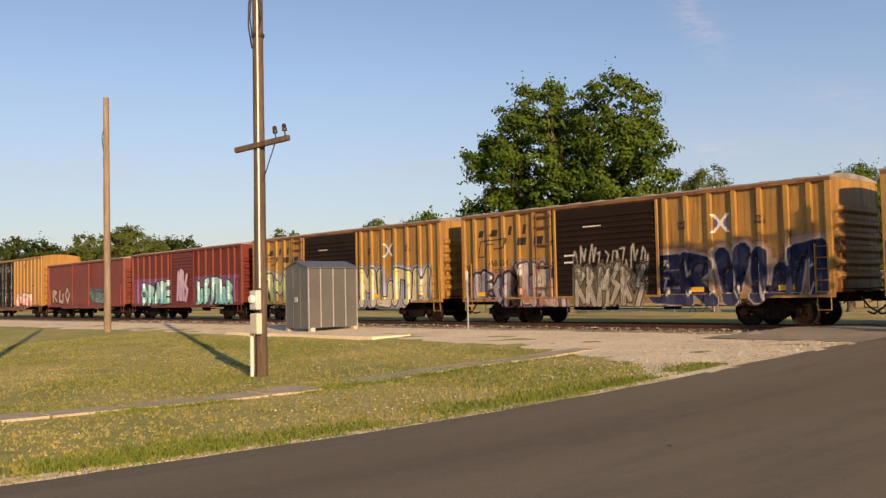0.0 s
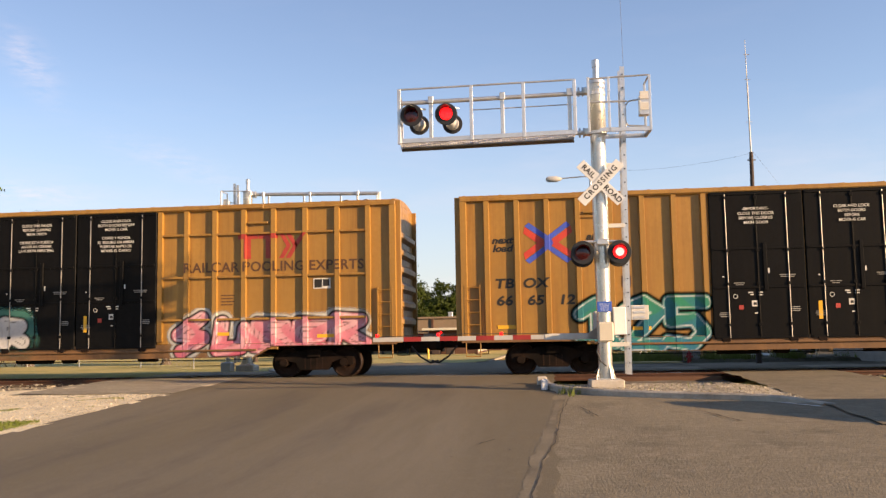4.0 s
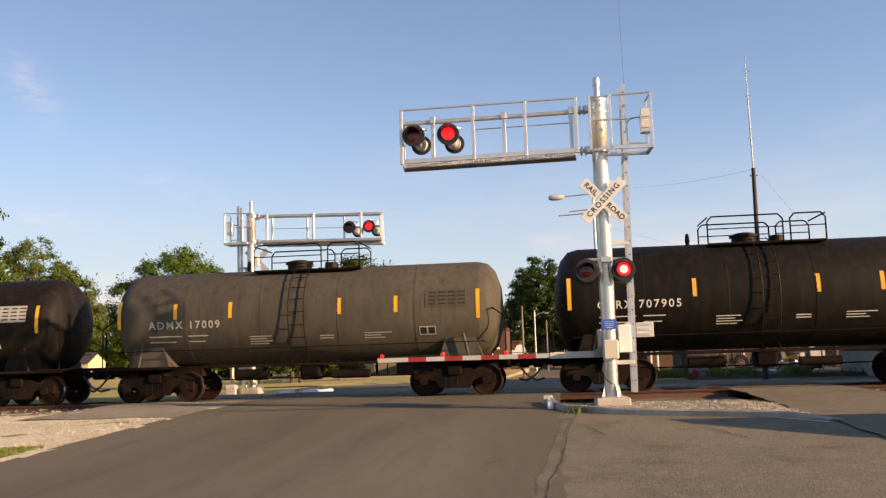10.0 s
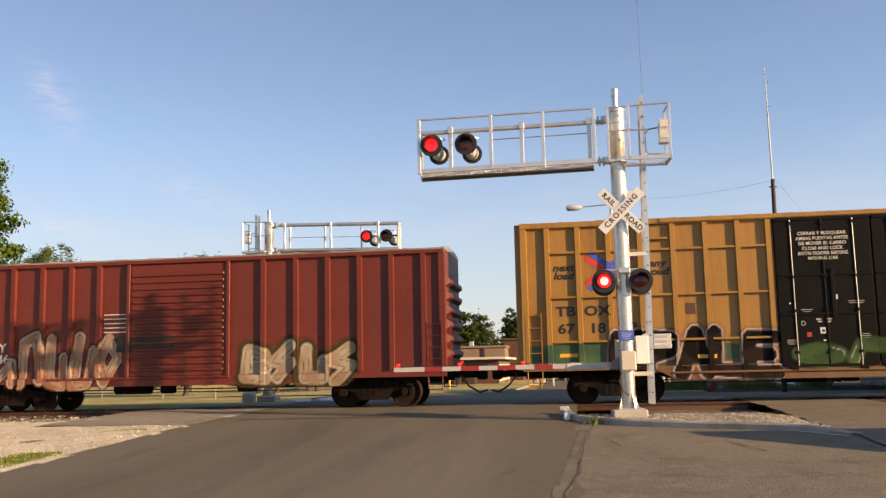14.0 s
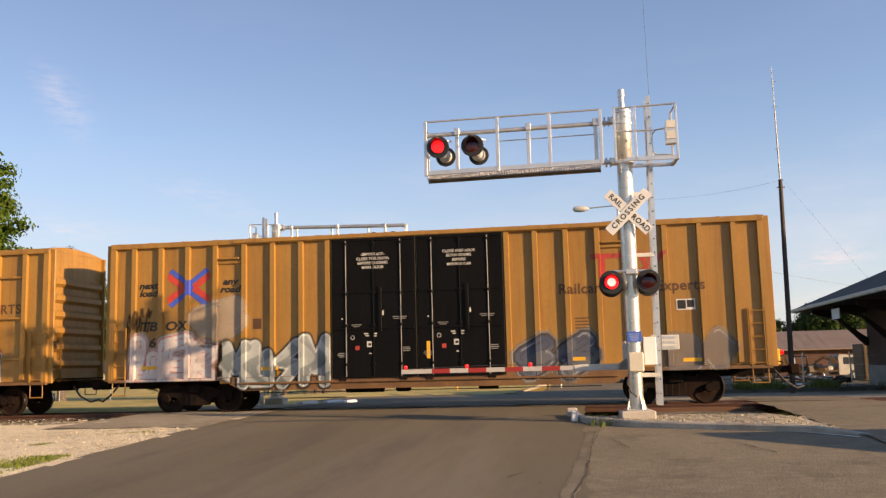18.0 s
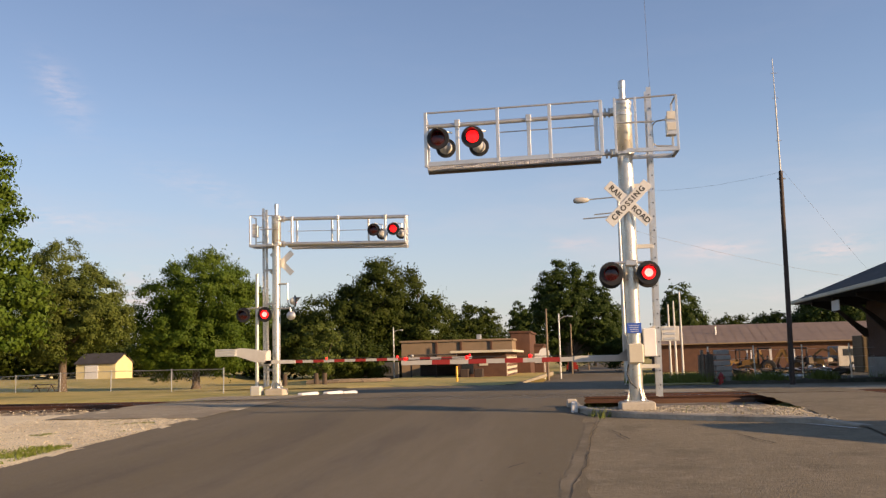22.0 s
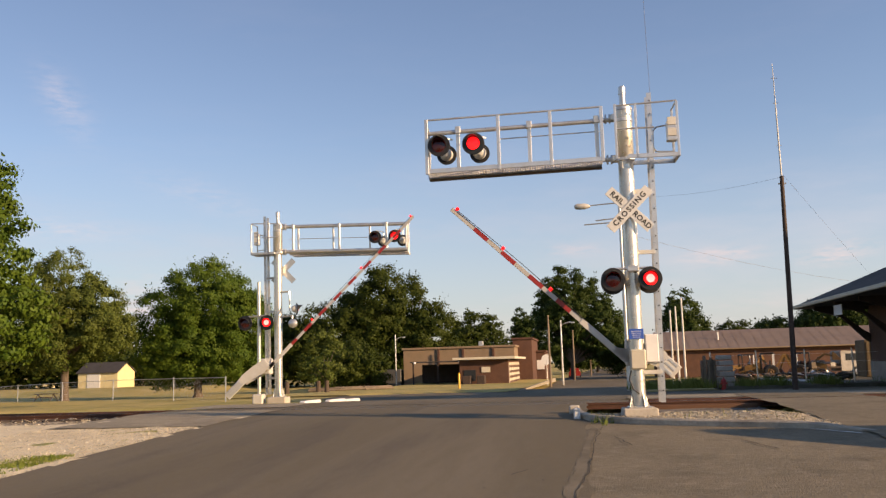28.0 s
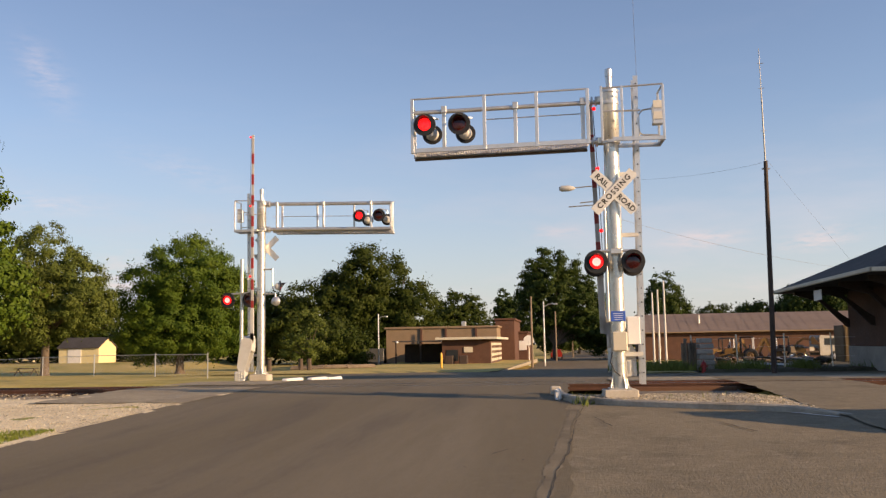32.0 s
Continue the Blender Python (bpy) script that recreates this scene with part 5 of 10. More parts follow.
def truck_meshes():
    frame_, bol = [], G()
    for s in (-1, 1):
        y0, y1 = sorted((s * .98, s * 1.12))
        g = G().prism([(-1.16, .36), (-1.16, .60), (-.72, .66), (-.45, .78), (.45, .78), (.72, .66), (1.16, .60), (1.16, .36), (.95, .36), (.85, .50), (.55, .44), (.42, .22), (-.42, .22), (-.55, .44), (-.85, .50), (-.95, .36)], "y", y0, y1)
        for x in (-.89, .89):
            g.cyl((x, s * 1.0, WR), (x, s * 1.2, WR), .13, .11, 12)
        frame_.append(g.mesh("side_frame", M_UNDER))
    bol.cbox(-.2, .2, -1.2, 1.2, .58, .84, .03)
    spr = G()
    for s in (-1, 1):
        for x in (-.26, -.09, .09, .26):
            for k in range(5):
                spr.cyl((x, s * 1.05, .26 + .065 * k), (x, s * 1.05, .30 + .065 * k), .075, n=10)
    shoe = G()
    for s in (-1, 1):
        for x in (-.36, .36):
            shoe.cbox(x - .06, x + .06, s * .75 - .05, s * .75 + .05, .28, .58, .02)
    return frame_, bol.mesh("bolster", M_UNDER), spr.mesh("springs", M_WHEEL), shoe.mesh("brake_beam", M_WHEEL)


WHEELSET, TRUCK = wheelset_mesh(), truck_meshes()


def truck(car, x):
    t = part("truck", TRUCK[1], None, car, "grimy cast steel truck", at=pose(x, 0, 0))
    for me in TRUCK[0]:
        part("side_frame", me, None, t)
    part("springs", TRUCK[2], None, t)
    part("brake_beam", TRUCK[3], None, t)
    for dx in (-.89, .89):
        part("wheelset", WHEELSET, None, t, "rusty steel wheels with bright worn treads", at=pose(dx, 0, WR))


def coupler(car, x, s):
    g = G().cbox(min(x, x + s * .75), max(x, x + s * .75), -.09, .09, .78, .98, .02)
    g.cbox(min(x + s * .7, x + s * 1.0), max(x + s * .7, x + s * 1.0), -.2, .15, .72, 1.02, .05)
    part("coupler", g, M_UNDER, car, "rusty knuckle coupler")
    part("air_hose", G().tube([(x + s * .25, -.45, .85), (x + s * .5, -.5, .55), (x + s * .8, -.42, .36), (x + s * 1.02, -.3, .42)], .03), M_WIRE, car)


def ladder(car, x, y, z0, z1, s, mat, n=5, w=.42):
    """Side ladder of rungs on the outside of a car."""
    g = G()
    for xx in (x - w / 2, x + w / 2):
        g.box(xx - .015, xx + .015, min(y, y + s * .09), max(y, y + s * .09), z0, z1)
    for i in range(n):
        z = lerp(z0 + .08, z1 - .08, i / (n - 1))
        g.cyl((x - w / 2, y + s * .08, z), (x + w / 2, y + s * .08, z), .013, n=6)
    part("ladder", g, mat, car)


def end_ladder(car, x, s, mat):
    g = G()
    for yy in (-1.35, -.95):
        g.box(min(x, x + s * .1), max(x, x + s * .1), yy - .015, yy + .015, 1.0, 2.6)
    for i in range(6):
        z = 1.1 + i * .28
        g.cyl((x + s * .09, -1.35, z), (x + s * .09, -.95, z), .013, n=6)
    part("end_ladder", g, mat, car)
    part("crossover_step", G().cbox(min(x, x + s * .3), max(x, x + s * .3), -1.2, 1.2, 1.08, 1.11, .004), M_UNDER, car)


def under(car, half, trucks, xs=(-2.4, -.9, 1.5)):
    part("centre_sill", G().cbox(-half, half, -.3, .3, .72, 1.05, .02), M_UNDER, car)
    part("cross_bearers", G().box(-3.4, -3.2, -1.35, 1.35, .8, 1.0).box(-1.2, -1.0, -1.35, 1.35, .8, 1.0).box(1.0, 1.2, -1.35, 1.35, .8, 1.0).box(3.2, 3.4, -1.35, 1.35, .8, 1.0), M_UNDER, car)
    part("air_reservoir", G().cyl((xs[0], -.75, .68), (xs[0] + 1.1, -.75, .68), .19, n=14), M_UNDER, car, smooth=40)
    part("brake_cylinder", G().cyl((xs[2], -.8, .66), (xs[2] + .55, -.8, .66), .15, n=12).cyl((xs[2] + .55, -.8, .66), (xs[2] + 1.3, -.8, .66), .03, n=6), M_UNDER, car, smooth=40)
    part("control_valve", G().cbox(xs[1], xs[1] + .4, -1.0, -.65, .5, .9, .05), M_UNDER, car)
    part("brake_rod", G().cyl((-trucks + 1.3, -.5, .62), (trucks - 1.3, -.5, .62), .018, n=6).cyl((-trucks + 1.3, -1.2, .55), (trucks - 2, -1.2, .55), .012, n=6), M_UNDER, car)


def end_wall(car, x, s, w, z0, z1, ribs, mat):
    """Corrugated end: deep horizontal ribs."""
    for i in range(ribs):
        z = lerp(z0 + .3, z1 - .75, (i + .5) / ribs)
        h = (z1 - z0 - 1.05) / ribs * .36
        g = G().prism([(-w + .06, z - h), (-w + .2, z - h)] + [(w - .2, z - h), (w - .06, z - h), (w - .06, z + h), (-w + .06, z + h)], "x", min(x, x + s * .005), max(x, x + s * .005))
        vs = [(x, -w + .06, z - h), (x + s * .13, -w + .12, z - h * .35), (x + s * .13, -w + .12, z + h * .35), (x, -w + .06, z + h)]
        vs += [(a, -b, c) for a, b, c in vs]
        g.add(vs, [(0, 1, 5, 4), (1, 2, 6, 5), (2, 3, 7, 6), (0, 3, 2, 1), (4, 5, 6, 7)])
        part("end_rib", g, mat, car)


def car_shell(car, L, w, z0, z1, mat, roofmat, chord=.1, chordmat=None):
    h = L / 2
    g = G()
    g.cbox(-h, h, -w, w, z0, z1, .02)
    part("body", g, mat, car)
    rp = [(-w - .07, z1 - .05), (w + .07, z1 - .05), (w + .07, z1 + .0), (w * .5, z1 + .10), (0, z1 + .13), (-w * .5, z1 + .10), (-w - .07, z1 + .0)]
    roof = part("roof", G().prism(rp, "x", -h - .01, h + .01), roofmat, car, "peaked roof of riveted steel panels")
    n = int(L / 1.05)
    rib = G()
    rib.prism([(-w + .15, z1 + .0), (0, z1 + .10), (w - .15, z1 + .0), (w - .15, z1 + .045), (w * .5, z1 + .125), (0, z1 + .155), (-w * .5, z1 + .125), (-w + .15, z1 + .045)], "x", -.035, .035)
    me = rib.mesh("roof_rib", roofmat)
    for i in range(n + 1):
        part("roof_rib", me, None, roof, at=pose(lerp(-h + .1, h - .1, i / n), 0, 0))
    for s in (-1, 1):
        part("top_chord", G().cbox(-h, h, min(s * (w - .01), s * (w + chord)), max(s * (w - .01), s * (w + chord)), z1 - .16, z1 - .045, .015), chordmat or mat, car)
    return roof


def posts(car, xs, w, d, z0, z1, mat, bw=POSTW):
    g = G().prism([(-bw, 0), (bw, 0), (bw * TAPER, -d), (-bw * TAPER, -d)], "z", z0, z1)
    me = g.mesh("side_post", mat)
    for s in (-1, 1):
        for x in xs:
            part("side_post", me, None, car, at=pose(x, s * w, 0, 0, 0, 0 if s < 0 else 180))


PX_T = [-8.71, -7.86, -7.02, -6.16, -5.27, -4.40, -3.54, -2.74, 2.46, 3.26, 4.12, 4.99, 5.88, 6.82, 7.76, 8.66]


def tbox(ribs):
    """60 ft yellow high-cube boxcar with black plug doors."""
    car = thing("boxcar", "yellow high boxcar with black plug doors, ribbed sides", "boxcar", "cars of the train")
    L, w, z0, z1 = 18.92, 1.50, 1.02, 5.06
    h = L / 2
    car_shell(car, L, w, z0, z1, M_YEL, M_YEL)
    posts(car, PX_T, w, .10, 1.10, 4.90, M_YEL)
    posts(car, (-h + .09, h - .09), w, .10, 1.0, 4.9, M_YEL, .10)
    if ribs:
        for z in (4.2, 2.95, 1.72):
            for s in (-1, 1):
                y0, y1 = sorted((s * w, s * (w + .085)))
                for a, b in ((-8.7, -2.74), (2.46, 8.66)):
                    part("side_rib", G().cbox(a, b, y0, y1, z - .032, z + .032, .008), M_YEL, car)
    else:
        for s in (-1, 1):
            y0, y1 = sorted((s * w, s * (w + .05)))
            part("side_rib", G().cbox(-6.16, -5.27, y0, y1, 4.34, 4.42, .012), M_YEL, car)
            part("side_rib", G().cbox(4.99, 5.88, y0, y1, 4.34, 4.42, .012), M_YEL, car)
    for s in (-1, 1):
        y0, y1 = sorted((s * (w - .02), s * (w + .085)))
        part("side_sill", G().prism([(-h, 1.02), (h, 1.02), (h, .93), (5.9, .93), (5.3, .62), (-5.3, .62), (-5.9, .93), (-h, .93)], "y", y0, y1), M_SILL, car, "deep dirty brownish side sill under the doors")
        part("door_track", G().cbox(-5.4, 5.4, min(s * (w + .05), s * (w + .14)), max(s * (w + .05), s * (w + .14)), .80, .86, .01), M_SILL, car)
        part("door_rail", G().cbox(-5.6, 5.6, min(s * w, s * (w + .13)), max(s * w, s * (w + .13)), 4.93, 5.03, .01), M_YEL, car)
        for a, b in ((-2.60, -.14), (-.10, 2.36)):
            y0, y1 = sorted((s * (w - .03), s * (w + .11)))
            door = part("plug_door", G().cbox(a, b, y0, y1, .92, 4.92, .015), M_BLACK, car, "black plug door with white notices")
            fy = s * (w + .11)
            for x in (a + .42, a + 1.22, a + 2.02):
                part("door_bar", G().cyl((x, fy + s * .02, .95), (x, fy + s * .02, 4.85), .014, n=8), M_DOORBAR if x != a + 1.22 else M_BLACK, door)
                for z in (1.3, 2.4, 3.3, 4.75):
                    part("bar_bracket", G().cbox(x - .05, x + .05, min(fy, fy + s * .04), max(fy, fy + s * .04), z - .04, z + .04, .008), M_BLACK, door)
            for z in (.95, 2.3, 3.35, 4.85):
                part("door_rib", G().cbox(a + .05, b - .05, min(fy, fy + s * .025), max(fy, fy + s * .025), z - .03, z + .03, .008), M_BLACK, door)
            part("door_stile", G().cbox(a + 1.36, a + 1.46, min(fy, fy + s * .04), max(fy, fy + s * .04), 2.2, 3.5, .01), M_BLACK, door)
            for x in (a + .3, b - .4):
                part("door_roller", G().cbox(x - .12, x + .12, min(fy - s * .05, fy + s * .03), max(fy - s * .05, fy + s * .03), .80, .95, .02), M_UNDER, door)
            if s < 0:
                white_notes(door, a, fy, ribs)
        for x in (-5.8, 5.8):
            part("jack_pad", G().cbox(x - .2, x + .2, min(s * (w - .1), s * (w + .05)), max(s * (w - .1), s * (w + .05)), .84, .95, .01), M_YEL, car)
        ladder(car, -h + .32, s * (w + .02), 1.0, 2.55, s, M_YEL)
        ladder(car, h - .32, s * (w + .02), 1.0, 2.55, s, M_YEL)
        for x in (-h + .32, h - .32):
            part("step", G().tube([(x - .2, s * (w + .04), 1.0), (x - .2, s * (w + .04), .55), (x + .2, s * (w + .04), .55), (x + .2, s * (w + .04), 1.0)], .016), M_YEL, car)
        for x in (-5.72, 5.42):
            part("handhold", G().cbox(x - .3, x + .3, min(s * w, s * (w + .10)), max(s * w, s * (w + .10)), 4.47, 4.53, .01), M_YEL, car)
    for s in (-1, 1):
        # the -x end is pale, the +x end has the yellow of the sides
        end_wall(car, s * h, s, w - .06, z0, z1, 6, M_ENDS if s < 0 else M_YEL)
        part("end_plate", G().cbox(min(s * h, s * (h + .02)), max(s * h, s * (h + .02)), -w + .08, w - .08, z0, z1 - .06, .005), M_ENDS if s < 0 else M_YEL, car, "ribbed end wall")
        for yy in (-w, w - .08):
            part("corner_post", G().cbox(min(s * h, s * (h + .15)), max(s * h, s * (h + .15)), yy, yy + .08, z0 - .05, z1 - .02, .01), M_YEL, car)
        end_ladder(car, s * h, s, M_YEL)
        coupler(car, s * h, s)
        truck(car, s * 6.95)
    under(car, h, 6.95)
    return car


M_FADEK = surf("worn_white_stencil", (0.30, 0.29, 0.26), 0.3, 6, 30, 0.6, bump=0)


def white_notes(door, a, fy, spanish):
    """White stencilled notices and small plates on a door of the near side."""
    y = fy - .004
    def lines(x, z, ws, hgt=.04, gap=.075, mat=M_INKW, name="stencil_line"):
        for k, w in enumerate(ws):
            part(name, G().box(x - w / 2, x + w / 2, y - .003, y, z - gap * k - hgt / 2, z - gap * k + hgt / 2), mat, door)
    if spanish:
        words = ("CLOSE THIS DOOR\nBEFORE CLOSING\nMAIN DOOR\n\nCIERRE ESTA PUERTA\nANTES DE CERRAR\nLA PUERTA PRINCIPAL" if a < -1 else
                 "CLOSE AND LOCK\nBOTH DOORS BEFORE\nMOVING CAR\n\nCIERRE Y PONGA\nEL SEGURO EN AMBAS\nPUERTAS ANTES DE\nMOVER EL CARRO")
    else:
        words = "-IMPORTANT-\nCLOSE THIS DOOR\nBEFORE CLOSING\nMAIN DOOR" if a < -1 else "CLOSE AND LOCK\nBOTH DOORS\nBEFORE\nMOVING CAR"
    part("stencil", text_mesh(words, .112, line=1.12, bold=.001).moved(pose(a + 1.22, y - .028, 4.24)), M_INKW, door, "white stencilled closing notice")
    for x, z, w, hgt in ((a + 1.0, 2.16, .13, .03), (a + 1.03, 2.10, .10, .03), (a + 1.26, 2.16, .12, .03), (a + 1.25, 2.09, .10, .03), (a + 1.5, 2.74, .04, .13), (a + .3, 2.6, .04, .04), (a + 1.12, 1.60, .07, .03)):
        part("stencil_mark", G().box(x - w / 2, x + w / 2, y - .003, y, z - hgt / 2, z + hgt / 2), M_INKW, door)
    part("stencil_ring", ring(G(), .05, .062, y - .003, y, 14).moved(pose(a + .6, 0, 2.06)), M_INKW, door)
    lines(a + .72, 2.42, (.3, .2), .018, .05, M_FADEK)
    lines(a + .3, 1.62, (.26, .3, .22), .02, .05, M_FADEK)
    lines(a + 1.98, 2.62, (.42, .36), .022, .05, M_FADEK)
    lines(a + 2.16, 1.75, (.2, .24, .2), .02, .05, M_FADEK)
    part("placard", G().box(a + 1.02, a + 1.16, y - .003, y, 1.78, 1.94), M_INKW, door, "white placard")
    part("placard_mark", G().box(a + 1.06, a + 1.14, y - .006, y - .003, 1.82, 1.89), M_INKB, door)
    part("red_plate", G().box(a + .68, a + .80, y - .003, y, 1.70, 1.82), M_INKR, door, "small red plate")
    if a > -1:
        part("yellow_strip", G().box(a + .24, a + .34, y - .003, y, 1.42, 1.9), M_REFY, door, "yellow reflective strip")


PX_R = [-6.9, -6.1, -5.3, -4.5, -3.7, -2.9, 2.1, 2.9, 3.75, 4.6, 5.45, 6.3, 7.0]


def rbox(L, eave, mat, doormat, px, door, label, corr=True, old=True, name="boxcar", step_walls=None):
    """50 ft boxcar with outside posts and one sliding door a side."""
    car = thing(name, label, "boxcar", "cars of the train")
    w, z0, z1, h = 1.50, 1.0, eave, L / 2
    car_shell(car, L, w, z0, z1, mat, M_ROOF if old else mat, chordmat=M_CHORD if mat is M_YELOLD else None)
    if px:
        posts(car, [x for x in px if abs(x) < h - .2], w, .10, 1.04, z1 - .15, mat)
    posts(car, (-h + .09, h - .09), w, .09, 1.0, z1 - .15, mat, .10)
    for s in (-1, 1):
        y0, y1 = sorted((s * (w - .02), s * (w + .08)))
        part("side_sill", G().prism([(-h, 1.02), (h, 1.02), (h, .86), (4.6, .86), (4.1, .74), (-4.1, .74), (-4.6, .86), (-h, .86)], "y", y0, y1), mat, car)
        a, b = door
        y0, y1 = sorted((s * (w - .02), s * (w + .06)))
        dd = part("sliding_door", G().cbox(a, b, y0, y1, 1.02, z1 - .2, .015), doormat, car, "corrugated sliding door")
        fy = s * (w + .06)
        if corr:
            z = 1.2
            while z < z1 - .4:
                part("door_rib", G().cbox(a + .08, b - .08, min(fy, fy + s * .05), max(fy, fy + s * .05), z - .045, z + .045, .02), doormat, dd)
                z += .2
        part("door_post", G().cbox(a - .1, a, min(fy, fy + s * .06), max(fy, fy + s * .06), 1.0, z1 - .16, .01), mat, car)
        part("door_post", G().cbox(b, b + .1, min(fy, fy + s * .06), max(fy, fy + s * .06), 1.0, z1 - .16, .01), mat, car)
        part("door_track", G().cbox(a - 2.6, b + .1, min(s * (w + .05), s * (w + .12)), max(s * (w + .05), s * (w + .12)), .94, 1.0, .01), mat, car)
        if mat is M_YELOLD:
            for x in (a - .95, a - .28):
                part("lock_rod", G().cyl((x, s * (w + .11), 1.0), (x, s * (w + .11), z1 - .2), .022, n=8), M_CHORD, car, "rusty upright rod beside the door")
            for z in (1.35, 2.15, 2.95, 3.6, z1 - .35):
                part("rod_bar", G().cbox(a - 1.05, a - .18, min(s * (w + .05), s * (w + .13)), max(s * (w + .05), s * (w + .13)), z - .03, z + .03, .01), M_CHORD, car)
        ladder(car, -h + .32, s * (w + .02), .95, 2.4, s, mat)
        ladder(car, h - .32, s * (w + .02), .95, 2.4, s, mat)
        for x in (-h + .32, h - .32):
            part("step", G().tube([(x - .2, s * (w + .04), .95), (x - .2, s * (w + .04), .5), (x + .2, s * (w + .04), .5), (x + .2, s * (w + .04), .95)], .016), mat, car)
    for s in (-1, 1):
        end_wall(car, s * h, s, w, z0, z1, 6, mat)
        end_ladder(car, s * h, s, M_CHORD if mat is M_YELOLD else mat)
        coupler(car, s * h, s)
        truck(car, s * (h - 2.2))
    under(car, h, h - 2.2)
    return car


def tankcar(R, zc, mat, label):
    car = thing("tank_car", label, "tank car", "cars of the train")
    h = 5.85
    prof = [(0.0, -h), (R * .45, -h + .05), (R * .78, -h + .2), (R * .95, -h + .42), (R, -h + .72), (R, h - .72), (R * .95, h - .42), (R * .78, h - .2), (R * .45, h - .05), (0.0, h)]
    tank = part("tank", G().lathe(prof, (0, 0, zc), "x", 56, False), mat, car, "long round riveted tank", smooth=35)
    for x in (-3.4, -1.15, 1.15, 3.4):
        part("weld_band", G().lathe([(R + .004, -.03), (R + .008, 0), (R + .004, .03)], (x, 0, zc), "x", 56, False), mat, tank, smooth=40)
    for s in (-1, 1):
        part("saddle", G().prism([(s * 4.0, 1.0), (s * 5.3, 1.0), (s * 5.0, 1.9), (s * 4.3, 1.9)], "y", -1.15, 1.15), mat, car)
        part("stub_sill", G().cbox(min(s * 3.3, s * 6.0), max(s * 3.3, s * 6.0), -.35, .35, .74, 1.05, .02), M_UNDER, car)
        part("end_platform", G().cbox(min(s * 5.3, s * 6.05), max(s * 5.3, s * 6.05), -1.45, 1.45, 1.04, 1.09, .01), M_UNDER, car)
        part("end_rail", G().tube([(s * 5.95, -1.42, 1.05), (s * 5.95, -1.42, 2.2), (s * 5.6, -1.4, 2.45), (s * 5.6, 1.4, 2.45), (s * 5.95, 1.42, 2.2), (s * 5.95, 1.42, 1.05)], .02), M_UNDER, car)
        part("side_sill", G().cbox(-6.0, 6.0, s * 1.36 - .05, s * 1.36 + .05, .98, 1.06, .01), M_UNDER, car)
        part("grab_rail", G().cyl((-5.4, s * (R + .06), 1.52), (5.4, s * (R + .06), 1.52), .014, n=6), M_UNDER, car)
        for e in (-1, 1):
            part("brace", G().tube([(e * 4.9, s * 1.3, 1.06), (e * 4.75, s * (R - .1), 1.75)], .05), mat, car)
        coupler(car, s * 5.95, s)
        truck(car, s * 4.45)
        lad = None
        for x in (-.28, .18):
            pts = [(x, s * (R + .12) * math.cos(a), zc + (R + .12) * math.sin(a)) for a in [radians(v) for v in range(-55, 86, 12)]]
            q = part("side_ladder" if lad is None else "ladder_rail", G().tube([(x, s * 1.42, 1.0)] + pts, .018, 5), M_TANK, lad or car)
            lad = lad or q
        for a in range(-40, 80, 14):
            y, z = s * (R + .12) * math.cos(radians(a)), zc + (R + .12) * math.sin(radians(a))
            part("rung", G().cyl((-.28, y, z), (.18, y, z), .014, n=5), M_TANK, lad)
    # safety platform with rails and the valve housing
    zt = zc + R
    part("top_platform", G().cbox(-1.5, 1.7, -.85, .85, zt - .12, zt - .06, .01), M_UNDER, car)
    part("manway", G().lathe([(.0, 0), (.36, 0), (.36, .16), (.42, .17), (.42, .24), (.2, .30), (0, .32)], (-.35, 0, zt - .02), "z", 18, False).lathe([(0, 0), (.22, 0), (.2, .2), (0, .22)], (.6, .2, zt), "z", 12, False), M_TANK, car, "valve and manway housing", smooth=40)
    for a, b, s in ((-1.5, .55, -1), (-1.5, .55, 1), (.75, 1.7, -1), (.75, 1.7, 1)):
        y = s * .85
        part("platform_rail", G().tube([(a, y, zt - .1), (a, y, zt + .55), (a + .12, y, zt + .68), (b - .12, y, zt + .68), (b, y, zt + .55), (b, y, zt - .1)], .022)
             .tube([(a, y, zt + .33), (b, y, zt + .33)], .016), M_UNDER, car)
    for x in (-1.5, 1.7):
        part("platform_rail", G().tube([(x, -.85, zt + .66), (x, .85, zt + .66)], .022), M_UNDER, car)
    part("relief_valve", G().lathe([(.05, 0), (.07, .12), (.05, .3), (.015, .34)], (-1.95, 0, zt), "z", 8), M_UNDER, car)
    part("outlet_valve", G().cbox(-.3, .3, -.3, .3, .55, 1.05, .06), M_UNDER, car)
    part("brake_gear", G().cyl((-2.2, -.5, .75), (-1.2, -.5, .75), .17, n=12).cyl((.8, -.6, .7), (1.9, -.6, .7), .13, n=12).cyl((-3.2, -.3, .62), (3.2, -.3, .62), .02, n=6), M_UNDER, car, smooth=40)
    for x in (-5.45, -3.72, -2.05, 1.2, 2.85, 5.2):
        long_ = abs(x) > 5
        g, n = G(), 6
        a0, a1 = (-12, 22) if long_ else (-2, 17)
        vs = [(x + dx, -(R + .006) * math.cos(radians(lerp(a0, a1, k / n))), zc + (R + .006) * math.sin(radians(lerp(a0, a1, k / n)))) for k in range(n + 1) for dx in (-.055, .055)]
        part("reflective_strip", g.add(vs, [(2 * k, 2 * k + 1, 2 * k + 3, 2 * k + 2) for k in range(n)]), M_REFY, car, "yellow reflective strip")
    return car


def side_profile(px, d, w=1.5, bw=POSTW):
    """How far the near side stands out at x, and the places where that changes."""
    def out(x):
        for p in px:
            if abs(x - p) <= bw:
                return w + d
        return w
    cuts = sorted([p - bw for p in px] + [p + bw for p in px])
    return out, cuts


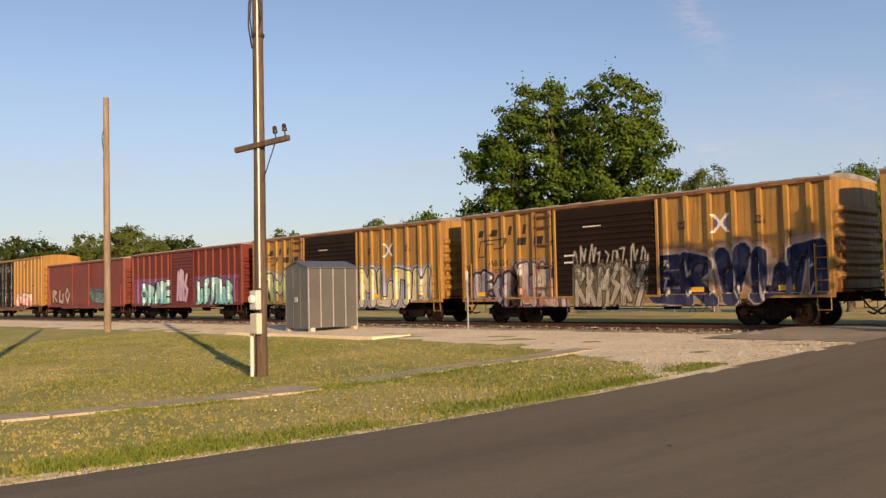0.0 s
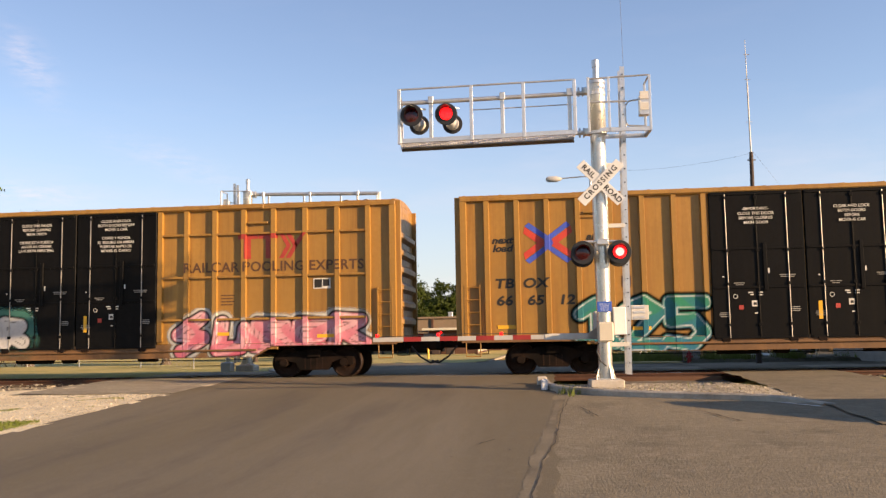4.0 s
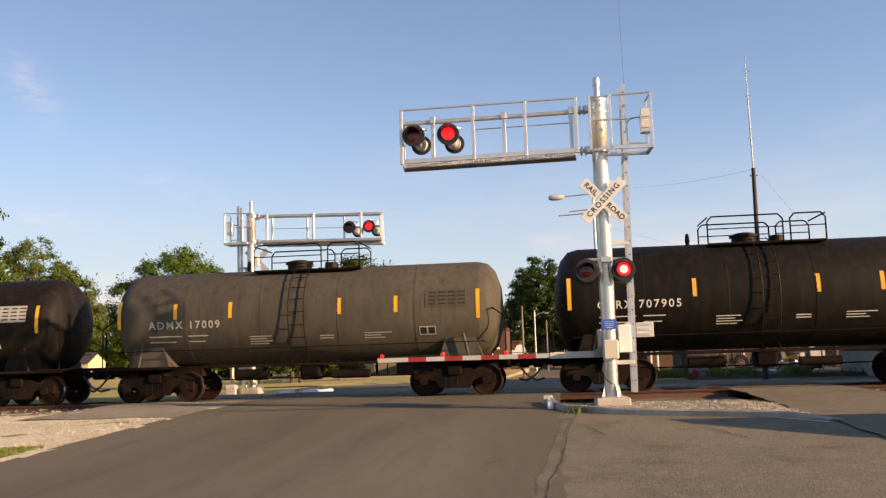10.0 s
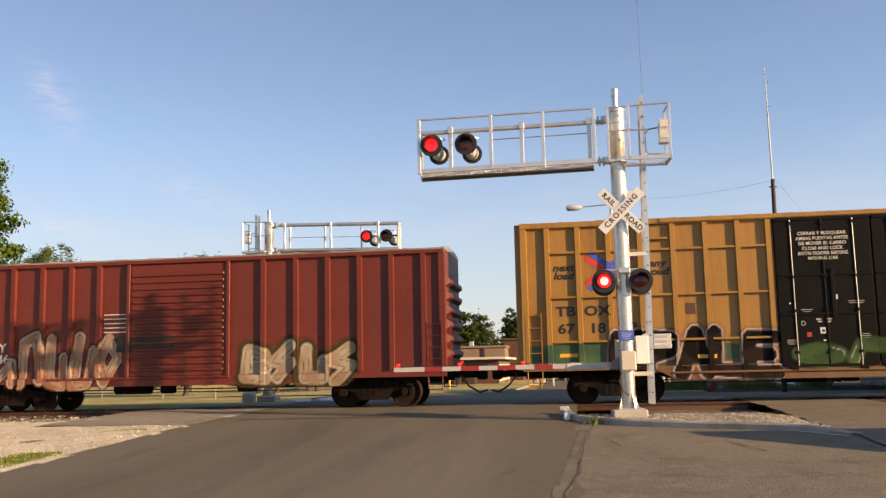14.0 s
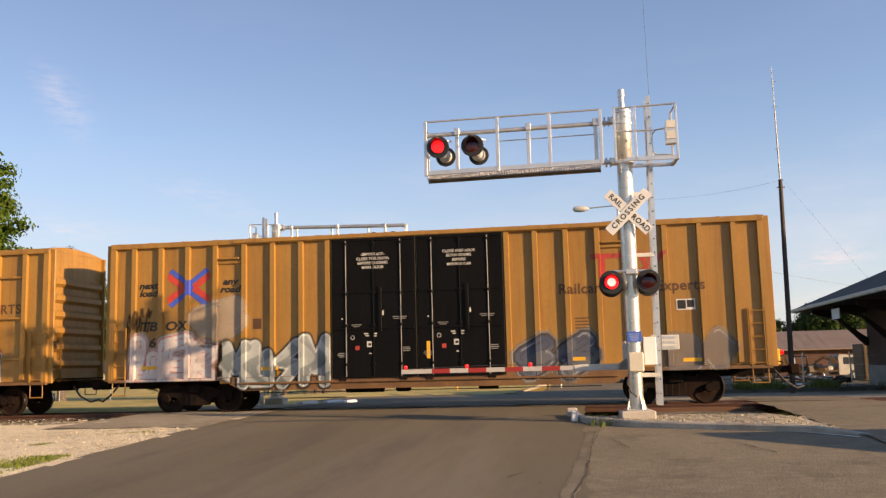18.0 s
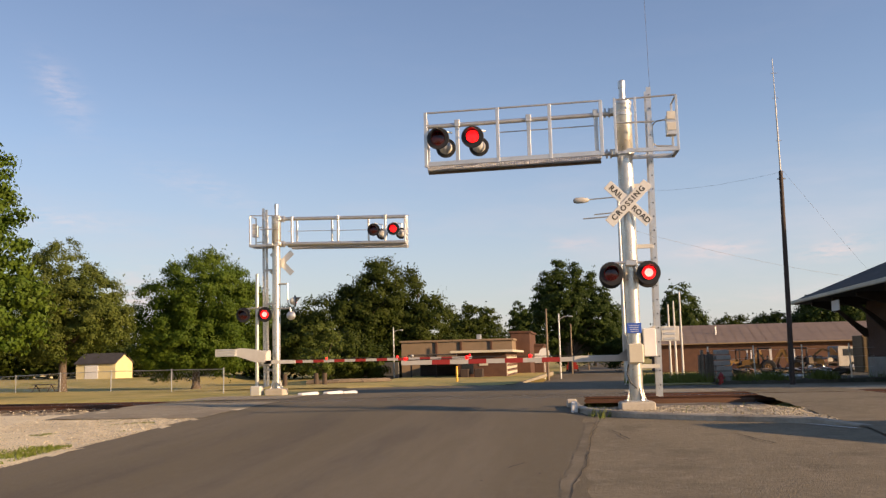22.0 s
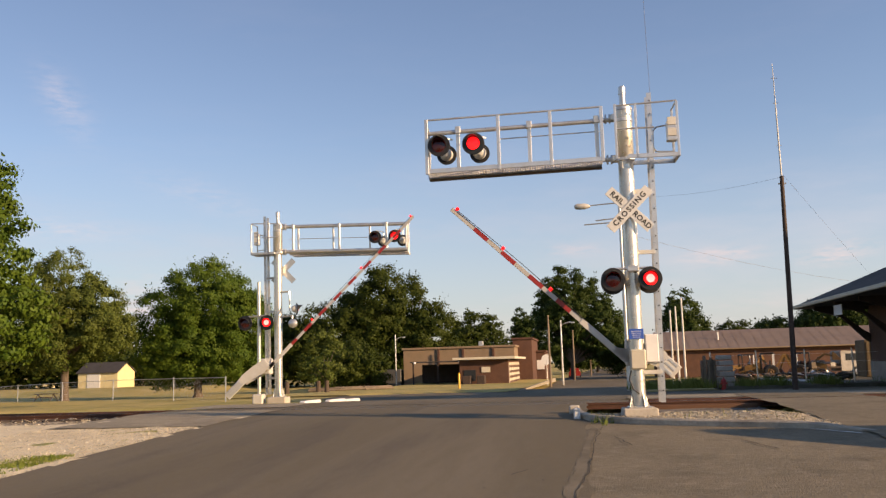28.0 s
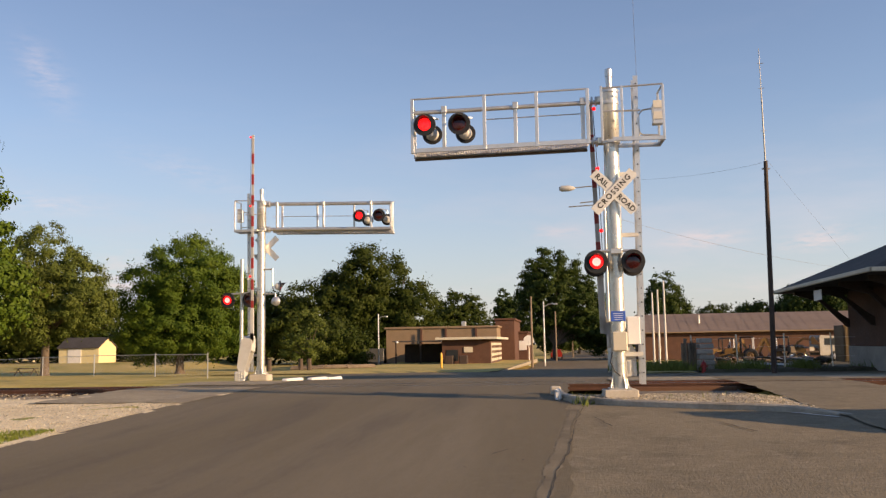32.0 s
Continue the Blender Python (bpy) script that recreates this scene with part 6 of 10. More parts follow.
def letter(car, words, x, z, size, mat, px=(), d=.10, shear=0.0, bold=.004, space=1.0, line=1.0, label="", wide=1.0):
    """Lettering laid over sheet and posts of the near side of a car."""
    g = text_mesh(words, size, shear, "CENTER", space, line, bold)
    g.v = [(v[0] * wide + x, v[1], v[2] + z) for v in g.v]
    out, cuts = side_profile(px, d)
    me = g.mesh("lettering", mat)
    if px:
        xs = [v.co.x for v in me.vertices]
        bm = bmesh.new()
        bm.from_mesh(me)
        for c in cuts:
            if min(xs) < c < max(xs):
                r = bmesh.ops.bisect_plane(bm, geom=bm.verts[:] + bm.edges[:] + bm.faces[:], plane_co=(c, 0, 0), plane_no=(1, 0, 0))
                bmesh.ops.split_edges(bm, edges=[e for e in r["geom_cut"] if isinstance(e, bmesh.types.BMEdge)])
        for f in bm.faces:
            o = out(f.calc_center_median().x) + .006
            for v in f.verts:
                v.co.y = -o
        bm.to_mesh(me)
        bm.free()
    else:
        for v in me.vertices:
            v.co.y = -(1.5 + d + .006)
    return part("lettering", me, None, car, label)


def patch(car, poly, mat, px=(), d=.10, name="painted_shape", label="", lift=.005):
    """A painted shape, an outline of (x, z), folded over sheet and posts."""
    g = G().add([(p[0], 0, p[1]) for p in poly], [tuple(range(len(poly)))])
    me = g.mesh(name, mat)
    bm = bmesh.new()
    bm.from_mesh(me)
    xs = [p[0] for p in poly]
    for p in px:
        for c in (p - POSTW, p - POSTW * TAPER, p + POSTW * TAPER, p + POSTW):
            if min(xs) < c < max(xs):
                bmesh.ops.bisect_plane(bm, geom=bm.verts[:] + bm.edges[:] + bm.faces[:], plane_co=(c, 0, 0), plane_no=(1, 0, 0))
    for v in bm.verts:
        up = max([0.0] + [min(1.0, (POSTW - abs(v.co.x - p)) / (POSTW * (1 - TAPER))) for p in px])
        v.co.y = -(1.5 + d * up + lift)
    bm.to_mesh(me)
    bm.free()
    return part(name, me, None, car, label)


CARS = []   # (thing, left end of the body along the line, length, truck centre)


def put(car, s, length):
    CARS.append((car, s, length))
    return car


A = tbox(True)
B = tbox(False)
R_YEL = rbox(15.3, 4.34, M_YELOLD, M_BROWN, PX_R, (-2.6, 1.75), "faded yellow fifty foot boxcar with a dark brown door")
R_RED = rbox(15.7, 4.50, M_RED, M_RED, [-7.25, -6.34, -5.38, -4.43, -3.5, -2.6, 2.5, 3.48, 4.43, 5.37, 6.3, 7.23], (-1.6, 1.4), "oxide red boxcar with outside posts")
R_RED2 = rbox(14.7, 4.28, M_RED, M_RED, [-6.4, -5.5, -4.6, -3.7, -2.8, -1.9, 2.2, 3.1, 4.0, 4.9, 5.8, 6.5], (-1.3, 1.6), "red boxcar with a purple painted lower half")
R_FLAT = rbox(15.1, 4.22, M_REDFLAT, M_REDFLAT, [], (-2.0, 1.2), "dull red smooth sided boxcar", corr=False)
T_BLK = tankcar(1.42, 2.47, M_TANK, "dirty black tank car with white lettering")
T_GRY = tankcar(1.42, 2.47, M_TANKGREY, "weathered grey tank car with faded lettering")
T_BIG = tankcar(1.52, 2.60, M_TANK, "clean black tank car with white lettering")

put(copy_thing(B, Matrix()), -96.3, 18.92)
put(R_FLAT, -75.9, 15.1)
put(R_RED2, -59.5, 14.7)
put(copy_thing(R_YEL, Matrix()), -43.55, 15.3)
put(copy_thing(R_YEL, Matrix()), -26.93, 15.3)
put(R_YEL, -10.25, 15.3)
put(copy_thing(A, Matrix()), 6.93, 18.92)
put(copy_thing(A, Matrix()), 27.83, 18.92)
put(copy_thing(B, Matrix()), 48.6, 18.92)
put(copy_thing(A, Matrix()), 69.46, 18.92)
put(T_BLK, 89.75, 11.7)
put(copy_thing(T_BLK, Matrix()), 103.15, 11.7)
put(T_GRY, 116.42, 11.7)
put(T_BIG, 129.63, 11.7)
put(copy_thing(A, Matrix()), 143.2, 18.92)
put(R_RED, 163.96, 15.7)
put(copy_thing(A, Matrix()), 181.81, 18.92)
put(A, 202.91, 18.92)
put(B, 223.84, 18.92)

# ---- lettering and sprayed paint on the cars ----


def paintmat():
    """Spray paint whose colour and cover come from the mesh."""
    m = bpy.data.materials.new("spray_paint")
    m.use_nodes = True
    n, l = m.node_tree.nodes, m.node_tree.links
    at = n.new("ShaderNodeAttribute")
    at.attribute_name = "paint"
    b = n["Principled BSDF"]
    b.inputs["Roughness"].default_value = 0.75
    b.inputs["Specular IOR Level"].default_value = 0.05
    l.new(at.outputs["Color"], b.inputs["Base Color"])
    tr, mx = n.new("ShaderNodeBsdfTransparent"), n.new("ShaderNodeMixShader")
    l.new(at.outputs["Alpha"], mx.inputs[0])
    l.new(tr.outputs[0], mx.inputs[1])
    l.new(b.outputs[0], mx.inputs[2])
    l.new(mx.outputs[0], n["Material Output"].inputs[0])
    return m


M_SPRAY = paintmat()
STROKES = {
    "A": ["0,0 .5,1 1,0", ".22,.38 .78,.38"], "L": ["0,1 0,.05 1,0"], "M": ["0,0 .08,1 .5,.4 .92,1 1,0"], "P": ["0,0 0,1 .85,.9 .85,.55 .05,.45"],
    "D": ["0,0 0,1 .7,.9 1,.5 .7,.08 0,0"], "E": ["1,1 .05,1 0,0 1,.02", "0,.52 .75,.52"], "I": [".5,0 .5,1"], "S": ["1,.85 .5,1 .1,.8 .2,.55 .85,.45 .9,.15 .5,0 0,.12"],
    "1": [".1,.75 .55,1 .55,0", ".1,0 1,0"], "2": ["0,.8 .5,1 .95,.75 .1,.05 1,.02"], "5": ["1,1 .1,1 .08,.55 .7,.6 .95,.3 .6,0 0,.08"],
}


def slabs(r):
    """Strokes of one heavy block form that is no letter, in a unit cell."""
    def u(a, b):
        return r.uniform(a, b)
    k = r.randrange(8)
    return [[[(u(-.05, .08), 0), (u(0, .12), u(.9, 1.05)), (u(.85, 1), u(.85, 1.05)), (u(.9, 1.1), u(-.05, .1))]],
            [[(u(.85, 1.05), u(.85, 1)), (u(.05, .2), u(.85, 1)), (u(-.05, .1), u(.05, .2)), (u(.9, 1.1), u(0, .1))], [(u(.35, .5), u(.4, .55)), (u(.85, 1), u(.4, .6))]],
            [[(u(-.05, .1), u(.9, 1.1)), (u(.35, .5), u(-.05, .1)), (u(.9, 1.1), u(.85, 1.1))]],
            [[(u(.1, .25), u(.9, 1.1)), (u(.1, .2), u(0, .1)), (u(.85, 1), u(0, .1)), (u(.85, 1.05), u(.5, .75))]],
            [[(u(0, .1), 0), (u(0, .1), u(.9, 1)), (u(.8, 1), u(.7, .85)), (u(.1, .2), u(.45, .55)), (u(.9, 1.1), u(-.05, .1))]],
            [[(u(.4, .6), u(.9, 1.05)), (u(-.05, .1), u(.4, .6)), (u(.4, .6), u(-.05, .1)), (u(.9, 1.05), u(.4, .6)), (u(.45, .6), u(.9, 1.0))]],
            [[(u(.7, .9), u(.95, 1.1)), (u(0, .2), u(.5, .65)), (u(.8, 1), u(.4, .5)), (u(.1, .3), u(-.1, .05))]],
            [[(u(-.05, .05), 0), (u(.0, .1), 1.0), (u(.5, .55), u(.3, .5)), (u(.95, 1.05), 1.0), (u(.95, 1.1), 0)]]][k]


def flourish(r):
    """Strokes of one form that is no letter: loops, hooks, bolts and wings in a unit cell."""
    def u(a, b):
        return r.uniform(a, b)
    k = r.randrange(5)
    if k == 0:      # loop with a tail
        n, cx, cz, ax, az = 9, u(.35, .6), u(.45, .6), u(.3, .45), u(.3, .45)
        p = [[(cx + ax * math.cos(t * 6.28 / n + 1), cz + az * math.sin(t * 6.28 / n + 1)) for t in range(n + 1)]]
        p.append([(cx + ax * .7, cz - az * .6), (u(.9, 1.25), u(-.1, .1)), (u(1.0, 1.3), u(.15, .3))])
    elif k == 1:    # bolt
        p = [[(u(0, .2), u(.85, 1.05)), (u(.55, .8), u(.8, 1)), (u(.15, .35), u(.45, .6)), (u(.7, .95), u(.4, .6)), (u(.2, .5), u(-.1, .05))], [(u(.6, .8), u(.0, .2)), (u(.95, 1.2), u(.25, .4)), (u(.8, 1.1), u(.6, .9))]]
    elif k == 2:    # wings
        p = [[(u(-.1, .1), u(.0, .3)), (u(.1, .3), u(.7, .9)), (u(.35, .6), u(.95, 1.1)), (u(.6, .8), u(.5, .7)), (u(1, 1.25), u(.75, 1.05))], [(u(.3, .5), u(.1, .3)), (u(.6, .8), u(-.05, .1)), (u(.9, 1.1), u(.3, .5))]]
    elif k == 3:    # double hook
        p = [[(u(.1, .3), u(0, .1)), (u(-.1, .1), u(.4, .6)), (u(.2, .4), u(.9, 1.05)), (u(.6, .8), u(.75, .95)), (u(.5, .7), u(.5, .6))], [(u(.4, .6), u(.45, .3)), (u(.6, .8), u(-.05, .1)), (u(.95, 1.15), u(.1, .3)), (u(.9, 1.1), u(.6, .9))]]
    else:           # blob and spur
        p = [[(u(.1, .3), u(.2, .4)), (u(.3, .5), u(.55, .75)), (u(.65, .85), u(.2, .45)), (u(.2, .4), u(.05, .2))], [(u(.4, .6), u(.7, .8)), (u(.6, .9), u(.95, 1.1)), (u(.9, 1.2), u(.6, .8))]]
    return p


def sill_foot(x):
    """Lower edge of the painted side at x."""
    return .64 + .30 * step((abs(x) - 5.2) / .7)


def sprayed(car, word, x0, x1, z0, z1, fill, fill2, edge, cloud=None, px=(), d=.10, seed=1, cell=.038, fat=.16, edge_w=.06, cloud_w=.22, label="sprayed graffiti lettering", door=None, fade=1.0, inner=None, square=False, halo=None, tight=.82):
    """Graffiti over sheet, posts and sill: thick strokes with an outline, a second outline and a cloud of colour behind. square: strokes with hard corners."""
    r = random.Random(seed)
    segs = []
    n = word if isinstance(word, int) else len(word)
    lw = (x1 - x0) / n
    H = z1 - z0
    for i in range(n):
        if isinstance(word, int):
            forms = slabs(r) if fat > .06 else flourish(r)
        else:
            forms = [[tuple(float(q) for q in p.split(",")) for p in st.split()] for st in STROKES[word[i]]]
        thick = min(fat, lw * .24, H * .24)
        sx, sh, tilt = max(.04, lw * tight - thick), r.uniform(-.12, .2), r.uniform(-.06, .06)
        ox, oz, hh = x0 + lw * i + thick * .9, z0 + thick * .9 + r.uniform(-.04, .04) * H, (H - thick * 2) * r.uniform(.9, 1.05)
        for ps in forms:
            ps = [(ox + sx * a + sh * hh * b * .5, oz + hh * b + tilt * a) for a, b in ps]
            segs += list(zip(ps, ps[1:]))
    fat = min(fat, lw * .24, H * .24)
    pad = max(cloud_w if cloud else 0, edge_w) + (halo[1] if halo else 0) + .12
    bw = POSTW
    xs = list(np.arange(x0 - pad, x1 + pad, cell))
    for p in px:            # columns where sheet and post meet
        for q in (p - bw, p - bw * TAPER, p + bw * TAPER, p + bw):
            if x0 - pad < q < x1 + pad:
                xs.append(q)
    xs = np.array(sorted(xs))
    zs = np.arange(max(.62, z0 - pad), z1 + pad, cell)
    X, Z = np.meshgrid(xs, zs, indexing="ij")
    D = np.full(X.shape, 9.0)
    for (ax, az), (bx, bz) in segs:
        vx, vz = bx - ax, bz - az
        t = np.clip(((X - ax) * vx + (Z - az) * vz) / (vx * vx + vz * vz + 1e-9), 0, 1)
        ex, ez = np.abs(X - ax - t * vx), np.abs(Z - az - t * vz)
        D = np.minimum(D, np.maximum(np.maximum(ex, ez) * .98, (ex + ez) * .72) if square else np.hypot(ex, ez))
    rs = np.random.RandomState(seed)
    wv = np.zeros_like(X)
    for k in range(4):
        fx, fz, ph = rs.uniform(1, 7), rs.uniform(1, 7), rs.uniform(0, 6)
        wv += np.sin(X * fx + Z * fz + ph) / 4
    D = D + .025 * wv
    soft = cell * .9
    inside = np.clip((fat - D) / soft + .5, 0, 1)
    rim = np.clip((fat + edge_w - D) / soft + .5, 0, 1)
    t = np.clip((Z - z0) / H + .35 * wv, 0, 1)[..., None]
    w2 = np.sin(X * rs.uniform(5, 9) + 2.5 * np.sin(Z * rs.uniform(3, 6) + X) + rs.uniform(0, 6))
    t = np.clip(.55 * t + .45 * np.clip(w2 * 4 + .5, 0, 1)[..., None], 0, 1)
    f = np.array(fill) * t + np.array(fill2) * (1 - t)
    f = f * (1 + .12 * wv[..., None])
    if fat > .06 and sum(fill) > .12:       # inner lines and a pale shine along one side
        line = np.clip(1 - np.abs(D - fat * (.8 if inner else .42 + .25 * wv)) / .022, 0, 1) * (w2 > (-2 if inner else -.1))
        f = f * (1 - .8 * line[..., None]) + np.array(inner or edge) * .8 * line[..., None]
        shine = np.clip(1 - np.abs(D - fat * .74) / .02, 0, 1) * (np.sin(X * 3.1 + Z * 4.7 + seed) > .45)
        f = f + (np.array((.7, .7, .68)) - f) * .7 * shine[..., None]
    col = f * inside[..., None] + np.array(edge) * (1 - inside[..., None])
    alpha = rim
    if halo:
        out_ = np.clip((fat + edge_w + halo[1] - D) / soft + .5, 0, 1)
        col = col * rim[..., None] + np.array(halo[0]) * (1 - rim[..., None])
        alpha = rim = np.maximum(rim, out_)
    if cloud:
        cl = np.clip((fat + edge_w + cloud_w * (1 + .6 * wv) - D) / (soft * (2 + 14 * cloud_w)) + .5, 0, 1)
        if cloud_w > .12:       # sprayed upwards, thin below
            cl = cl * np.clip((Z - z0) / H * 2.2, .15, 1)
        cc = np.array(cloud) * (1 + .15 * wv[..., None])
        col = col * rim[..., None] + cc * (1 - rim[..., None])
        alpha = np.maximum(rim, cl)
    # thin shine lines and wear
    alpha = alpha * np.clip(1.0 - .25 * np.clip(rs.rand(*X.shape) - .6, 0, 1), 0, 1) * fade
    ny = len(zs)
    out = np.full(len(xs), 1.5)
    for p in px:
        q = np.abs(xs - p)
        out = np.maximum(out, 1.5 + d * np.clip((bw - q) / (bw * (1 - TAPER)), 0, 1))
    if door:
        out[(xs > door[0]) & (xs < door[1])] = 1.5 + door[2]
    Y = np.repeat(out[:, None], ny, 1)
    Y = np.where(Z < 1.03, np.maximum(Y, 1.59), Y) + .009
    foot = np.array([sill_foot(float(q)) for q in xs])[:, None]
    alpha = np.where(Z < foot, 0, alpha)
    v = np.stack([X, -Y, Z], -1).reshape(-1, 3).tolist()
    keep = alpha > .02
    touch = keep[:-1, :-1] | keep[1:, :-1] | keep[:-1, 1:] | keep[1:, 1:]
    ii, jj = np.nonzero(touch)
    a = ii * ny + jj
    fs = np.stack([a, a + ny, a + ny + 1, a + 1], 1).tolist()
    me = bpy.data.meshes.new("graffiti")
    me.from_pydata(v, [], fs)
    ca = me.color_attributes.new("paint", "FLOAT_COLOR", "POINT")
    ca.data.foreach_set("color", np.concatenate([np.clip(col, 0, 1), alpha[..., None]], -1).astype(np.float32).ravel())
    me.materials.append(M_SPRAY)
    me.update()
    return part("graffiti", me, None, car, label)


M_EMBR = surf("red_emblem_paint", (0.56, 0.055, 0.035), 0.12, 3, 20, 0.5, bump=0)
M_EMBB = surf("blue_emblem_paint", (0.055, 0.10, 0.50), 0.12, 3, 20, 0.5, bump=0)


def cross_mark(car, x, z, px, s=1.0):
    """The crossed double chevron in red and blue."""
    for sx in (-1, 1):
        for sz in (-1, 1):
            def pt(a, b):
                return (x + sx * a * s, z + sz * b * s)
            patch(car, [pt(.0, .03), pt(.0, .19), pt(.52, .58), pt(.64, .48)], M_EMBB, px, lift=.006, name="emblem_stripe")
            patch(car, [pt(.05, .0), pt(.05, .04), pt(.64, .46), pt(.68, .28), pt(.30, .0)], M_EMBR, px, lift=.007, name="emblem_stripe")
    patch(car, [(x - .10 * s, z - .20 * s), (x + .06 * s, z - .17 * s), (x + .15 * s, z), (x + .06 * s, z + .17 * s), (x - .10 * s, z + .20 * s)], M_EMBB, px, lift=.010, name="emblem_centre")


def owner_mark(car, x, z, px, mat=M_INKR, s=1.0):
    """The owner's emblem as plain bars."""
    for a, b, c, e in ((-.95, -.35, .22, .36), (-.74, -.56, -.36, .22), (-.33, .25, .22, .36), (-.12, .06, -.36, .22)):
        patch(car, [(x + a * s, z + c * s), (x + b * s, z + c * s), (x + b * s, z + e * s), (x + a * s, z + e * s)], mat, px, lift=.006, name="emblem_bar")
    for k in (0, 1):
        o = .28 + .2 * k
        patch(car, [(x + o * s, z + .36 * s), (x + (o + .14) * s, z + .36 * s), (x + (o + .36) * s, z), (x + (o + .22) * s, z)], mat, px, lift=.006, name="emblem_bar")
        patch(car, [(x + (o + .22) * s, z), (x + (o + .36) * s, z), (x + (o + .14) * s, z - .36 * s), (x + o * s, z - .36 * s)], mat, px, lift=.006, name="emblem_bar")
    patch(car, [(x + .72 * s, z + .05 * s), (x + .95 * s, z + .36 * s), (x + 1.12 * s, z + .36 * s), (x + .8 * s, z - .05 * s)], mat, px, lift=.006, name="emblem_bar")


def tbox_marks(car, marks, num, mx=-7.0, nx=-7.75, nz=2.55, slogan="RAILCAR POOLING EXPERTS", emblem=M_INKR, slant=.15):
    px = PX_T
    letter(car, "next\nload", mx - 1.28, 3.66, .27, M_INKB, px, shear=.25, line=.85, bold=.011, wide=1.2)
    letter(car, "any\nroad", mx + 1.28, 3.70, .27, M_INKB, px, shear=.25, line=.85, bold=.011, wide=1.2)
    cross_mark(car, mx, 3.68, px)
    for k, w in enumerate(marks.split()):
        letter(car, w, nx - .50 + .86 * k, nz, .37, M_INKB, px, bold=.012, wide=1.25, shear=slant)
    for k, w in enumerate(num.split()):
        letter(car, w, nx - .50 + .86 * k, nz - .48, .37, M_INKB, px, bold=.012, wide=1.25, shear=slant)
    if slogan:
        letter(car, slogan, 5.85, 3.22, .40, M_INKBR, px, bold=.008, space=1.05)
        owner_mark(car, 5.75, 3.82, px, emblem)
    for x, z in ((-8.2, 1.35), (-4.5, 1.25), (7.4, 1.2), (4.3, 1.3)):
        part("reflective_strip", G().box(x - .25, x + .25, -1.512, -1.504, z - .05, z + .05), M_REFY, car, "yellow reflective strip")
    pl = part("data_plate", G().box(7.05, 7.55, -1.51, -1.504, 2.55, 2.85), M_INKW, car, "black and white data plate")
    part("plate_field", G().box(7.08, 7.30, -1.514, -1.51, 2.58, 2.82), M_INKB, pl)
    part("plate_field", G().box(7.33, 7.52, -1.514, -1.51, 2.62, 2.82), M_INKB, pl)
    bars = part("stencil_block", G().box(-5.0, -4.75, -1.51, -1.504, 2.4, 2.7), M_INKBR, car)
    for k in range(4):
        part("stencil_line", G().box(4.3, 4.7 - .05 * (k % 2), -1.51, -1.504, 2.4 - .09 * k, 2.43 - .09 * k), M_INKBR, bars)


(C0, C1, C2, C3, C4, C5, C6, C7, C8, C9, C10, C11, C12, C13, C14, C15, C16, C17, C18) = [c[0] for c in CARS]
tbox_marks(C6, "TB OX", "64 09 11")
tbox_marks(C7, "TB OX", "66 39 23")
tbox_marks(C8, "TB OX", "66 65 12", slogan="")
tbox_marks(C9, "TB OX", "64 11 87")
tbox_marks(C14, "TB OX", "64 37 93", mx=-5.35, nx=-8.2, nz=3.6)
tbox_marks(C16, "TB OX", "67 18 82", slant=0.0)
tbox_marks(C17, "TB OX", "63 21", nz=2.55)
tbox_marks(C18, "TB OX", "66 02", slogan="Railcar Pooling Experts")
tbox_marks(C0, "TB OX", "66", slogan="")
letter(C8, "Railcar Pooling\nExperts", 7.25, 3.25, .30, M_INKBR, PX_T, line=.9, shear=.15)
patch(C8, [(6.15, 3.58), (8.2, 3.58), (8.2, 4.14), (6.15, 4.14)], M_INKB, PX_T, name="emblem_field", label="black field of the owner's emblem")
owner_mark(C8, 7.1, 3.86, PX_T, M_INKW, .70)

WHT, BLK, TEAL, PINK = (.62, .60, .55), (.006, .006, .006), (.05, .40, .42), (.62, .16, .24)
GRN, NAVY, DKGRN = (.14, .32, .03), (.011, .015, .045), (.03, .08, .035)
DOORL, DOORR = (-2.6, 2.36, .115), (-2.6, 1.75, .118)
PX_2 = [-6.4, -5.5, -4.6, -3.7, -2.8, -1.9, 2.2, 3.1, 4.0, 4.9, 5.8, 6.5]
PX_B = [-7.25, -6.34, -5.38, -4.43, -3.5, -2.6, 2.5, 3.48, 4.43, 5.37, 6.3, 7.23]
sprayed(C0, 2, -7.5, -4.0, .95, 1.9, WHT, PINK, BLK, None, PX_T, seed=3)
sprayed(C0, 3, 3.0, 7.0, .95, 2.1, WHT, PINK, BLK, None, PX_T, seed=4)
sprayed(C1, 3, -6.6, -2.6, 1.15, 2.4, (.5, .35, .3), (.6, .5, .45), BLK, None, (), seed=5, fat=.12, fade=.8)
sprayed(C1, 3, -2.3, 4.6, 1.1, 2.0, (.10, .22, .24), (.2, .3, .3), (.05, .07, .08), (.08, .17, .2), (), seed=6, fade=.8)
patch(C2, [(-7.2, 1.02), (7.2, 1.02), (7.2, 2.55), (-7.2, 2.62)], M_PURPLE, PX_2, name="painted_band", label="purple overpainted band", lift=.004)
sprayed(C2, 4, -5.9, -1.5, .9, 2.45, (.42, .62, .60), (.10, .36, .40), BLK, None, PX_2, seed=7, fat=.18, square=True, label="turquoise and white graffiti")
sprayed(C2, 5, 1.9, 6.4, .9, 2.5, (.42, .62, .60), (.10, .36, .40), BLK, None, PX_2, seed=8, fat=.18, square=True, label="turquoise and white graffiti")
sprayed(C2, 3, -.5, 1.1, 1.1, 3.0, (.55, .5, .5), (.5, .3, .45), (.2, .08, .2), None, (), d=.06, seed=9, fat=.12, door=(-1.3, 1.6, .118))
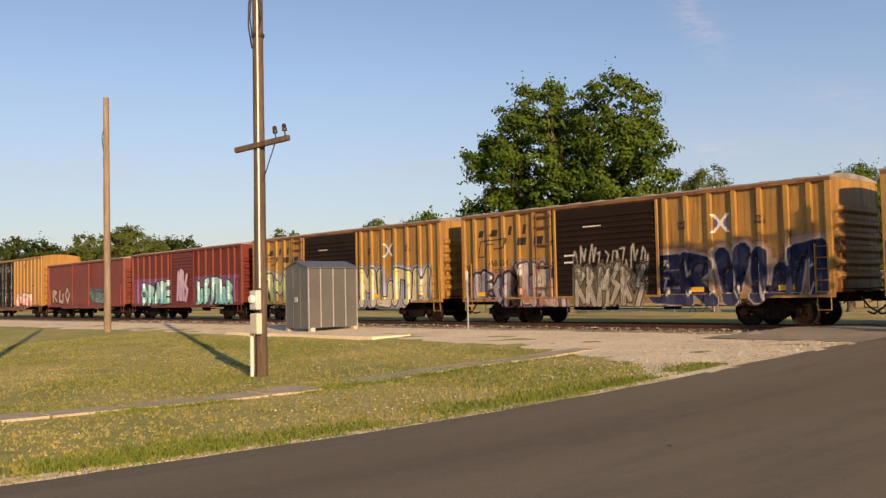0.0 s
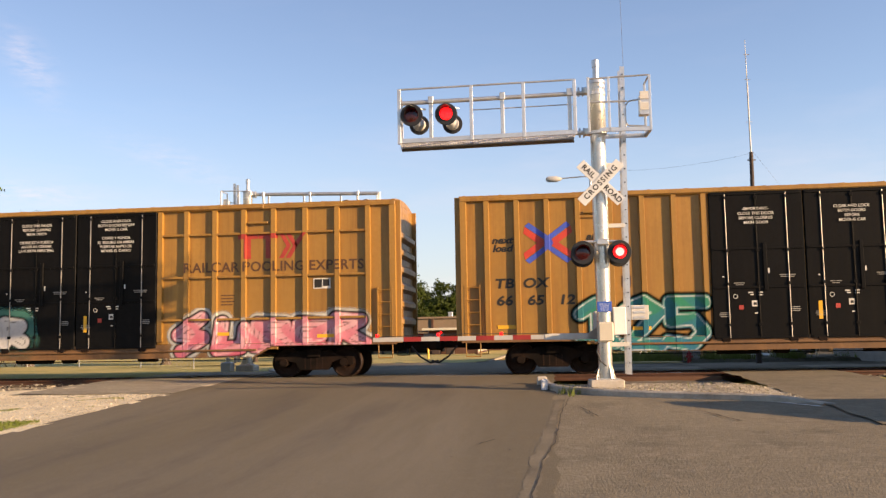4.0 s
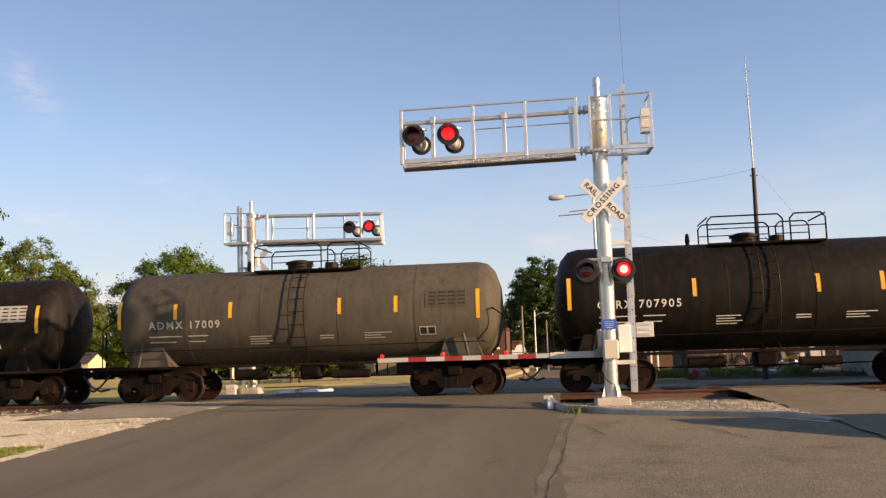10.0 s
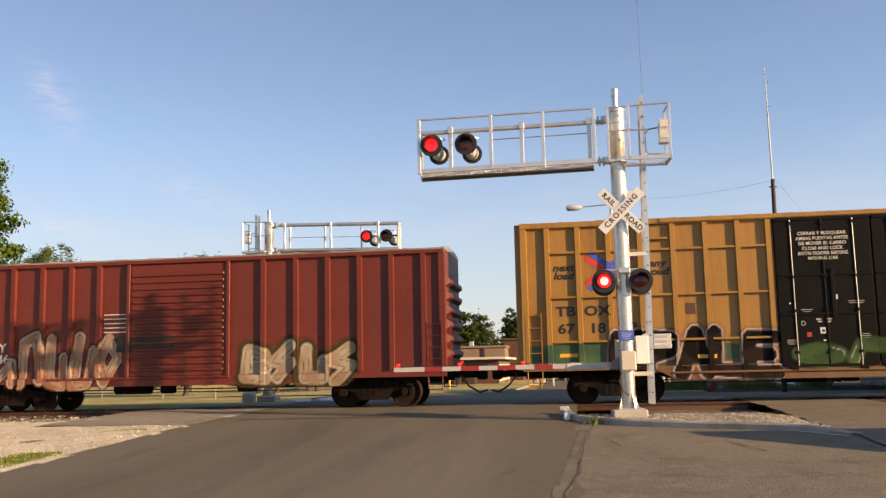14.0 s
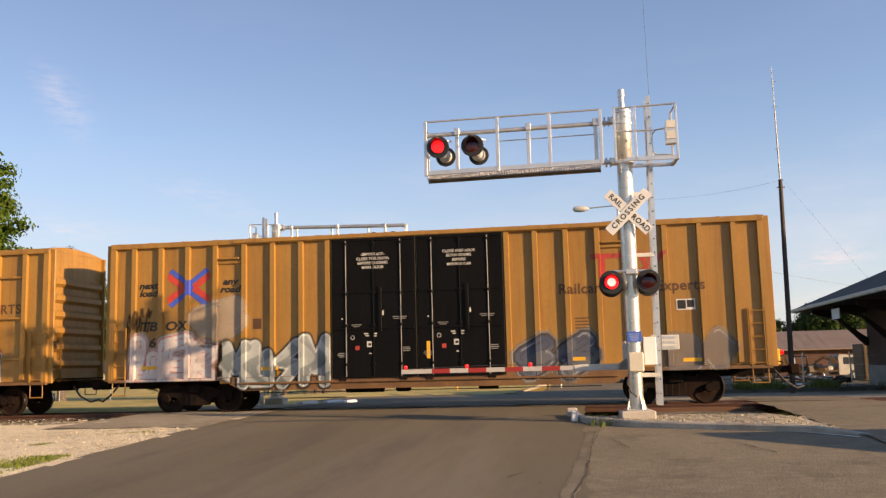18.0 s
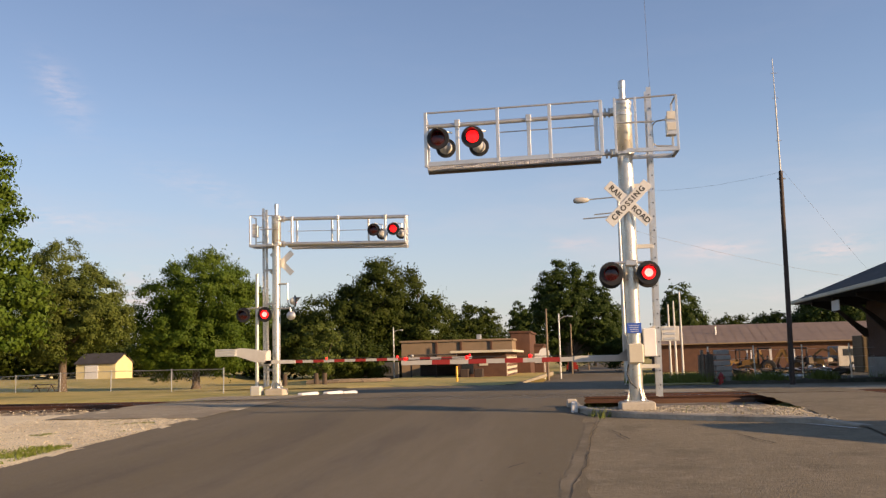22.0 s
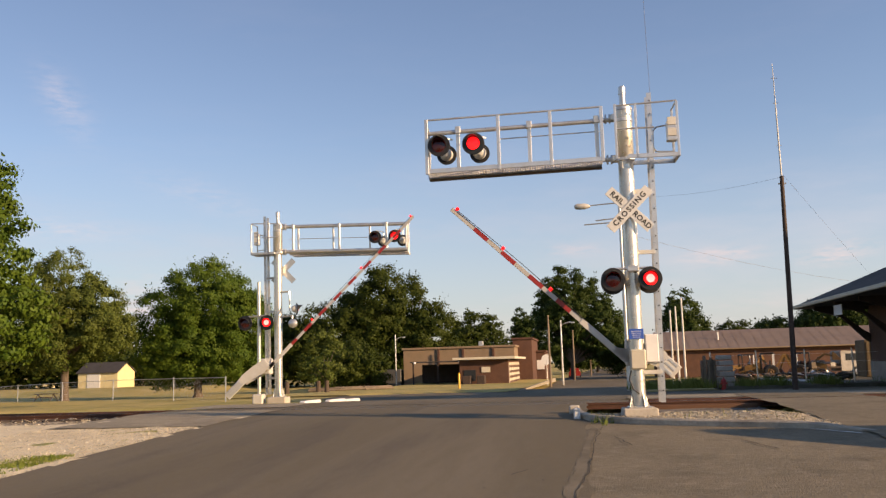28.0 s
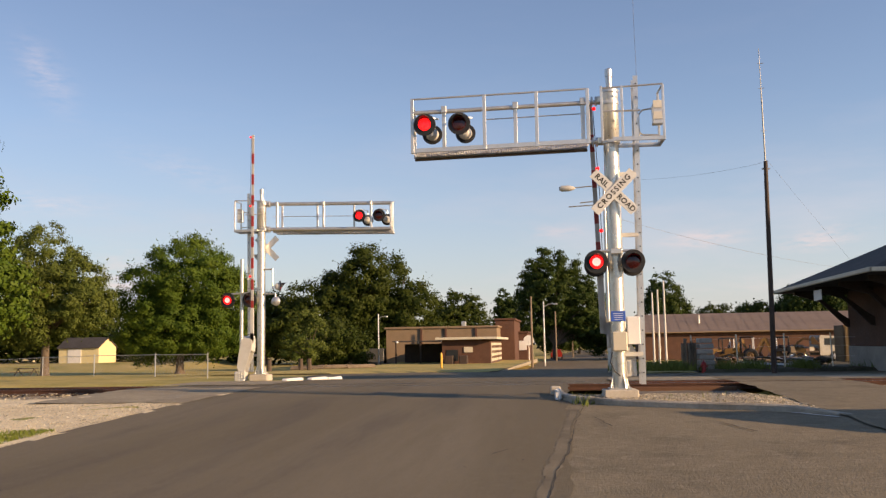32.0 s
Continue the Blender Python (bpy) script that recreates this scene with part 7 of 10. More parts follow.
sprayed(C3, 3, -6.9, -3.0, .95, 2.4, (.45, .45, .3), (.2, .28, .12), BLK, (.3, .3, .25), PX_R, seed=10, square=True, label="green and white graffiti")
sprayed(C3, 4, 2.0, 6.9, .72, 2.45, (.62, .52, .18), (.50, .48, .46), BLK, (.30, .33, .42), PX_R, seed=11, fat=.2, square=True, cloud_w=.12, label="pale yellow and violet graffiti")
# weathered boxcar in front of the new ones
sprayed(C4, 4, -7.3, -4.6, .66, 2.0, (.34, .36, .42), (.18, .12, .14), NAVY, (.34, .2, .16), PX_R, seed=12, fat=.13, edge_w=.10, cloud_w=.10, square=True, label="pinkish and navy graffiti", fade=.85)
sprayed(C4, 5, -4.9, -2.2, .66, 2.3, (.58, .55, .50), (.40, .20, .14), (.03, .035, .09), (.30, .20, .16), PX_R, seed=112, fat=.10, edge_w=.07, cloud_w=.10, square=True, label="white and navy graffiti", fade=.9)
sprayed(C4, 6, -1.75, 1.3, .66, 2.15, (.56, .53, .46), (.34, .30, .22), (.02, .018, .016), (.22, .19, .15), (), seed=13, fat=.085, edge_w=.05, cloud_w=.06, door=DOORR, square=True, label="white and dark graffiti on the door", fade=.85)
sprayed(C4, 9, -1.8, 1.4, 1.3, 2.75, (.50, .47, .42), (.5, .47, .42), (.5, .47, .42), None, (), seed=113, fat=.022, edge_w=.005, door=DOORR, label="thin white scrawl on the door", fade=.75)
sprayed(C4, 5, 1.35, 7.35, .64, 2.5, NAVY, (.045, .05, .10), (.50, .47, .42), (.34, .21, .15), PX_R, seed=14, fat=.26, edge_w=.03, cloud_w=.16, square=True, tight=.95, label="navy graffiti with white edges and pinkish fill")
sprayed(C4, 7, 1.6, 7.2, .8, 2.2, (.52, .47, .42), (.5, .47, .42), (.5, .47, .42), None, PX_R, d=.104, seed=114, fat=.028, edge_w=.005, label="thin pale strokes over the navy graffiti", fade=.7)
sprayed(C5, 5, -7.0, -2.7, .68, 1.9, (.40, .40, .36), (.16, .24, .26), (.12, .12, .12), (.30, .33, .31), PX_R, seed=15, fat=.1, square=True, fade=.8, label="faded pale blue graffiti")
sprayed(C5, 4, -1.5, 1.45, .9, 1.95, (.30, .13, .10), (.42, .38, .32), (.05, .03, .03), None, (), seed=16, fat=.14, door=DOORR, fade=.65, square=True, label="dull pink graffiti on the door")
sprayed(C5, 6, 1.65, 5.2, .85, 2.3, (.56, .52, .40), (.34, .36, .30), (.16, .13, .09), None, PX_R, seed=17, fat=.12, square=True, fade=.85, label="pale jagged graffiti")
sprayed(C5, 4, 1.7, 5.4, .68, 1.2, (.12, .13, .12), (.2, .2, .18), (.06, .06, .06), None, PX_R, seed=117, fat=.12, fade=.7, label="dark smeared graffiti")
sprayed(C5, 1, 6.95, 7.5, 1.3, 2.1, (.58, .52, .36), (.5, .46, .36), (.12, .10, .08), None, PX_R, seed=118, fat=.2, label="pale painted blob")
sprayed(C6, 5, -7.4, -4.0, .66, 1.72, (.24, .42, .58), (.42, .40, .38), (.12, .10, .12), (.30, .40, .46), PX_T, seed=18, fat=.10, edge_w=.03, cloud_w=.09, square=True, label="pale blue and grey graffiti")
sprayed(C6, 2, -8.3, -7.1, .66, 1.35, (.56, .22, .36), (.5, .38, .42), (.62, .5, .52), None, PX_T, seed=181, fat=.15, label="pink graffiti")
sprayed(C6, 2, -4.5, -3.0, .66, 1.6, (.50, .20, .34), (.30, .16, .30), (.60, .44, .46), None, PX_T, seed=182, fat=.16, label="pink graffiti")
patch(C6, [(-8.75, 1.86), (-7.98, 1.88), (-7.98, 2.06), (-8.75, 2.04)], M_INKW, PX_T, name="paint_patch", label="white overpainted patch", lift=.006)
sprayed(C6, 4, 2.55, 7.1, .62, 1.88, BLK, (.04, .04, .04), (.60, .60, .58), TEAL, PX_T, seed=19, fat=.24, edge_w=.05, cloud_w=.26, square=True, tight=.96, label="black graffiti with white edges on a turquoise cloud")
sprayed(C6, 1, 6.6, 8.0, .9, 1.5, TEAL, TEAL, TEAL, None, PX_T, seed=191, fat=.3, edge_w=.1, label="turquoise painted cloud")
sprayed(C6, 1, 7.9, 8.75, .95, 1.75, (.50, .30, .10), (.44, .26, .08), BLK, (.10, .05, .03), PX_T, seed=20, fat=.3, cloud_w=.08, label="brown and yellow painted shape")
sprayed(C6, 1, 8.0, 8.65, 1.65, 2.4, (.12, .04, .025), (.40, .24, .18), BLK, (.22, .07, .04), PX_T, seed=21, fat=.26, cloud_w=.08, label="dark red painted shape")
letter(C6, "Tm", 8.2, 2.62, .42, M_INKR, PX_T, shear=.3)
sprayed(C7, 5, -8.2, -2.65, .64, 2.05, (.48, .48, .46), (.40, .40, .40), BLK, (.10, .36, .30), PX_T, seed=22, fat=.26, edge_w=.045, cloud_w=.14, tight=.95, label="silver graffiti with black edges and a green cloud")
sprayed(C7, 1, -2.55, -1.5, .95, 1.95, (.48, .48, .46), (.42, .42, .42), BLK, (.04, .14, .12), (), seed=23, fat=.22, door=DOORL, label="silver graffiti on the door")
sprayed(C7, 5, -9.3, -8.0, 2.95, 3.6, BLK, BLK, BLK, None, PX_T, seed=231, fat=.03, edge_w=.005, label="thin black scrawl")
sprayed(C7, 5, 2.75, 8.6, .64, 1.9, (.64, .40, .42), (.58, .14, .20), BLK, (.5, .5, .46), PX_T, seed=24, fat=.2, cloud_w=.07, tight=.95, label="pink graffiti with white and black edges")
sprayed(C8, "125", -6.45, -2.75, .62, 2.2, (.03, .22, .13), (.03, .16, .24), BLK, None, PX_T, seed=25, fat=.2, edge_w=.07, inner=(.6, .62, .6), tight=.98, label="green and blue graffiti numbers")
patch(C8, [(2.4, .96), (5.85, .96), (5.85, 1.62), (2.4, 1.60)], surf("grey_paint_patch", (.36, .29, .20), .1, 1, 9, .5, bump=.03), PX_T, name="paint_patch", label="grey overpainted patch", lift=.004)
sprayed(C8, 4, 2.9, 5.15, .75, 1.85, (.62, .60, .58), (.58, .48, .54), BLK, None, PX_T, seed=26, fat=.2, edge_w=.035, tight=.98, label="white bubble graffiti")
sprayed(C8, 2, 8.6, 9.1, 2.2, 4.2, (.16, .09, .03), (.16, .09, .03), (.16, .09, .03), None, PX_T, seed=261, fat=.03, edge_w=.005, label="faint brown scrawl", fade=.6)
sprayed(C9, 5, -7.3, -2.65, .62, 1.70, BLK, (.05, .05, .05), (.62, .62, .60), GRN, PX_T, seed=27, fat=.22, edge_w=.045, cloud_w=.24, square=True, tight=.96, inner=(.42, .42, .40), label="black graffiti with white edges on a green cloud")
sprayed(C9, 2, -2.55, -1.2, .95, 1.7, BLK, (.05, .05, .05), (.62, .62, .60), (.07, .18, .02), (), seed=28, fat=.17, edge_w=.045, cloud_w=.18, square=True, door=DOORL, label="black graffiti on the door")
sprayed(C9, "DISE", 2.55, 5.25, .62, 1.95, (.34, .56, .66), (.08, .28, .42), (.008, .01, .014), (.22, .40, .46), PX_T, seed=29, fat=.19, edge_w=.06, cloud_w=.05, tight=.98, label="light blue graffiti with dark edges")
sprayed(C9, 1, 5.2, 6.9, .64, 2.1, (.50, .49, .46), (.40, .39, .38), (.02, .02, .03), None, PX_T, seed=30, fat=.36, edge_w=.05, square=True, label="silver graffiti")
sprayed(C9, 3, 3.2, 6.2, 1.9, 2.2, (.40, .08, .04), (.40, .08, .04), (.40, .08, .04), None, PX_T, seed=301, fat=.05, edge_w=.02, fade=.55, label="faint red spray above the graffiti")
for w, x, z in (("BK", -6.74, 1.95), ("TY", -5.83, 1.95), ("154", -6.74, 1.61), ("446", -5.78, 1.61)):
    letter(C15, w, x, z, .36, M_INKW, PX_B, bold=.010, wide=1.1)
sprayed(C15, 4, -5.2, -2.0, .66, 2.45, (.54, .40, .28), (.40, .18, .11), (.03, .02, .018), None, PX_B, seed=31, fat=.17, edge_w=.045, square=True, tight=.95, label="cream and peach graffiti with dark edges", fade=.7)
sprayed(C15, 2, -7.4, -5.2, .70, 1.65, (.54, .40, .28), (.40, .18, .11), (.03, .02, .018), None, PX_B, seed=45, fat=.15, edge_w=.04, square=True, label="cream and peach graffiti with dark edges", fade=.85)
sprayed(C15, 4, 1.8, 5.2, .66, 1.98, (.50, .43, .30), (.38, .26, .17), (.03, .035, .02), (.10, .06, .03), PX_B, seed=32, fat=.19, edge_w=.06, cloud_w=.07, tight=.96, label="cream graffiti with green shading", fade=.75)
for k in range(5):
    part("stencil_line", G().box(-2.45, -1.75, -1.512, -1.504, 2.85 - .13 * k, 2.88 - .13 * k), M_INKW, C15)
part("dark_patch", G().box(-2.0, -.2, -1.575, -1.568, 1.75, 2.2), M_INKB, C15, "black painted panel")
M_DKGRN = surf("dark_green_paint", DKGRN, .2, 1, 9, .5, dirt=(.10, .15, .05), dirt_amt=.7, dirt_scale=1.4, bump=.03)
patch(C16, [(-9.3, .98), (-2.75, .98), (-2.75, 1.5), (-6, 1.75), (-9.3, 1.62)], M_DKGRN, PX_T, name="paint_patch", label="dark green painted band", lift=.004)
patch(C16, [(8.42, .98), (9.3, .98), (9.3, 1.9), (8.42, 1.85)], M_DKGRN, PX_T, name="paint_patch", label="dark green painted band", lift=.004)
for door in [o for o in C16.children if o.name.startswith("plug_door")]:
    for o in door.children:
        if o.name.split(".")[0] == "stencil":
            left = min(v.co.x for v in o.data.vertices) < -1
            words = "CERRAR Y BLOQUEAR\nAMBAS PUERTAS ANTES\nDE MOVER EL CARRO\nCLOSE AND LOCK\nBOTH DOORS BEFORE\nMOVING CAR"
            if left:
                y_ = o.data.vertices[0].co.y
                o.data = text_mesh(words, .125, line=1.08, bold=.001).moved(pose(-1.38, y_, 4.12)).mesh("stencil", M_INKW)
            else:
                y_ = o.data.vertices[0].co.y
                o.data = G().box(.85, 1.45, y_, y_ + .004, 4.22, 4.25).box(.95, 1.35, y_, y_ + .004, 4.14, 4.17).mesh("stencil", M_FADEK)
letter(C16, "HAPPY HALLOWEEN!", -8.55, 1.10, .15, M_INKW, PX_T, bold=.004)
sprayed(C16, "MPALE", -7.15, -2.7, .62, 2.05, BLK, (.03, .02, .018), (.60, .56, .52), (.34, .17, .11), PX_T, seed=33, fat=.19, edge_w=.022, cloud_w=.04, square=True, tight=1.0, label="bold black graffiti letters with white edges")
sprayed(C16, 3, -2.4, 2.3, .93, 1.6, DKGRN, (.10, .16, .06), (.05, .09, .04), None, (), seed=331, fat=.14, door=DOORL, fade=.7, label="dark green smears on the doors")
sprayed(C16, 6, 2.4, 8.4, .62, 2.2, BLK, (.05, .035, .03), (.62, .58, .54), (.46, .22, .13), PX_T, seed=34, fat=.22, edge_w=.04, cloud_w=.13, square=True, tight=1.0, label="black graffiti with white edges and peach fill")
letter(C16, "HAPPY\nHalloween", 8.9, 3.15, .26, M_INKW, PX_T, bold=.0, line=.95, shear=.1)
for k in range(5):
    sprayed(C16, 1, 7.98, 8.28, 2.1 + .24 * k, 2.36 + .24 * k, (.6, .58, .55), (.6, .58, .55), (.6, .58, .55), None, PX_T, seed=46 + k, fat=.014, edge_w=.006, cell=.022, label="thin white scrawl")
sprayed(C17, 3, -6.4, -2.7, 1.55, 2.5, (.56, .52, .44), (.56, .50, .40), (.54, .48, .38), None, PX_T, seed=361, fat=.5, edge_w=.12, fade=.5, label="pale sprayed cloud")
sprayed(C17, 6, -6.7, -2.65, .62, 2.2, (.16, .20, .24), (.24, .28, .30), (.05, .05, .06), (.40, .38, .34), PX_T, d=.104, seed=36, fat=.17, edge_w=.03, cloud_w=.05, square=True, tight=.95, label="grey-blue faded graffiti", fade=.85)
sprayed(C17, 4, -6.0, -4.45, 2.35, 3.25, (.03, .03, .03), (.03, .03, .03), (.5, .45, .36), None, PX_T, seed=37, fat=.10, edge_w=.03, square=True, tight=1.0, label="black sprayed lettering")
sprayed(C17, 5, -4.25, -3.1, 2.4, 2.85, (.5, .45, .36), (.5, .45, .36), (.03, .03, .03), None, PX_T, seed=371, fat=.065, edge_w=.035, tight=1.0, label="small outlined lettering")
part("painted_ring", ring(G(), .25, .32, -1.516, -1.508, 22).moved(pose(-4.0, 0, 3.45)), M_INKB, C17, "black sprayed ring")
for dx in (-.1, .1):
    part("painted_dot", G().lathe([(0, -1.515), (.045, -1.515), (.045, -1.508)], (-4.0 + dx, 0, 3.52), "y", 10, False), M_INKB, C17)
part("painted_arc", ring(G(), .13, .17, -1.516, -1.508, 10, 200, 340).moved(pose(-4.0, 0, 3.45)), M_INKB, C17)
sprayed(C17, 6, 2.2, 7.75, .62, 2.2, (.64, .63, .60), (.52, .51, .50), BLK, (.30, .05, .03), PX_T, seed=38, fat=.21, edge_w=.045, cloud_w=.07, square=True, tight=1.0, halo=((.62, .60, .57), .03), label="white graffiti with red and black edges")
sprayed(C18, 1, -6.9, -5.1, 2.0, 3.3, (.52, .46, .38), (.50, .44, .36), (.5, .44, .36), None, PX_T, seed=44, fat=.6, edge_w=.1, fade=.5, label="pale dusty overpainted patch")
sprayed(C18, 3, -9.0, -6.1, .66, 2.3, (.62, .60, .57), (.56, .46, .42), (.45, .06, .05), (.50, .46, .42), PX_T, seed=39, fat=.28, edge_w=.03, cloud_w=.05, tight=.98, label="white graffiti with red edges")
sprayed(C18, 4, -6.05, -2.8, .66, 2.2, (.44, .47, .45), (.10, .13, .14), BLK, None, PX_T, d=.104, seed=40, fat=.24, edge_w=.04, tight=.98, inner=(.6, .6, .58), label="grey graffiti with dark edges and white lines")
sprayed(C18, 4, -8.95, -8.2, 2.35, 3.05, (.05, .04, .03), (.05, .04, .03), (.05, .04, .03), None, PX_T, seed=401, fat=.02, edge_w=.006, label="thin dark scrawl", fade=.8)
sprayed(C18, 2, 2.6, 4.9, .8, 2.05, (.07, .10, .17), (.16, .18, .20), (.05, .05, .06), (.30, .30, .28), PX_T, seed=41, fat=.25, cloud_w=.05, square=True, fade=.8, label="dark blue faded graffiti")
sprayed(C18, 2, 6.75, 8.5, .9, 2.05, (.24, .24, .24), (.20, .20, .21), (.28, .26, .24), None, PX_T, seed=42, fat=.26, square=True, fade=.55, label="grey faded graffiti")


def rail_logo(car):
    """The owner's name as plain slanted bars, with a drawn track outline."""
    def slab(x, z, w, h):
        patch(car, [(x, z), (x + w, z), (x + w + .07, z + h), (x + .07, z + h)], M_INKB, PX_R, name="emblem_bar", lift=.006)
    for x, w, h in ((-6.75, .26, .26), (-6.05, .34, .26), (-5.1, .16, .34), (-4.35, .16, .36)):
        slab(x, 3.42, w, h)
    for x in (-4.55, -3.7, -2.85):
        slab(x, 3.0, .36, .28)
    for a, b in (((-6.75, 2.62), (-6.62, 3.25)), ((-6.62, 3.25), (-5.2, 3.3)), ((-5.2, 3.3), (-5.28, 2.95)), ((-5.28, 2.95), (-5.9, 2.92)), ((-5.9, 3.12), (-6.3, 3.1)), ((-6.3, 3.1), (-6.4, 2.64)), ((-6.4, 2.64), (-6.75, 2.62))):
        dx, dz = b[0] - a[0], b[1] - a[1]
        q = .022 / max(1e-6, math.hypot(dx, dz))
        patch(car, [(a[0] - dz * q, a[1] + dx * q), (b[0] - dz * q, b[1] + dx * q), (b[0] + dz * q, b[1] - dx * q), (a[0] + dz * q, a[1] - dx * q)], M_INKB, PX_R, name="emblem_line", lift=.006)


for c, mk, nm in ((C3, "", ""), (C4, "AB OX", "52 04"), (C5, "RB OX", "34 88")):
    rail_logo(c)
    if mk:
        letter(c, mk, -5.6, 2.35, .33, M_INKB if c is C4 else M_INKBR, PX_R, bold=.006)
        letter(c, nm, -5.5, 2.0, .33, M_INKB if c is C4 else M_INKBR, PX_R, bold=.006)
    letter(c, "next\nload", 2.7 if c is not C5 else 3.3, 3.25, .2, M_INKB, PX_R, line=.8, shear=.2)
    letter(c, "any\nroad", 5.4 if c is not C5 else 5.6, 3.25, .2, M_INKB, PX_R, line=.8, shear=.2)
    if c is C5:
        cross_mark(c, 4.6, 3.2, PX_R, .6)
    else:
        for s in (-1, 1):
            patch(c, [(4.1 - .34, 3.22 - s * .3), (4.1 - .2, 3.22 - s * .3), (4.1 + .34, 3.22 + s * .3), (4.1 + .2, 3.22 + s * .3)], M_INKW, PX_R, name="emblem_bar", lift=.007 + .001 * s)
            patch(c, [(4.1 + s * .12, 3.1), (4.1 + s * .2, 3.1), (4.1 + s * .2, 3.34), (4.1 + s * .12, 3.34)], M_INKBL, PX_R, name="emblem_bar", lift=.009)
    for x in (-6.6, -2.9, .4, 3.2, 6.2):
        part("yellow_panel", G().box(x - .25, x + .25, -1.512, -1.504, 1.08, 1.24), M_REFY, c, "orange-yellow panel")
    for k in range(3):
        part("stencil_line", G().box(-1.3, -.5 - .15 * k, -1.618, -1.612, 3.45 - .1 * k, 3.49 - .1 * k) if k == 0 else G().box(-2.2, -1.6 - .1 * k, -1.618, -1.612, 2.7 - .25 * k, 2.76 - .25 * k), M_INKW, c)

# white marks on the tanks


def on_tank(car, g, R, zc, mat, label="", name="lettering"):
    g.v = [(x, -(math.sqrt(max(.01, R * R - (z - zc) ** 2)) + .008), z) for x, y, z in g.v]
    return part(name, g, mat, car, label)


def rows_of(car, R, zc, x, z, ws, mat, h=.035, gap=.085):
    for k, w in enumerate(ws):
        g = G().add([(x, 0, z - gap * k), (x + w, 0, z - gap * k), (x + w, 0, z - gap * k + h), (x, 0, z - gap * k + h)], [(0, 1, 2, 3)])
        on_tank(car, g, R, zc, mat, name="stencil_line")


def panel(car, R, zc, x0, x1, z0, z1, mat, label):
    g, n = G(), 5
    vs = [(x, 0, lerp(z0, z1, k / n)) for k in range(n + 1) for x in (x0, x1)]
    return on_tank(car, g.add(vs, [(2 * k, 2 * k + 1, 2 * k + 3, 2 * k + 2) for k in range(n)]), R, zc, mat, label, "data_panel")


def scrawl(car, word, x0, x1, z0, z1, R, zc, col, seed, w=.03):
    ob = sprayed(car, word, x0, x1, z0, z1, col, col, col, None, (), seed=seed, fat=w * .32, edge_w=.003, cell=.022, label="thin sprayed scrawl on the tank")
    for v in ob.data.vertices:
        v.co.y = -(math.sqrt(max(.01, R * R - (v.co.z - zc) ** 2)) + .010)


M_FADEW = surf("faded_white_lettering", (.42, .40, .35), .15, 3, 20, .6, bump=0)
for car, R, zc, wd, ink, x in ((C10, 1.42, 2.47, "ADMX 15631", M_INKW, -4.35), (C11, 1.42, 2.47, "VTGX 17464", M_INKW, -3.9), (C12, 1.42, 2.47, "ADMX 17009", M_FADEW, -4.0), (C13, 1.52, 2.60, "GBRX 707905", M_INKW, -4.1)):
    on_tank(car, text_mesh(wd, .31, bold=.004, space=1.3).moved(pose(x + .55, 0, zc - .22)), R, zc, ink, "white reporting mark of the tank car")
    rows_of(car, R, zc, x - .55, zc - .55, (1.0, .8), ink, .03, .16)
    rows_of(car, R, zc, x + .65, zc - .55, (.6, .5), ink, .03, .16)
    rows_of(car, R, zc, -1.5, zc - .62, (.65, .5, .7, .55), ink, .025, .07)
    rows_of(car, R, zc, 1.9, zc - .62, (.8, .5, .6), ink, .025, .07)
    rows_of(car, R, zc, .6, zc - .66, (.4, .4), ink, .03, .07)
    pn = panel(car, R, zc, 3.7, 4.85, zc + .05, zc + .55, M_FADEW if ink is M_INKW else M_TANKGREY, "pale data panel with rows of small print")
    for k in range(4):
        for j in range(4):
            gx, gz_ = 3.8 + .28 * j, zc + .12 + .11 * k
            on_tank(pn, G().add([(gx, 0, gz_), (gx + .2, 0, gz_), (gx + .2, 0, gz_ + .04), (gx, 0, gz_ + .04)], [(0, 1, 2, 3)]), R + .004, zc, M_INKB, name="print_line")
    pb = panel(car, R, zc, 3.5, 3.98, zc - .72, zc - .48, ink, "small framed plate")
    for j in (0, 1):
        on_tank(pb, G().add([(3.53 + .23 * j, 0, zc - .69), (3.72 + .23 * j, 0, zc - .69), (3.72 + .23 * j, 0, zc - .51), (3.53 + .23 * j, 0, zc - .51)], [(0, 1, 2, 3)]), R + .004, zc, M_INKB, name="plate_field")
for k in range(4):
    scrawl(C11, 2, .2 + .12 * k, 1.35 - .1 * k, 2.25 + .26 * k, 2.65 + .26 * k, 1.42, 2.47, (.6, .6, .58), 51 + 10 * k, .05)
scrawl(C11, 4, 1.3, 3.5, 1.7, 2.4, 1.42, 2.47, (.6, .6, .58), 52, .035)
scrawl(C11, 5, -3.0, -.9, 1.75, 2.2, 1.42, 2.47, (.08, .36, .34), 53, .03)
scrawl(C11, 3, -5.4, -4.1, 1.6, 2.2, 1.42, 2.47, (.5, .5, .5), 54, .03)

# end of train device and brake wheel
part("end_marker", G().cbox(9.75, 9.95, -.12, .12, 1.0, 1.45, .03), M_REFY, C18, "end of train marker box")
part("marker_lamp", G().lathe([(0, 0), (.06, .01), (.06, .08), (0, .1)], (9.97, 0, 1.35), "x", 12, False), M_LIT, C18, "red tail lamp", smooth=40)

# ---- poles, hut, post ----


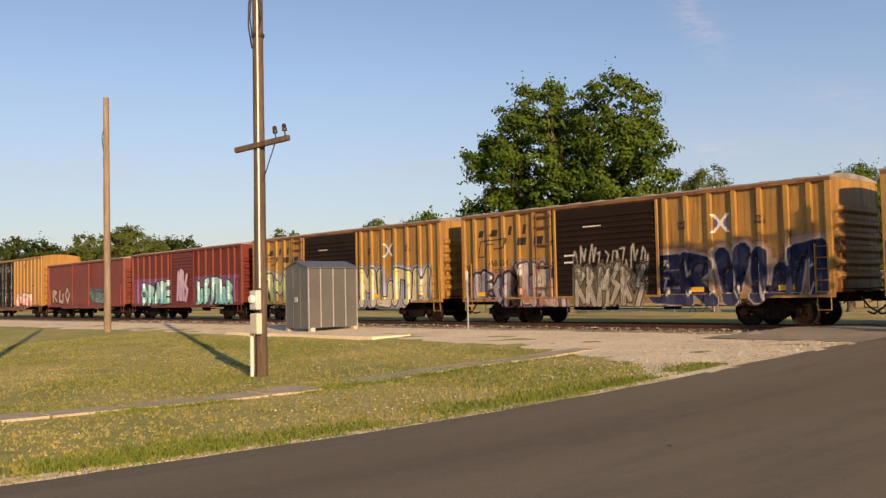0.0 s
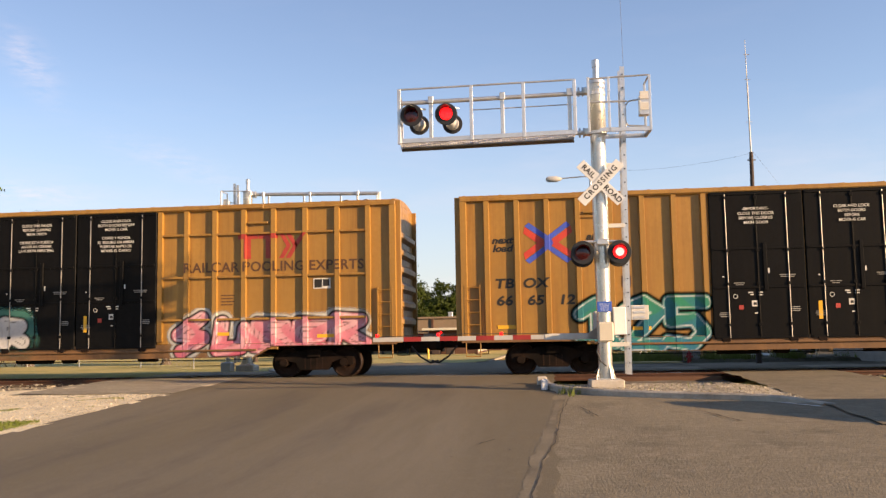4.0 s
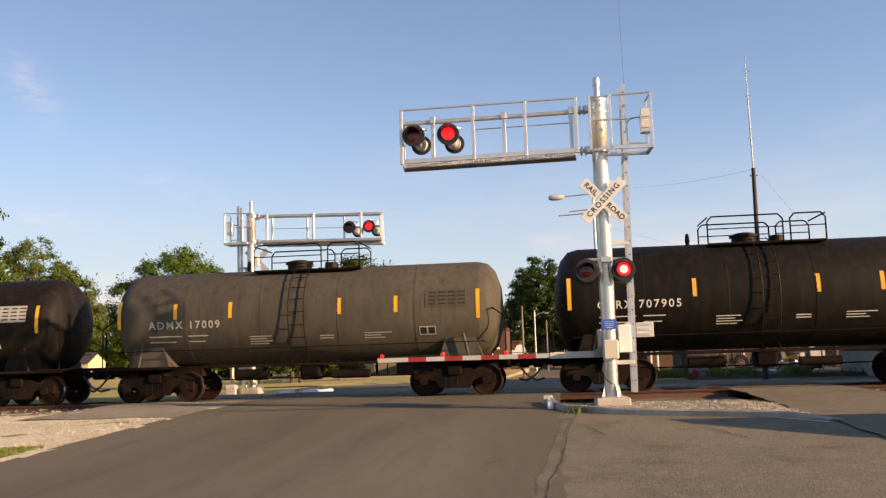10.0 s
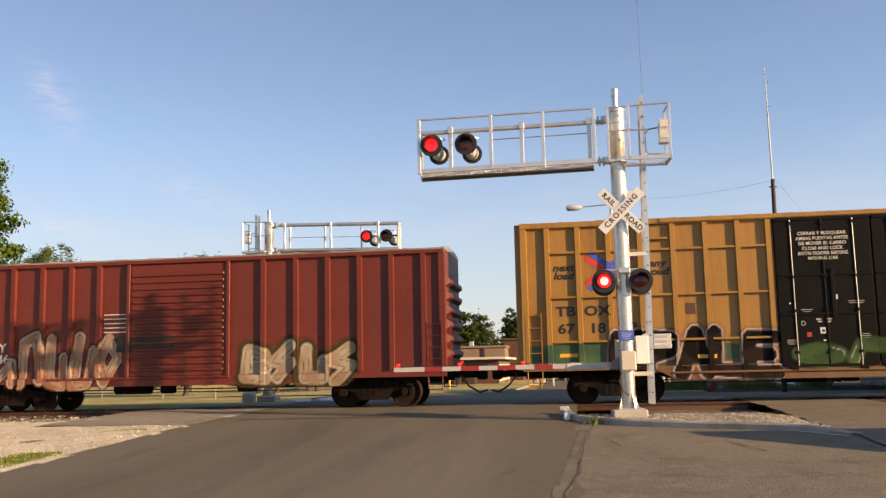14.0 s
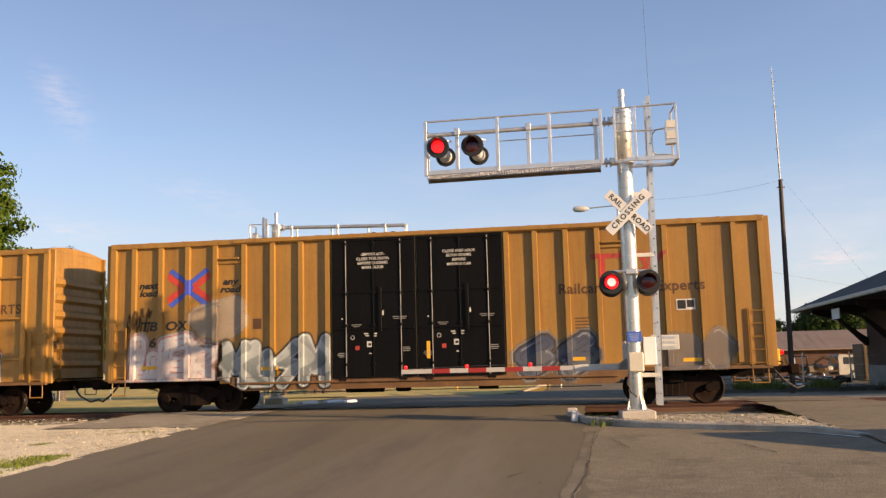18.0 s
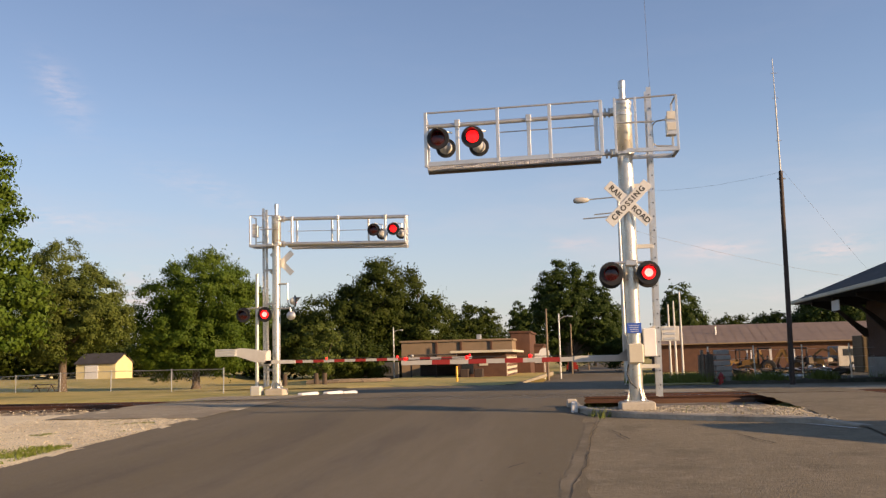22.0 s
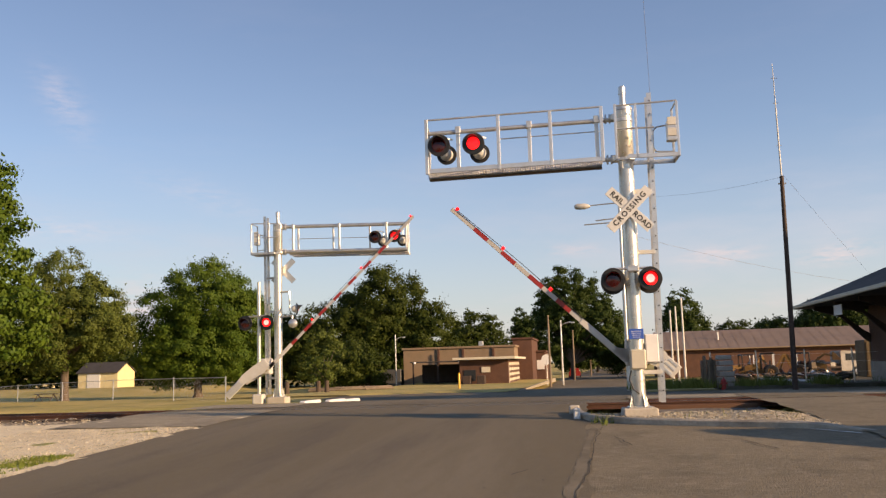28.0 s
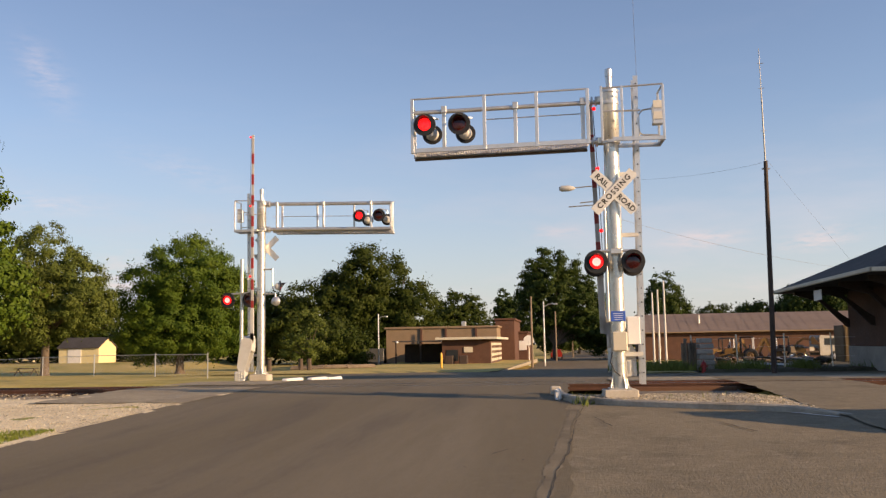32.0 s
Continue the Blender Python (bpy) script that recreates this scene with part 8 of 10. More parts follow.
def wood_pole(x, y, h, r0, r1, mat, label, lean=(0, 0)):
    p = thing("utility_pole", label, "utility pole", "utility poles", at=pose(x, y, gz(y) - 0.05))
    g, n, m_ = G(), 10, 14
    vs, fs = [], []
    for k in range(n + 1):
        a = k / n
        for i in range(m_):
            t = 2 * math.pi * i / m_
            q = lerp(r0, r1, a) * (1 + .02 * wob(i, k, .8))
            vs.append((lean[0] * a + .02 * wob(k, x) + q * math.cos(t), lean[1] * a + q * math.sin(t), h * a))
    for k in range(n):
        for i in range(m_):
            j = (i + 1) % m_
            fs.append((k * m_ + i, k * m_ + j, (k + 1) * m_ + j, (k + 1) * m_ + i))
    fs.append(tuple(n * m_ + i for i in range(m_)))
    g.add(vs, fs)
    part("pole_shaft", g, mat, p, smooth=40)
    return p


P1 = wood_pole(-16.63, 9.85, 11.0, .135, .10, M_POLE, "weathered wooden utility pole with crossarm, conduit and electric meter")
arm = part("crossarm", G().cbox(-.42, .92, -.05, .05, -.055, .055, .01), M_POLE, P1, "short grey wooden crossarm", at=pose(0, -.17, 4.86, 0, -7, 25))
for x in (.6, .83):
    part("insulator", G().lathe([(.015, 0), (.015, .1), (.05, .11), (.055, .16), (.03, .17), (.05, .2), (.04, .25), (0, .27)], (x, 0, .05), "z", 12, False), M_GLASSI, arm, "brown glazed insulator", smooth=40)
part("brace", G().tube([(.55, .02, -.05), (.1, .1, -.75)], .012), M_WIRE, arm)
part("conduit", G().cyl((.13, -.10, 1.9), (.11, -.08, 8.0), .02, n=8), M_PVC, P1, "white conduit pipe", smooth=40)
part("conduit", G().cyl((-.12, -.15, 0), (-.12, -.15, 1.1), .04, n=8).cyl((-.12, -.15, 1.05), (.02, -.15, 1.05), .04, n=8), M_PVC, P1, "white conduit pipe", smooth=40)
part("conduit", G().cyl((.10, -.14, 0), (.10, -.14, .95), .025, n=8), M_RAIL, P1, "rusty steel pipe", smooth=40)
mb = part("meter_box", G().cbox(-.02, .25, -.26, -.13, 1.45, 1.85, .02), M_BOXGREY, P1, "grey electric meter box")
part("meter", G().lathe([(.0, -.34), (.07, -.335), (.085, -.30), (.085, -.26)], (.13, 0, 1.67), "y", 16, False), M_WHITE, mb, "round glass meter", smooth=40)
part("switch_box", G().cbox(-.03, .26, -.25, -.12, .95, 1.38, .02), M_TRIM, P1, "small beige switch box")
part("cable_loop", G().tube([(-.16, -.05, 7.0), (-.30, -.05, 7.5), (-.28, -.05, 7.95), (-.1, -.05, 8.5), (-.2, -.03, 9.6)], .018), M_WIRE, P1)
part("cable_loop", G().tube([(.14, -.1, 8.05), (.30, -.1, 7.8), (.33, -.1, 7.55), (.2, -.1, 7.35)], .016).tube([(-.14, -.05, 7.2), (-.24, -.05, 7.7), (-.12, -.05, 8.4)], .014), M_WIRE, P1)
part("strap", G().lathe([(.135, 0), (.14, .02), (.14, .05), (.135, .07)], (0, 0, 7.2), "z", 14), M_WIRE, P1)

P2 = wood_pole(-42.2, 16.8, 11.15, .17, .13, M_POLE2, "tall bleached bare wooden pole", (-.12, 0))
part("bracket", G().tube([(-.15, -.12, 8.6), (-.25, -.15, 9.3), (-.1, -.12, 9.6)], .02).tube([(-.16, -.1, 7.6), (-.22, -.1, 8.3)], .015), M_WIRE, P2)
wood_pole(-23.6, 5.9, 8.0, .15, .11, M_POLE, "wooden utility pole beside the lawn")

hut = thing("signal_hut", "small galvanised steel equipment hut with ribbed walls on the gravel", "hut", at=pose(-29.75, 20.35, gz(20) + .02))
hw, hl, hh = .78, 1.15, 2.42
part("wall", G().prism([(-hw, .12), (hw, .12), (hw, hh), (0, hh + .22), (-hw, hh)], "y", -hl, hl), M_SHEDG, hut, "galvanised steel sheet wall")
for s in (-1, 1):
    part("roof_sheet", G().prism([(s * (hw + .06), hh - .03), (0, hh + .24), (0, hh + .28), (s * (hw + .06), hh + .01)], "y", -hl - .06, hl + .06), M_SHEDG, hut, "galvanised roof sheet")
    for y in (-hl + .02, -.58, 0, .58, hl - .02):
        part("seam", G().cbox(min(s * hw, s * (hw + .03)), max(s * hw, s * (hw + .03)), y - .02, y + .02, .12, hh - .02, .006), M_GALV, hut)
    for x in (-hw + .02, -.25, .25, hw - .02):
        part("seam", G().cbox(x - .02, x + .02, min(s * hl, s * (hl + .025)), max(s * hl, s * (hl + .025)), .12, hh, .006), M_SHEDG, hut)
    for y in (-hl + .15, hl - .15):
        part("skid", G().cbox(s * hw - .1, s * hw + .1, y - .1, y + .1, -.1, .13, .01), M_CONC, hut)
part("door_lock", G().cbox(-.1, .1, -hl - .06, -hl - .02, 1.1, 1.3, .01), M_GALV, hut)
solo("concrete_pad", G().cbox(-32.2, -22.8, 17.5, 19.1, gz(18) - .1, gz(18.4) + .07, .03), M_GRAV, "pale sandy gravel bank beside the hut", "gravel bank", kind="structure")
mp = thing("marker_post", "slim white metal marker post beside the track", "marker post", at=pose(-24.1, 22.9, gz(22.9)))
part("post_shaft", G().cbox(-.035, .035, -.015, .015, -.1, 2.05, .005), M_GALV, mp)
part("plate", G().cbox(-.06, .06, -.03, -.015, 1.75, 2.06, .004), M_SIGNW, mp, "small white plate")

# ---- trees ----


def leaf_quads(r, pts, nrm, size, sag=.12):
    """One pointed quad for each leaf, square to its normal."""
    k = len(pts)
    nrm = nrm / (np.linalg.norm(nrm, axis=1, keepdims=True) + 1e-9)
    a = np.cross(nrm, r.normal(size=(k, 3)))
    a /= np.linalg.norm(a, axis=1, keepdims=True) + 1e-9
    b = np.cross(nrm, a) * size * .36
    a = a * size * r.uniform(.7, 1.35, (k, 1))
    drop = np.array((0, 0, size * sag))
    return np.stack([pts - a * .5, pts + b - a * .05, pts + a * .55 - drop, pts - b - a * .05], 1)


def unit(r, k, stretch=(1, 1, 1), lift=(0, 0, 0)):
    q = r.normal(size=(k, 3)) * np.array(stretch) + np.array(lift)
    return q / (np.linalg.norm(q, axis=1, keepdims=True) + 1e-9)


def tree(name, label, x, y, lobes, trunk, leafm, leaf, seed, tuft=1.0, gaps=.3, droop=0.0, spikes=.3, cover=2.6):
    """A trunk with limbs that reach into the lobes (dx, dy, z, rx, ry, rz) of a crown made of leafy tufts with gaps between them.
    leaf: length of a leaf; tuft: radius of a tuft; spikes: share of tufts that end in a leafy shoot."""
    rr, r = random.Random(seed), np.random.RandomState(seed)
    th = thing(name, label, "tree", "trees", at=pose(x, y, gz(y) - .05))
    g = G()
    low = min(l[2] - l[5] * .6 for l in lobes)
    fork = max(low, trunk * 4)
    g.cyl((0, 0, 0), (.0, 0, fork), trunk, trunk * .72, 10)
    g.cyl((0, 0, -.05), (0, 0, trunk), trunk * 1.5, trunk, 10)
    for dx, dy, z, rx, ry, rz in lobes:
        for _ in range(4):
            q = Vector((dx + rr.uniform(-.6, .6) * rx, dy + rr.uniform(-.5, .5) * ry, z + rr.uniform(-.3, .6) * rz))
            m_ = Vector((q.x * .45, q.y * .45, lerp(fork, q.z, .55)))
            g.cyl((0, 0, fork * .93), m_, trunk * .5, trunk * .3, 7, False)
            g.cyl(m_, q, trunk * .3, trunk * .06, 6, False)
    part("trunk", g, M_BARK, th, smooth=50)
    quads = []
    for dx, dy, z, rx, ry, rz in lobes:
        c0, rad = np.array((dx, dy, z)), np.array((rx, ry, rz))
        mean = (rx + ry + rz) / 3
        n = max(10, int(cover * 4 * mean * mean / (tuft * tuft)))
        d = unit(r, n)
        bulge = np.array([noise.noise(Vector((float(q[0]) * 1.7 + seed, float(q[1]) * 1.7, float(q[2]) * 1.7))) for q in d])
        d = d[bulge > -.6 + gaps * r.uniform(0, 1, n)]
        k = len(d)
        bulge = np.array([noise.noise(Vector((float(q[0]) * 2.4 + seed, float(q[1]) * 2.4, float(q[2]) * 2.4))) for q in d])
        reach = np.where(r.uniform(size=k) < .8, r.uniform(.78, 1.0, k), r.uniform(.35, .75, k)) * (1 + .28 * bulge)
        cen = c0 + d * rad * reach[:, None]
        rads = tuft * r.uniform(.55, 1.2, k)
        per = max(12, int(7.5 * (tuft / leaf) ** 2))
        cnt = np.maximum(8, (per * (rads / tuft) ** 2)).astype(int)
        idx = np.repeat(np.arange(k), cnt)
        q = unit(r, len(idx), (1, 1, .8)) + d[idx] * .35 + np.array((0, 0, .25))
        q /= np.linalg.norm(q, axis=1, keepdims=True)
        p = cen[idx] + q * rads[idx][:, None] * r.uniform(.35, 1.08, (len(idx), 1)) * np.array((1, 1, .72))
        p[:, 2] -= droop * rads[idx] * r.uniform(0, 1.3, len(idx))
        quads.append(leaf_quads(r, p, q + d[idx] * .3 + r.normal(size=q.shape) * .33, leaf))
        # leafy shoots past the outline
        sp = np.nonzero((r.uniform(size=k) < spikes) & (reach > .75))[0]
        if len(sp):
            m_ = max(5, int(1.5 * tuft / leaf))
            idx = np.repeat(np.repeat(sp, 2), m_)
            t = np.tile(np.linspace(.3, 1.45, m_), 2 * len(sp))
            aim_ = np.repeat(d[np.repeat(sp, 2)] + r.normal(size=(2 * len(sp), 3)) * .45 + np.array((0, 0, .3 - droop)), m_, 0)
            aim_ /= np.linalg.norm(aim_, axis=1, keepdims=True)
            p = cen[idx] + aim_ * (t * rads[idx])[:, None] + r.normal(size=aim_.shape) * leaf * .3
            quads.append(leaf_quads(r, p, r.normal(size=p.shape) + np.array((0, 0, .5)), leaf))
    v = np.concatenate(quads).reshape(-1, 3)
    me = bpy.data.meshes.new("crown")
    me.from_pydata(v.tolist(), [], np.arange(len(v)).reshape(-1, 4).tolist())
    me.materials.append(leafm)
    me.update()
    part("crown", me, None, th, "crown of separate leaves")
    return th


tree("maple_tree", "big green maple with a two-lobed open crown", -40.5, 48,
     [(-2.6, 0, 10.8, 4.6, 4.1, 4.0), (-1.4, 0, 14.0, 2.4, 2.4, 2.2), (-6.0, 0, 11.4, 2.2, 2.4, 1.6), (4.6, 0, 12.2, 2.7, 2.8, 3.6), (5.4, 0, 8.6, 3.4, 3.4, 2.9), (-5.4, 0, 6.6, 3.4, 3.6, 2.6), (1.0, 0, 7.0, 4.6, 4, 3.0), (6.4, 0, 4.9, 3.5, 3.6, 2.6)],
     .42, M_LEAF, .26, 1, .80, .4, .0, .35, 2.3)
tree("willow_tree", "tall grey-green tree behind the fence", -45.6, 75, [(-.6, 0, 9.3, 3.6, 3.6, 4.0), (-2.8, 0, 6.4, 3.2, 3, 3.2), (1.8, 0, 7.4, 3.4, 3.2, 3.2), (4.0, 0, 6.6, 2.2, 2.4, 1.9), (-.6, 0, 5.3, 3.2, 3, 2.0)], .4, M_LEAFLT, .18, 2, .75, .35, .4, .25, 2.6)
tree("shade_tree", "broad dark green shade tree on the dry grass", -36.2, 82, [(.8, 0, 8.8, 4.2, 4.4, 3.9), (-3.0, 0, 7.6, 3.0, 3.4, 3.6), (3.9, 0, 6.9, 2.9, 3.4, 3.6), (-.4, 0, 4.6, 4.8, 4.2, 3.2), (-2.9, 0, 4.0, 3.0, 3.2, 2.6), (3.4, 0, 3.9, 2.8, 3, 2.4)], .42, M_LEAF, .19, 3, .95, .25, .1, .22, 3.0)
tree("shade_tree", "dense dark tree in the wood edge", -33.0, 118, [(0, 0, 6.4, 4.6, 4, 5.0), (6.6, 0, 10.4, 3.4, 3.6, 5.2), (3.6, 0, 8.4, 3.2, 3.4, 4.4), (-4.0, 0, 5.0, 4.0, 4, 4.0)], .4, M_LEAFDK, .30, 4, 1.25, .2, .35, .2, 3.4)
tree("shade_tree", "dense dark tree in the wood edge", -22.8, 120, [(-.4, 0, 9.2, 3.2, 3.4, 4.8), (2.6, 0, 6.6, 3.6, 4, 4.2), (-2.5, 0, 6.0, 3.5, 4, 4.6)], .4, M_LEAFDK, .30, 5, 1.25, .2, .35, .2, 3.4)
tree("shade_tree", "dense dark tree in the wood edge", -41.5, 122, [(0, 0, 5.8, 4.6, 4, 4.2), (-4.2, 0, 4.0, 4.0, 4, 3.6)], .4, M_LEAFDK, .30, 6, 1.2, .2, .2, .2, 3.2)
tree("shade_tree", "low spreading tree beyond the crossing", -24.0, 92, [(0, 0, 3.0, 2.8, 3, 2.3), (-1.6, 0, 2.2, 2.2, 2, 1.7), (2.6, 0, 2.3, 1.8, 2, 1.8)], .22, M_LEAFDK, .22, 7, .75, .4, .4, .35, 2.2)
tree("young_tree", "thin dry young tree by the crossing", -20.3, 70, [(0, 0, 3.2, 1.6, 1.6, 2.2), (-.6, 0, 2.0, 1.3, 1.4, 1.3)], .13, M_LEAFLT, .17, 8, .5, .6, .3, .5, 1.1)
for i, (x, y, h, w, mt) in enumerate(((-27, 172, 7.5, 5.5, M_LEAFDK), (-20.5, 174, 12.2, 5.6, M_LEAFDK), (-14.6, 176, 7.0, 3.0, M_LEAFDK),
                                      (18.2, 172, 14.6, 4.0, M_LEAFBL), (44, 222, 10.4, 7, M_LEAFDK), (36, 230, 10.6, 6, M_LEAFDK), (2.6, 196, 9.0, 4.0, M_LEAFDK), (7.0, 214, 8.0, 4.4, M_LEAFDK), (-2.0, 186, 8.5, 4.0, M_LEAFBL), (56, 224, 9.6, 8, M_LEAFDK), (29.5, 147, 8.2, 4, M_LEAFDK), (37.5, 145, 11.0, 6, M_LEAFBL), (46, 147, 12.5, 7, M_LEAFBL))):
    tree("distant_tree", "distant dark green tree in the skyline", x, y, [(0, 0, h * .62, w * .8, w * .8, h * .40), (-w * .45, 0, h * .45, w * .6, w * .7, h * .34), (w * .45, 0, h * .42, w * .62, w * .7, h * .34)], .3, mt, .42, 20 + i, 1.2, .25, .1, .25, 3.0)
tree("spruce_tree", "narrow dark pointed tree beside the street maple", -9.2, 152, [(0, 0, 4.2, 3.0, 2.6, 3.6), (-.6, 0, 7.0, 2.0, 1.9, 2.8), (-.9, 0, 9.6, 1.2, 1.1, 2.2), (1.4, 0, 7.6, 1.4, 1.4, 2.6)], .25, M_LEAFBL, .34, 40, .8, .2, .1, .3, 3.0)
tree("maple_tree", "dark street maple with spiky outline beside the far road", -1.7, 130, [(-.1, 0, 9.0, 3.9, 4, 4.4), (-2.4, 0, 6.8, 2.6, 3, 4.2), (3.6, 0, 6.8, 3.4, 3.4, 4.4), (5.8, 0, 4.2, 2.4, 3, 3.2), (-2.9, 0, 12.0, .9, 1.0, 2.4), (-1.2, 0, 13.4, .9, 1.0, 2.6), (1.0, 0, 13.2, .9, 1.0, 2.6), (3.0, 0, 11.8, .9, 1.0, 2.4), (4.6, 0, 10.2, .9, 1.0, 2.0), (-4.2, 0, 11.2, 1.2, .9, .8), (-4.4, 0, 9.4, 1.2, .9, .7), (6.2, 0, 7.6, 1.2, 1, 1.2)], .4, M_LEAFBL, .28, 41, .9, .25, .0, .4, 3.0)
for i, (x, y, h, w, mt) in enumerate(((-420, 132, 30, 26, M_LEAFDK), (-395, 140, 25, 20, M_LEAFDK), (-295, 112, 24.5, 9, M_LEAFLT), (-283, 110, 20, 8, M_LEAFLT), (-238, 100, 22.8, 8, M_LEAFLT), (-228, 103, 18, 6, M_LEAFLT),
                                      (-273, 132, 22, 13, M_LEAFDK), (-129, 100, 16, 5, M_LEAFLT), (-104, 90, 14.6, 5.5, M_LEAF), (-174, 110, 16.5, 7, M_LEAFLT), (-76, 136, 11, 6, M_LEAFDK), (-62, 138, 9, 6, M_LEAFDK), (-92, 130, 11, 9, M_LEAFDK))):
    tree("distant_tree", "distant green tree above the train", x, y, [(0, 0, h * .62, w * .85, w * .85, h * .38), (-w * .45, 0, h * .45, w * .65, w * .7, h * .34), (w * .5, 0, h * .42, w * .65, w * .7, h * .32)], .35, mt, .30 + w * .035, 60 + i, .8 + w * .09, .35, .1, .35, 2.4)


def wood_spot_leaves(n, area, leaf, seed):
    r, g = random.Random(seed), G()
    for _ in range(n):
        p = Vector(area(r))
        a = Vector((r.uniform(-1, 1), r.uniform(-1, 1), r.uniform(-.7, .5))).normalized() * leaf * r.uniform(.6, 1.3)
        b = a.cross(Vector((r.uniform(-.6, .6), r.uniform(-.6, .6), 1))).normalized() * leaf * .42
        g.add([p - a * .5, p + b, p + a * .6, p - b], [(0, 1, 2, 3)])
    return g


def thicket(r):
    x = r.uniform(-95, -13)
    top = 3.6 + 2.4 * wob(x, 3, .16) + 1.2 * wob(x, 8, .5)
    return x, 128 + r.uniform(-3, 3), -1.2 + (top + 1.2) * math.sqrt(r.random())


solo("woodland_edge", wood_spot_leaves(14000, thicket, .8, 90), M_LEAFDK, "dark tangled woodland edge behind the grass", "woodland", kind="stuff")


def skyline(r):
    x = r.uniform(-1200, 700)
    return x, 420 + r.uniform(-20, 20), -1.5 + (7.5 + 3.5 * wob(x, 2, .03)) * r.random()


solo("far_woods", wood_spot_leaves(16000, skyline, 3.2, 91), M_LEAFDK, "far low line of dark trees on the horizon", "woodland", kind="stuff")

# ---- beyond the track: fence, buildings, yard ----
fence = thing("chain_link_fence", "galvanised chain-link fence with thin posts on dry grass", "fence")
FP = [(-18.0, 44.1), (-22.3, 47.3), (-28.2, 51.6), (-34.2, 56.0), (-40.4, 60.5), (-47.0, 65.3), (-54, 70.4), (-61, 75.5)]
for (xa, ya), (xb, yb) in zip(FP, FP[1:]):
    za, zb = gz(ya), gz(yb)
    part("top_rail", G().cyl((xa, ya, za + 1.2), (xb, yb, zb + 1.2), .016, n=6), M_GALV, fence)
    net, n = G(), int(math.hypot(xb - xa, yb - ya) / .35)
    for k in range(n):
        for s in (0, 1):
            t0, t1 = k / n, (k + (4 if s else -4)) / n
            t1 = max(0, min(1, t1))
            net.cyl((lerp(xa, xb, t0), lerp(ya, yb, t0), lerp(za, zb, t0) + .03), (lerp(xa, xb, t1), lerp(ya, yb, t1), lerp(za, zb, t1) + 1.18), .0035, n=3, caps=False)
    part("mesh_wire", net, M_GALV, fence, "thin diamond wire mesh")
for x, y in FP:
    part("fence_post", G().cyl((x, y, gz(y) - .1), (x, y, gz(y) + 1.28), .032, n=8), M_GALV, fence)


def flat_block(name, label, x0, x1, y0, y1, z0, h, mat, trim=M_TRIM, th=None):
    b = th or thing(name, label, "building")
    part("wall", G().cbox(x0, x1, y0, y1, z0, z0 + h, .03), mat, b)
    part("roof", G().cbox(x0 - .15, x1 + .15, y0 - .15, y1 + .15, z0 + h, z0 + h + .22, .03), trim, b, "flat roof with a pale edge")
    return b


bA = flat_block("warehouse", "long low pale brick building with a flat roof", -19.0, -7.2, 95, 112, -1.3, 4.2, M_BRICK2, M_BRICK2)
for x in (-15.2, -12.6, -9.4):
    part("pilaster", G().cbox(x - .12, x + .12, 94.85, 95.02, -1.3, 2.95, .02), M_BRICK, bA)
part("roof_vent", G().cbox(-11.4, -10.9, 99, 99.5, 3.1, 3.7, .03), M_GALV, bA)
bB = thing("shop_building", "brown low shop building with a pale eave and striped garage doors", "building")
part("wall", G().cbox(-11.4, -6.9, 83.0, 97.0, -1.25, 1.62, .03), M_BRICK, bB)
part("roof", G().cbox(-11.8, -6.3, 82.3, 97.4, 1.62, 1.74, .02), M_SHING, bB)
part("eave", G().cbox(-11.9, -6.2, 82.2, 82.32, 1.62, 1.84, .02), M_TRIM, bB, "pale painted eave")
part("eave", G().cbox(-6.3, -6.2, 82.32, 97.5, 1.62, 1.84, .02), M_TRIM, bB, "pale painted eave")
for y in (84.6, 87.2, 89.8, 92.4, 95.0):
    dr = part("garage_door", G().cbox(-6.9, -6.84, y - 1.1, y + 1.1, -1.2, 1.3, .01), M_TRIM, bB, "cream panelled garage door")
    for k in range(5):
        part("door_panel", G().cbox(-6.85, -6.81, y - 1.02, y + 1.02, -1.1 + .48 * k, -.86 + .48 * k, .01), M_BRICK, dr)
part("sign_board", G().cbox(-9.35, -8.55, 82.92, 82.98, .45, .95, .01), M_TRIM, bB, "small pale board on the wall")
part("window", G().cbox(-11.0, -9.9, 82.95, 83.0, -.3, .7, .01), M_GLASS, bB, "dark shop window")
for x in (-10.6, -9.3):
    solo("bin", G().cbox(x - .38, x + .38, 81.7, 82.5, lot_z(x, 82), lot_z(x, 82) + .8, .06), M_DKWOOD, "dark waste bin against the shop wall", "bin", "bins")
por = thing("porch", "dark open lean-to between the brick buildings", "porch")
# dark panel set up for the shade on the lower warehouse wall
part("back_wall", G().cbox(-16.4, -11.5, 91.6, 91.9, -1.25, 1.3, .03), M_DKWOOD, por)
part("roof", G().cbox(-16.7, -11.4, 86.5, 92.0, 1.5, 1.62, .02), M_SHING, por)
for x in (-16.4, -14.0):
    part("post", G().cbox(x - .07, x + .07, 86.7, 86.84, -1.25, 1.5, .01), M_DKWOOD, por)
for x in (-16.2, -11.8):
    part("lamp", G().lathe([(0, 0), (.12, .02), (.14, .14), (.05, .2), (0, .2)], (x, 86.4, 1.4), "z", 10, False), M_SIGNW, por, "small white wall lamp", smooth=40)
flat_block("brick_shop", "tall dark brick shop front beside the far road", -7.75, -5.65, 100, 112, -1.3, 5.05, M_BRICK, M_BRICK)
bC = flat_block("brick_shop", "red brick shop with white signs beside the far road", -7.8, -4.6, 108, 120, -1.3, 3.7, M_BRICK, M_BRICK)
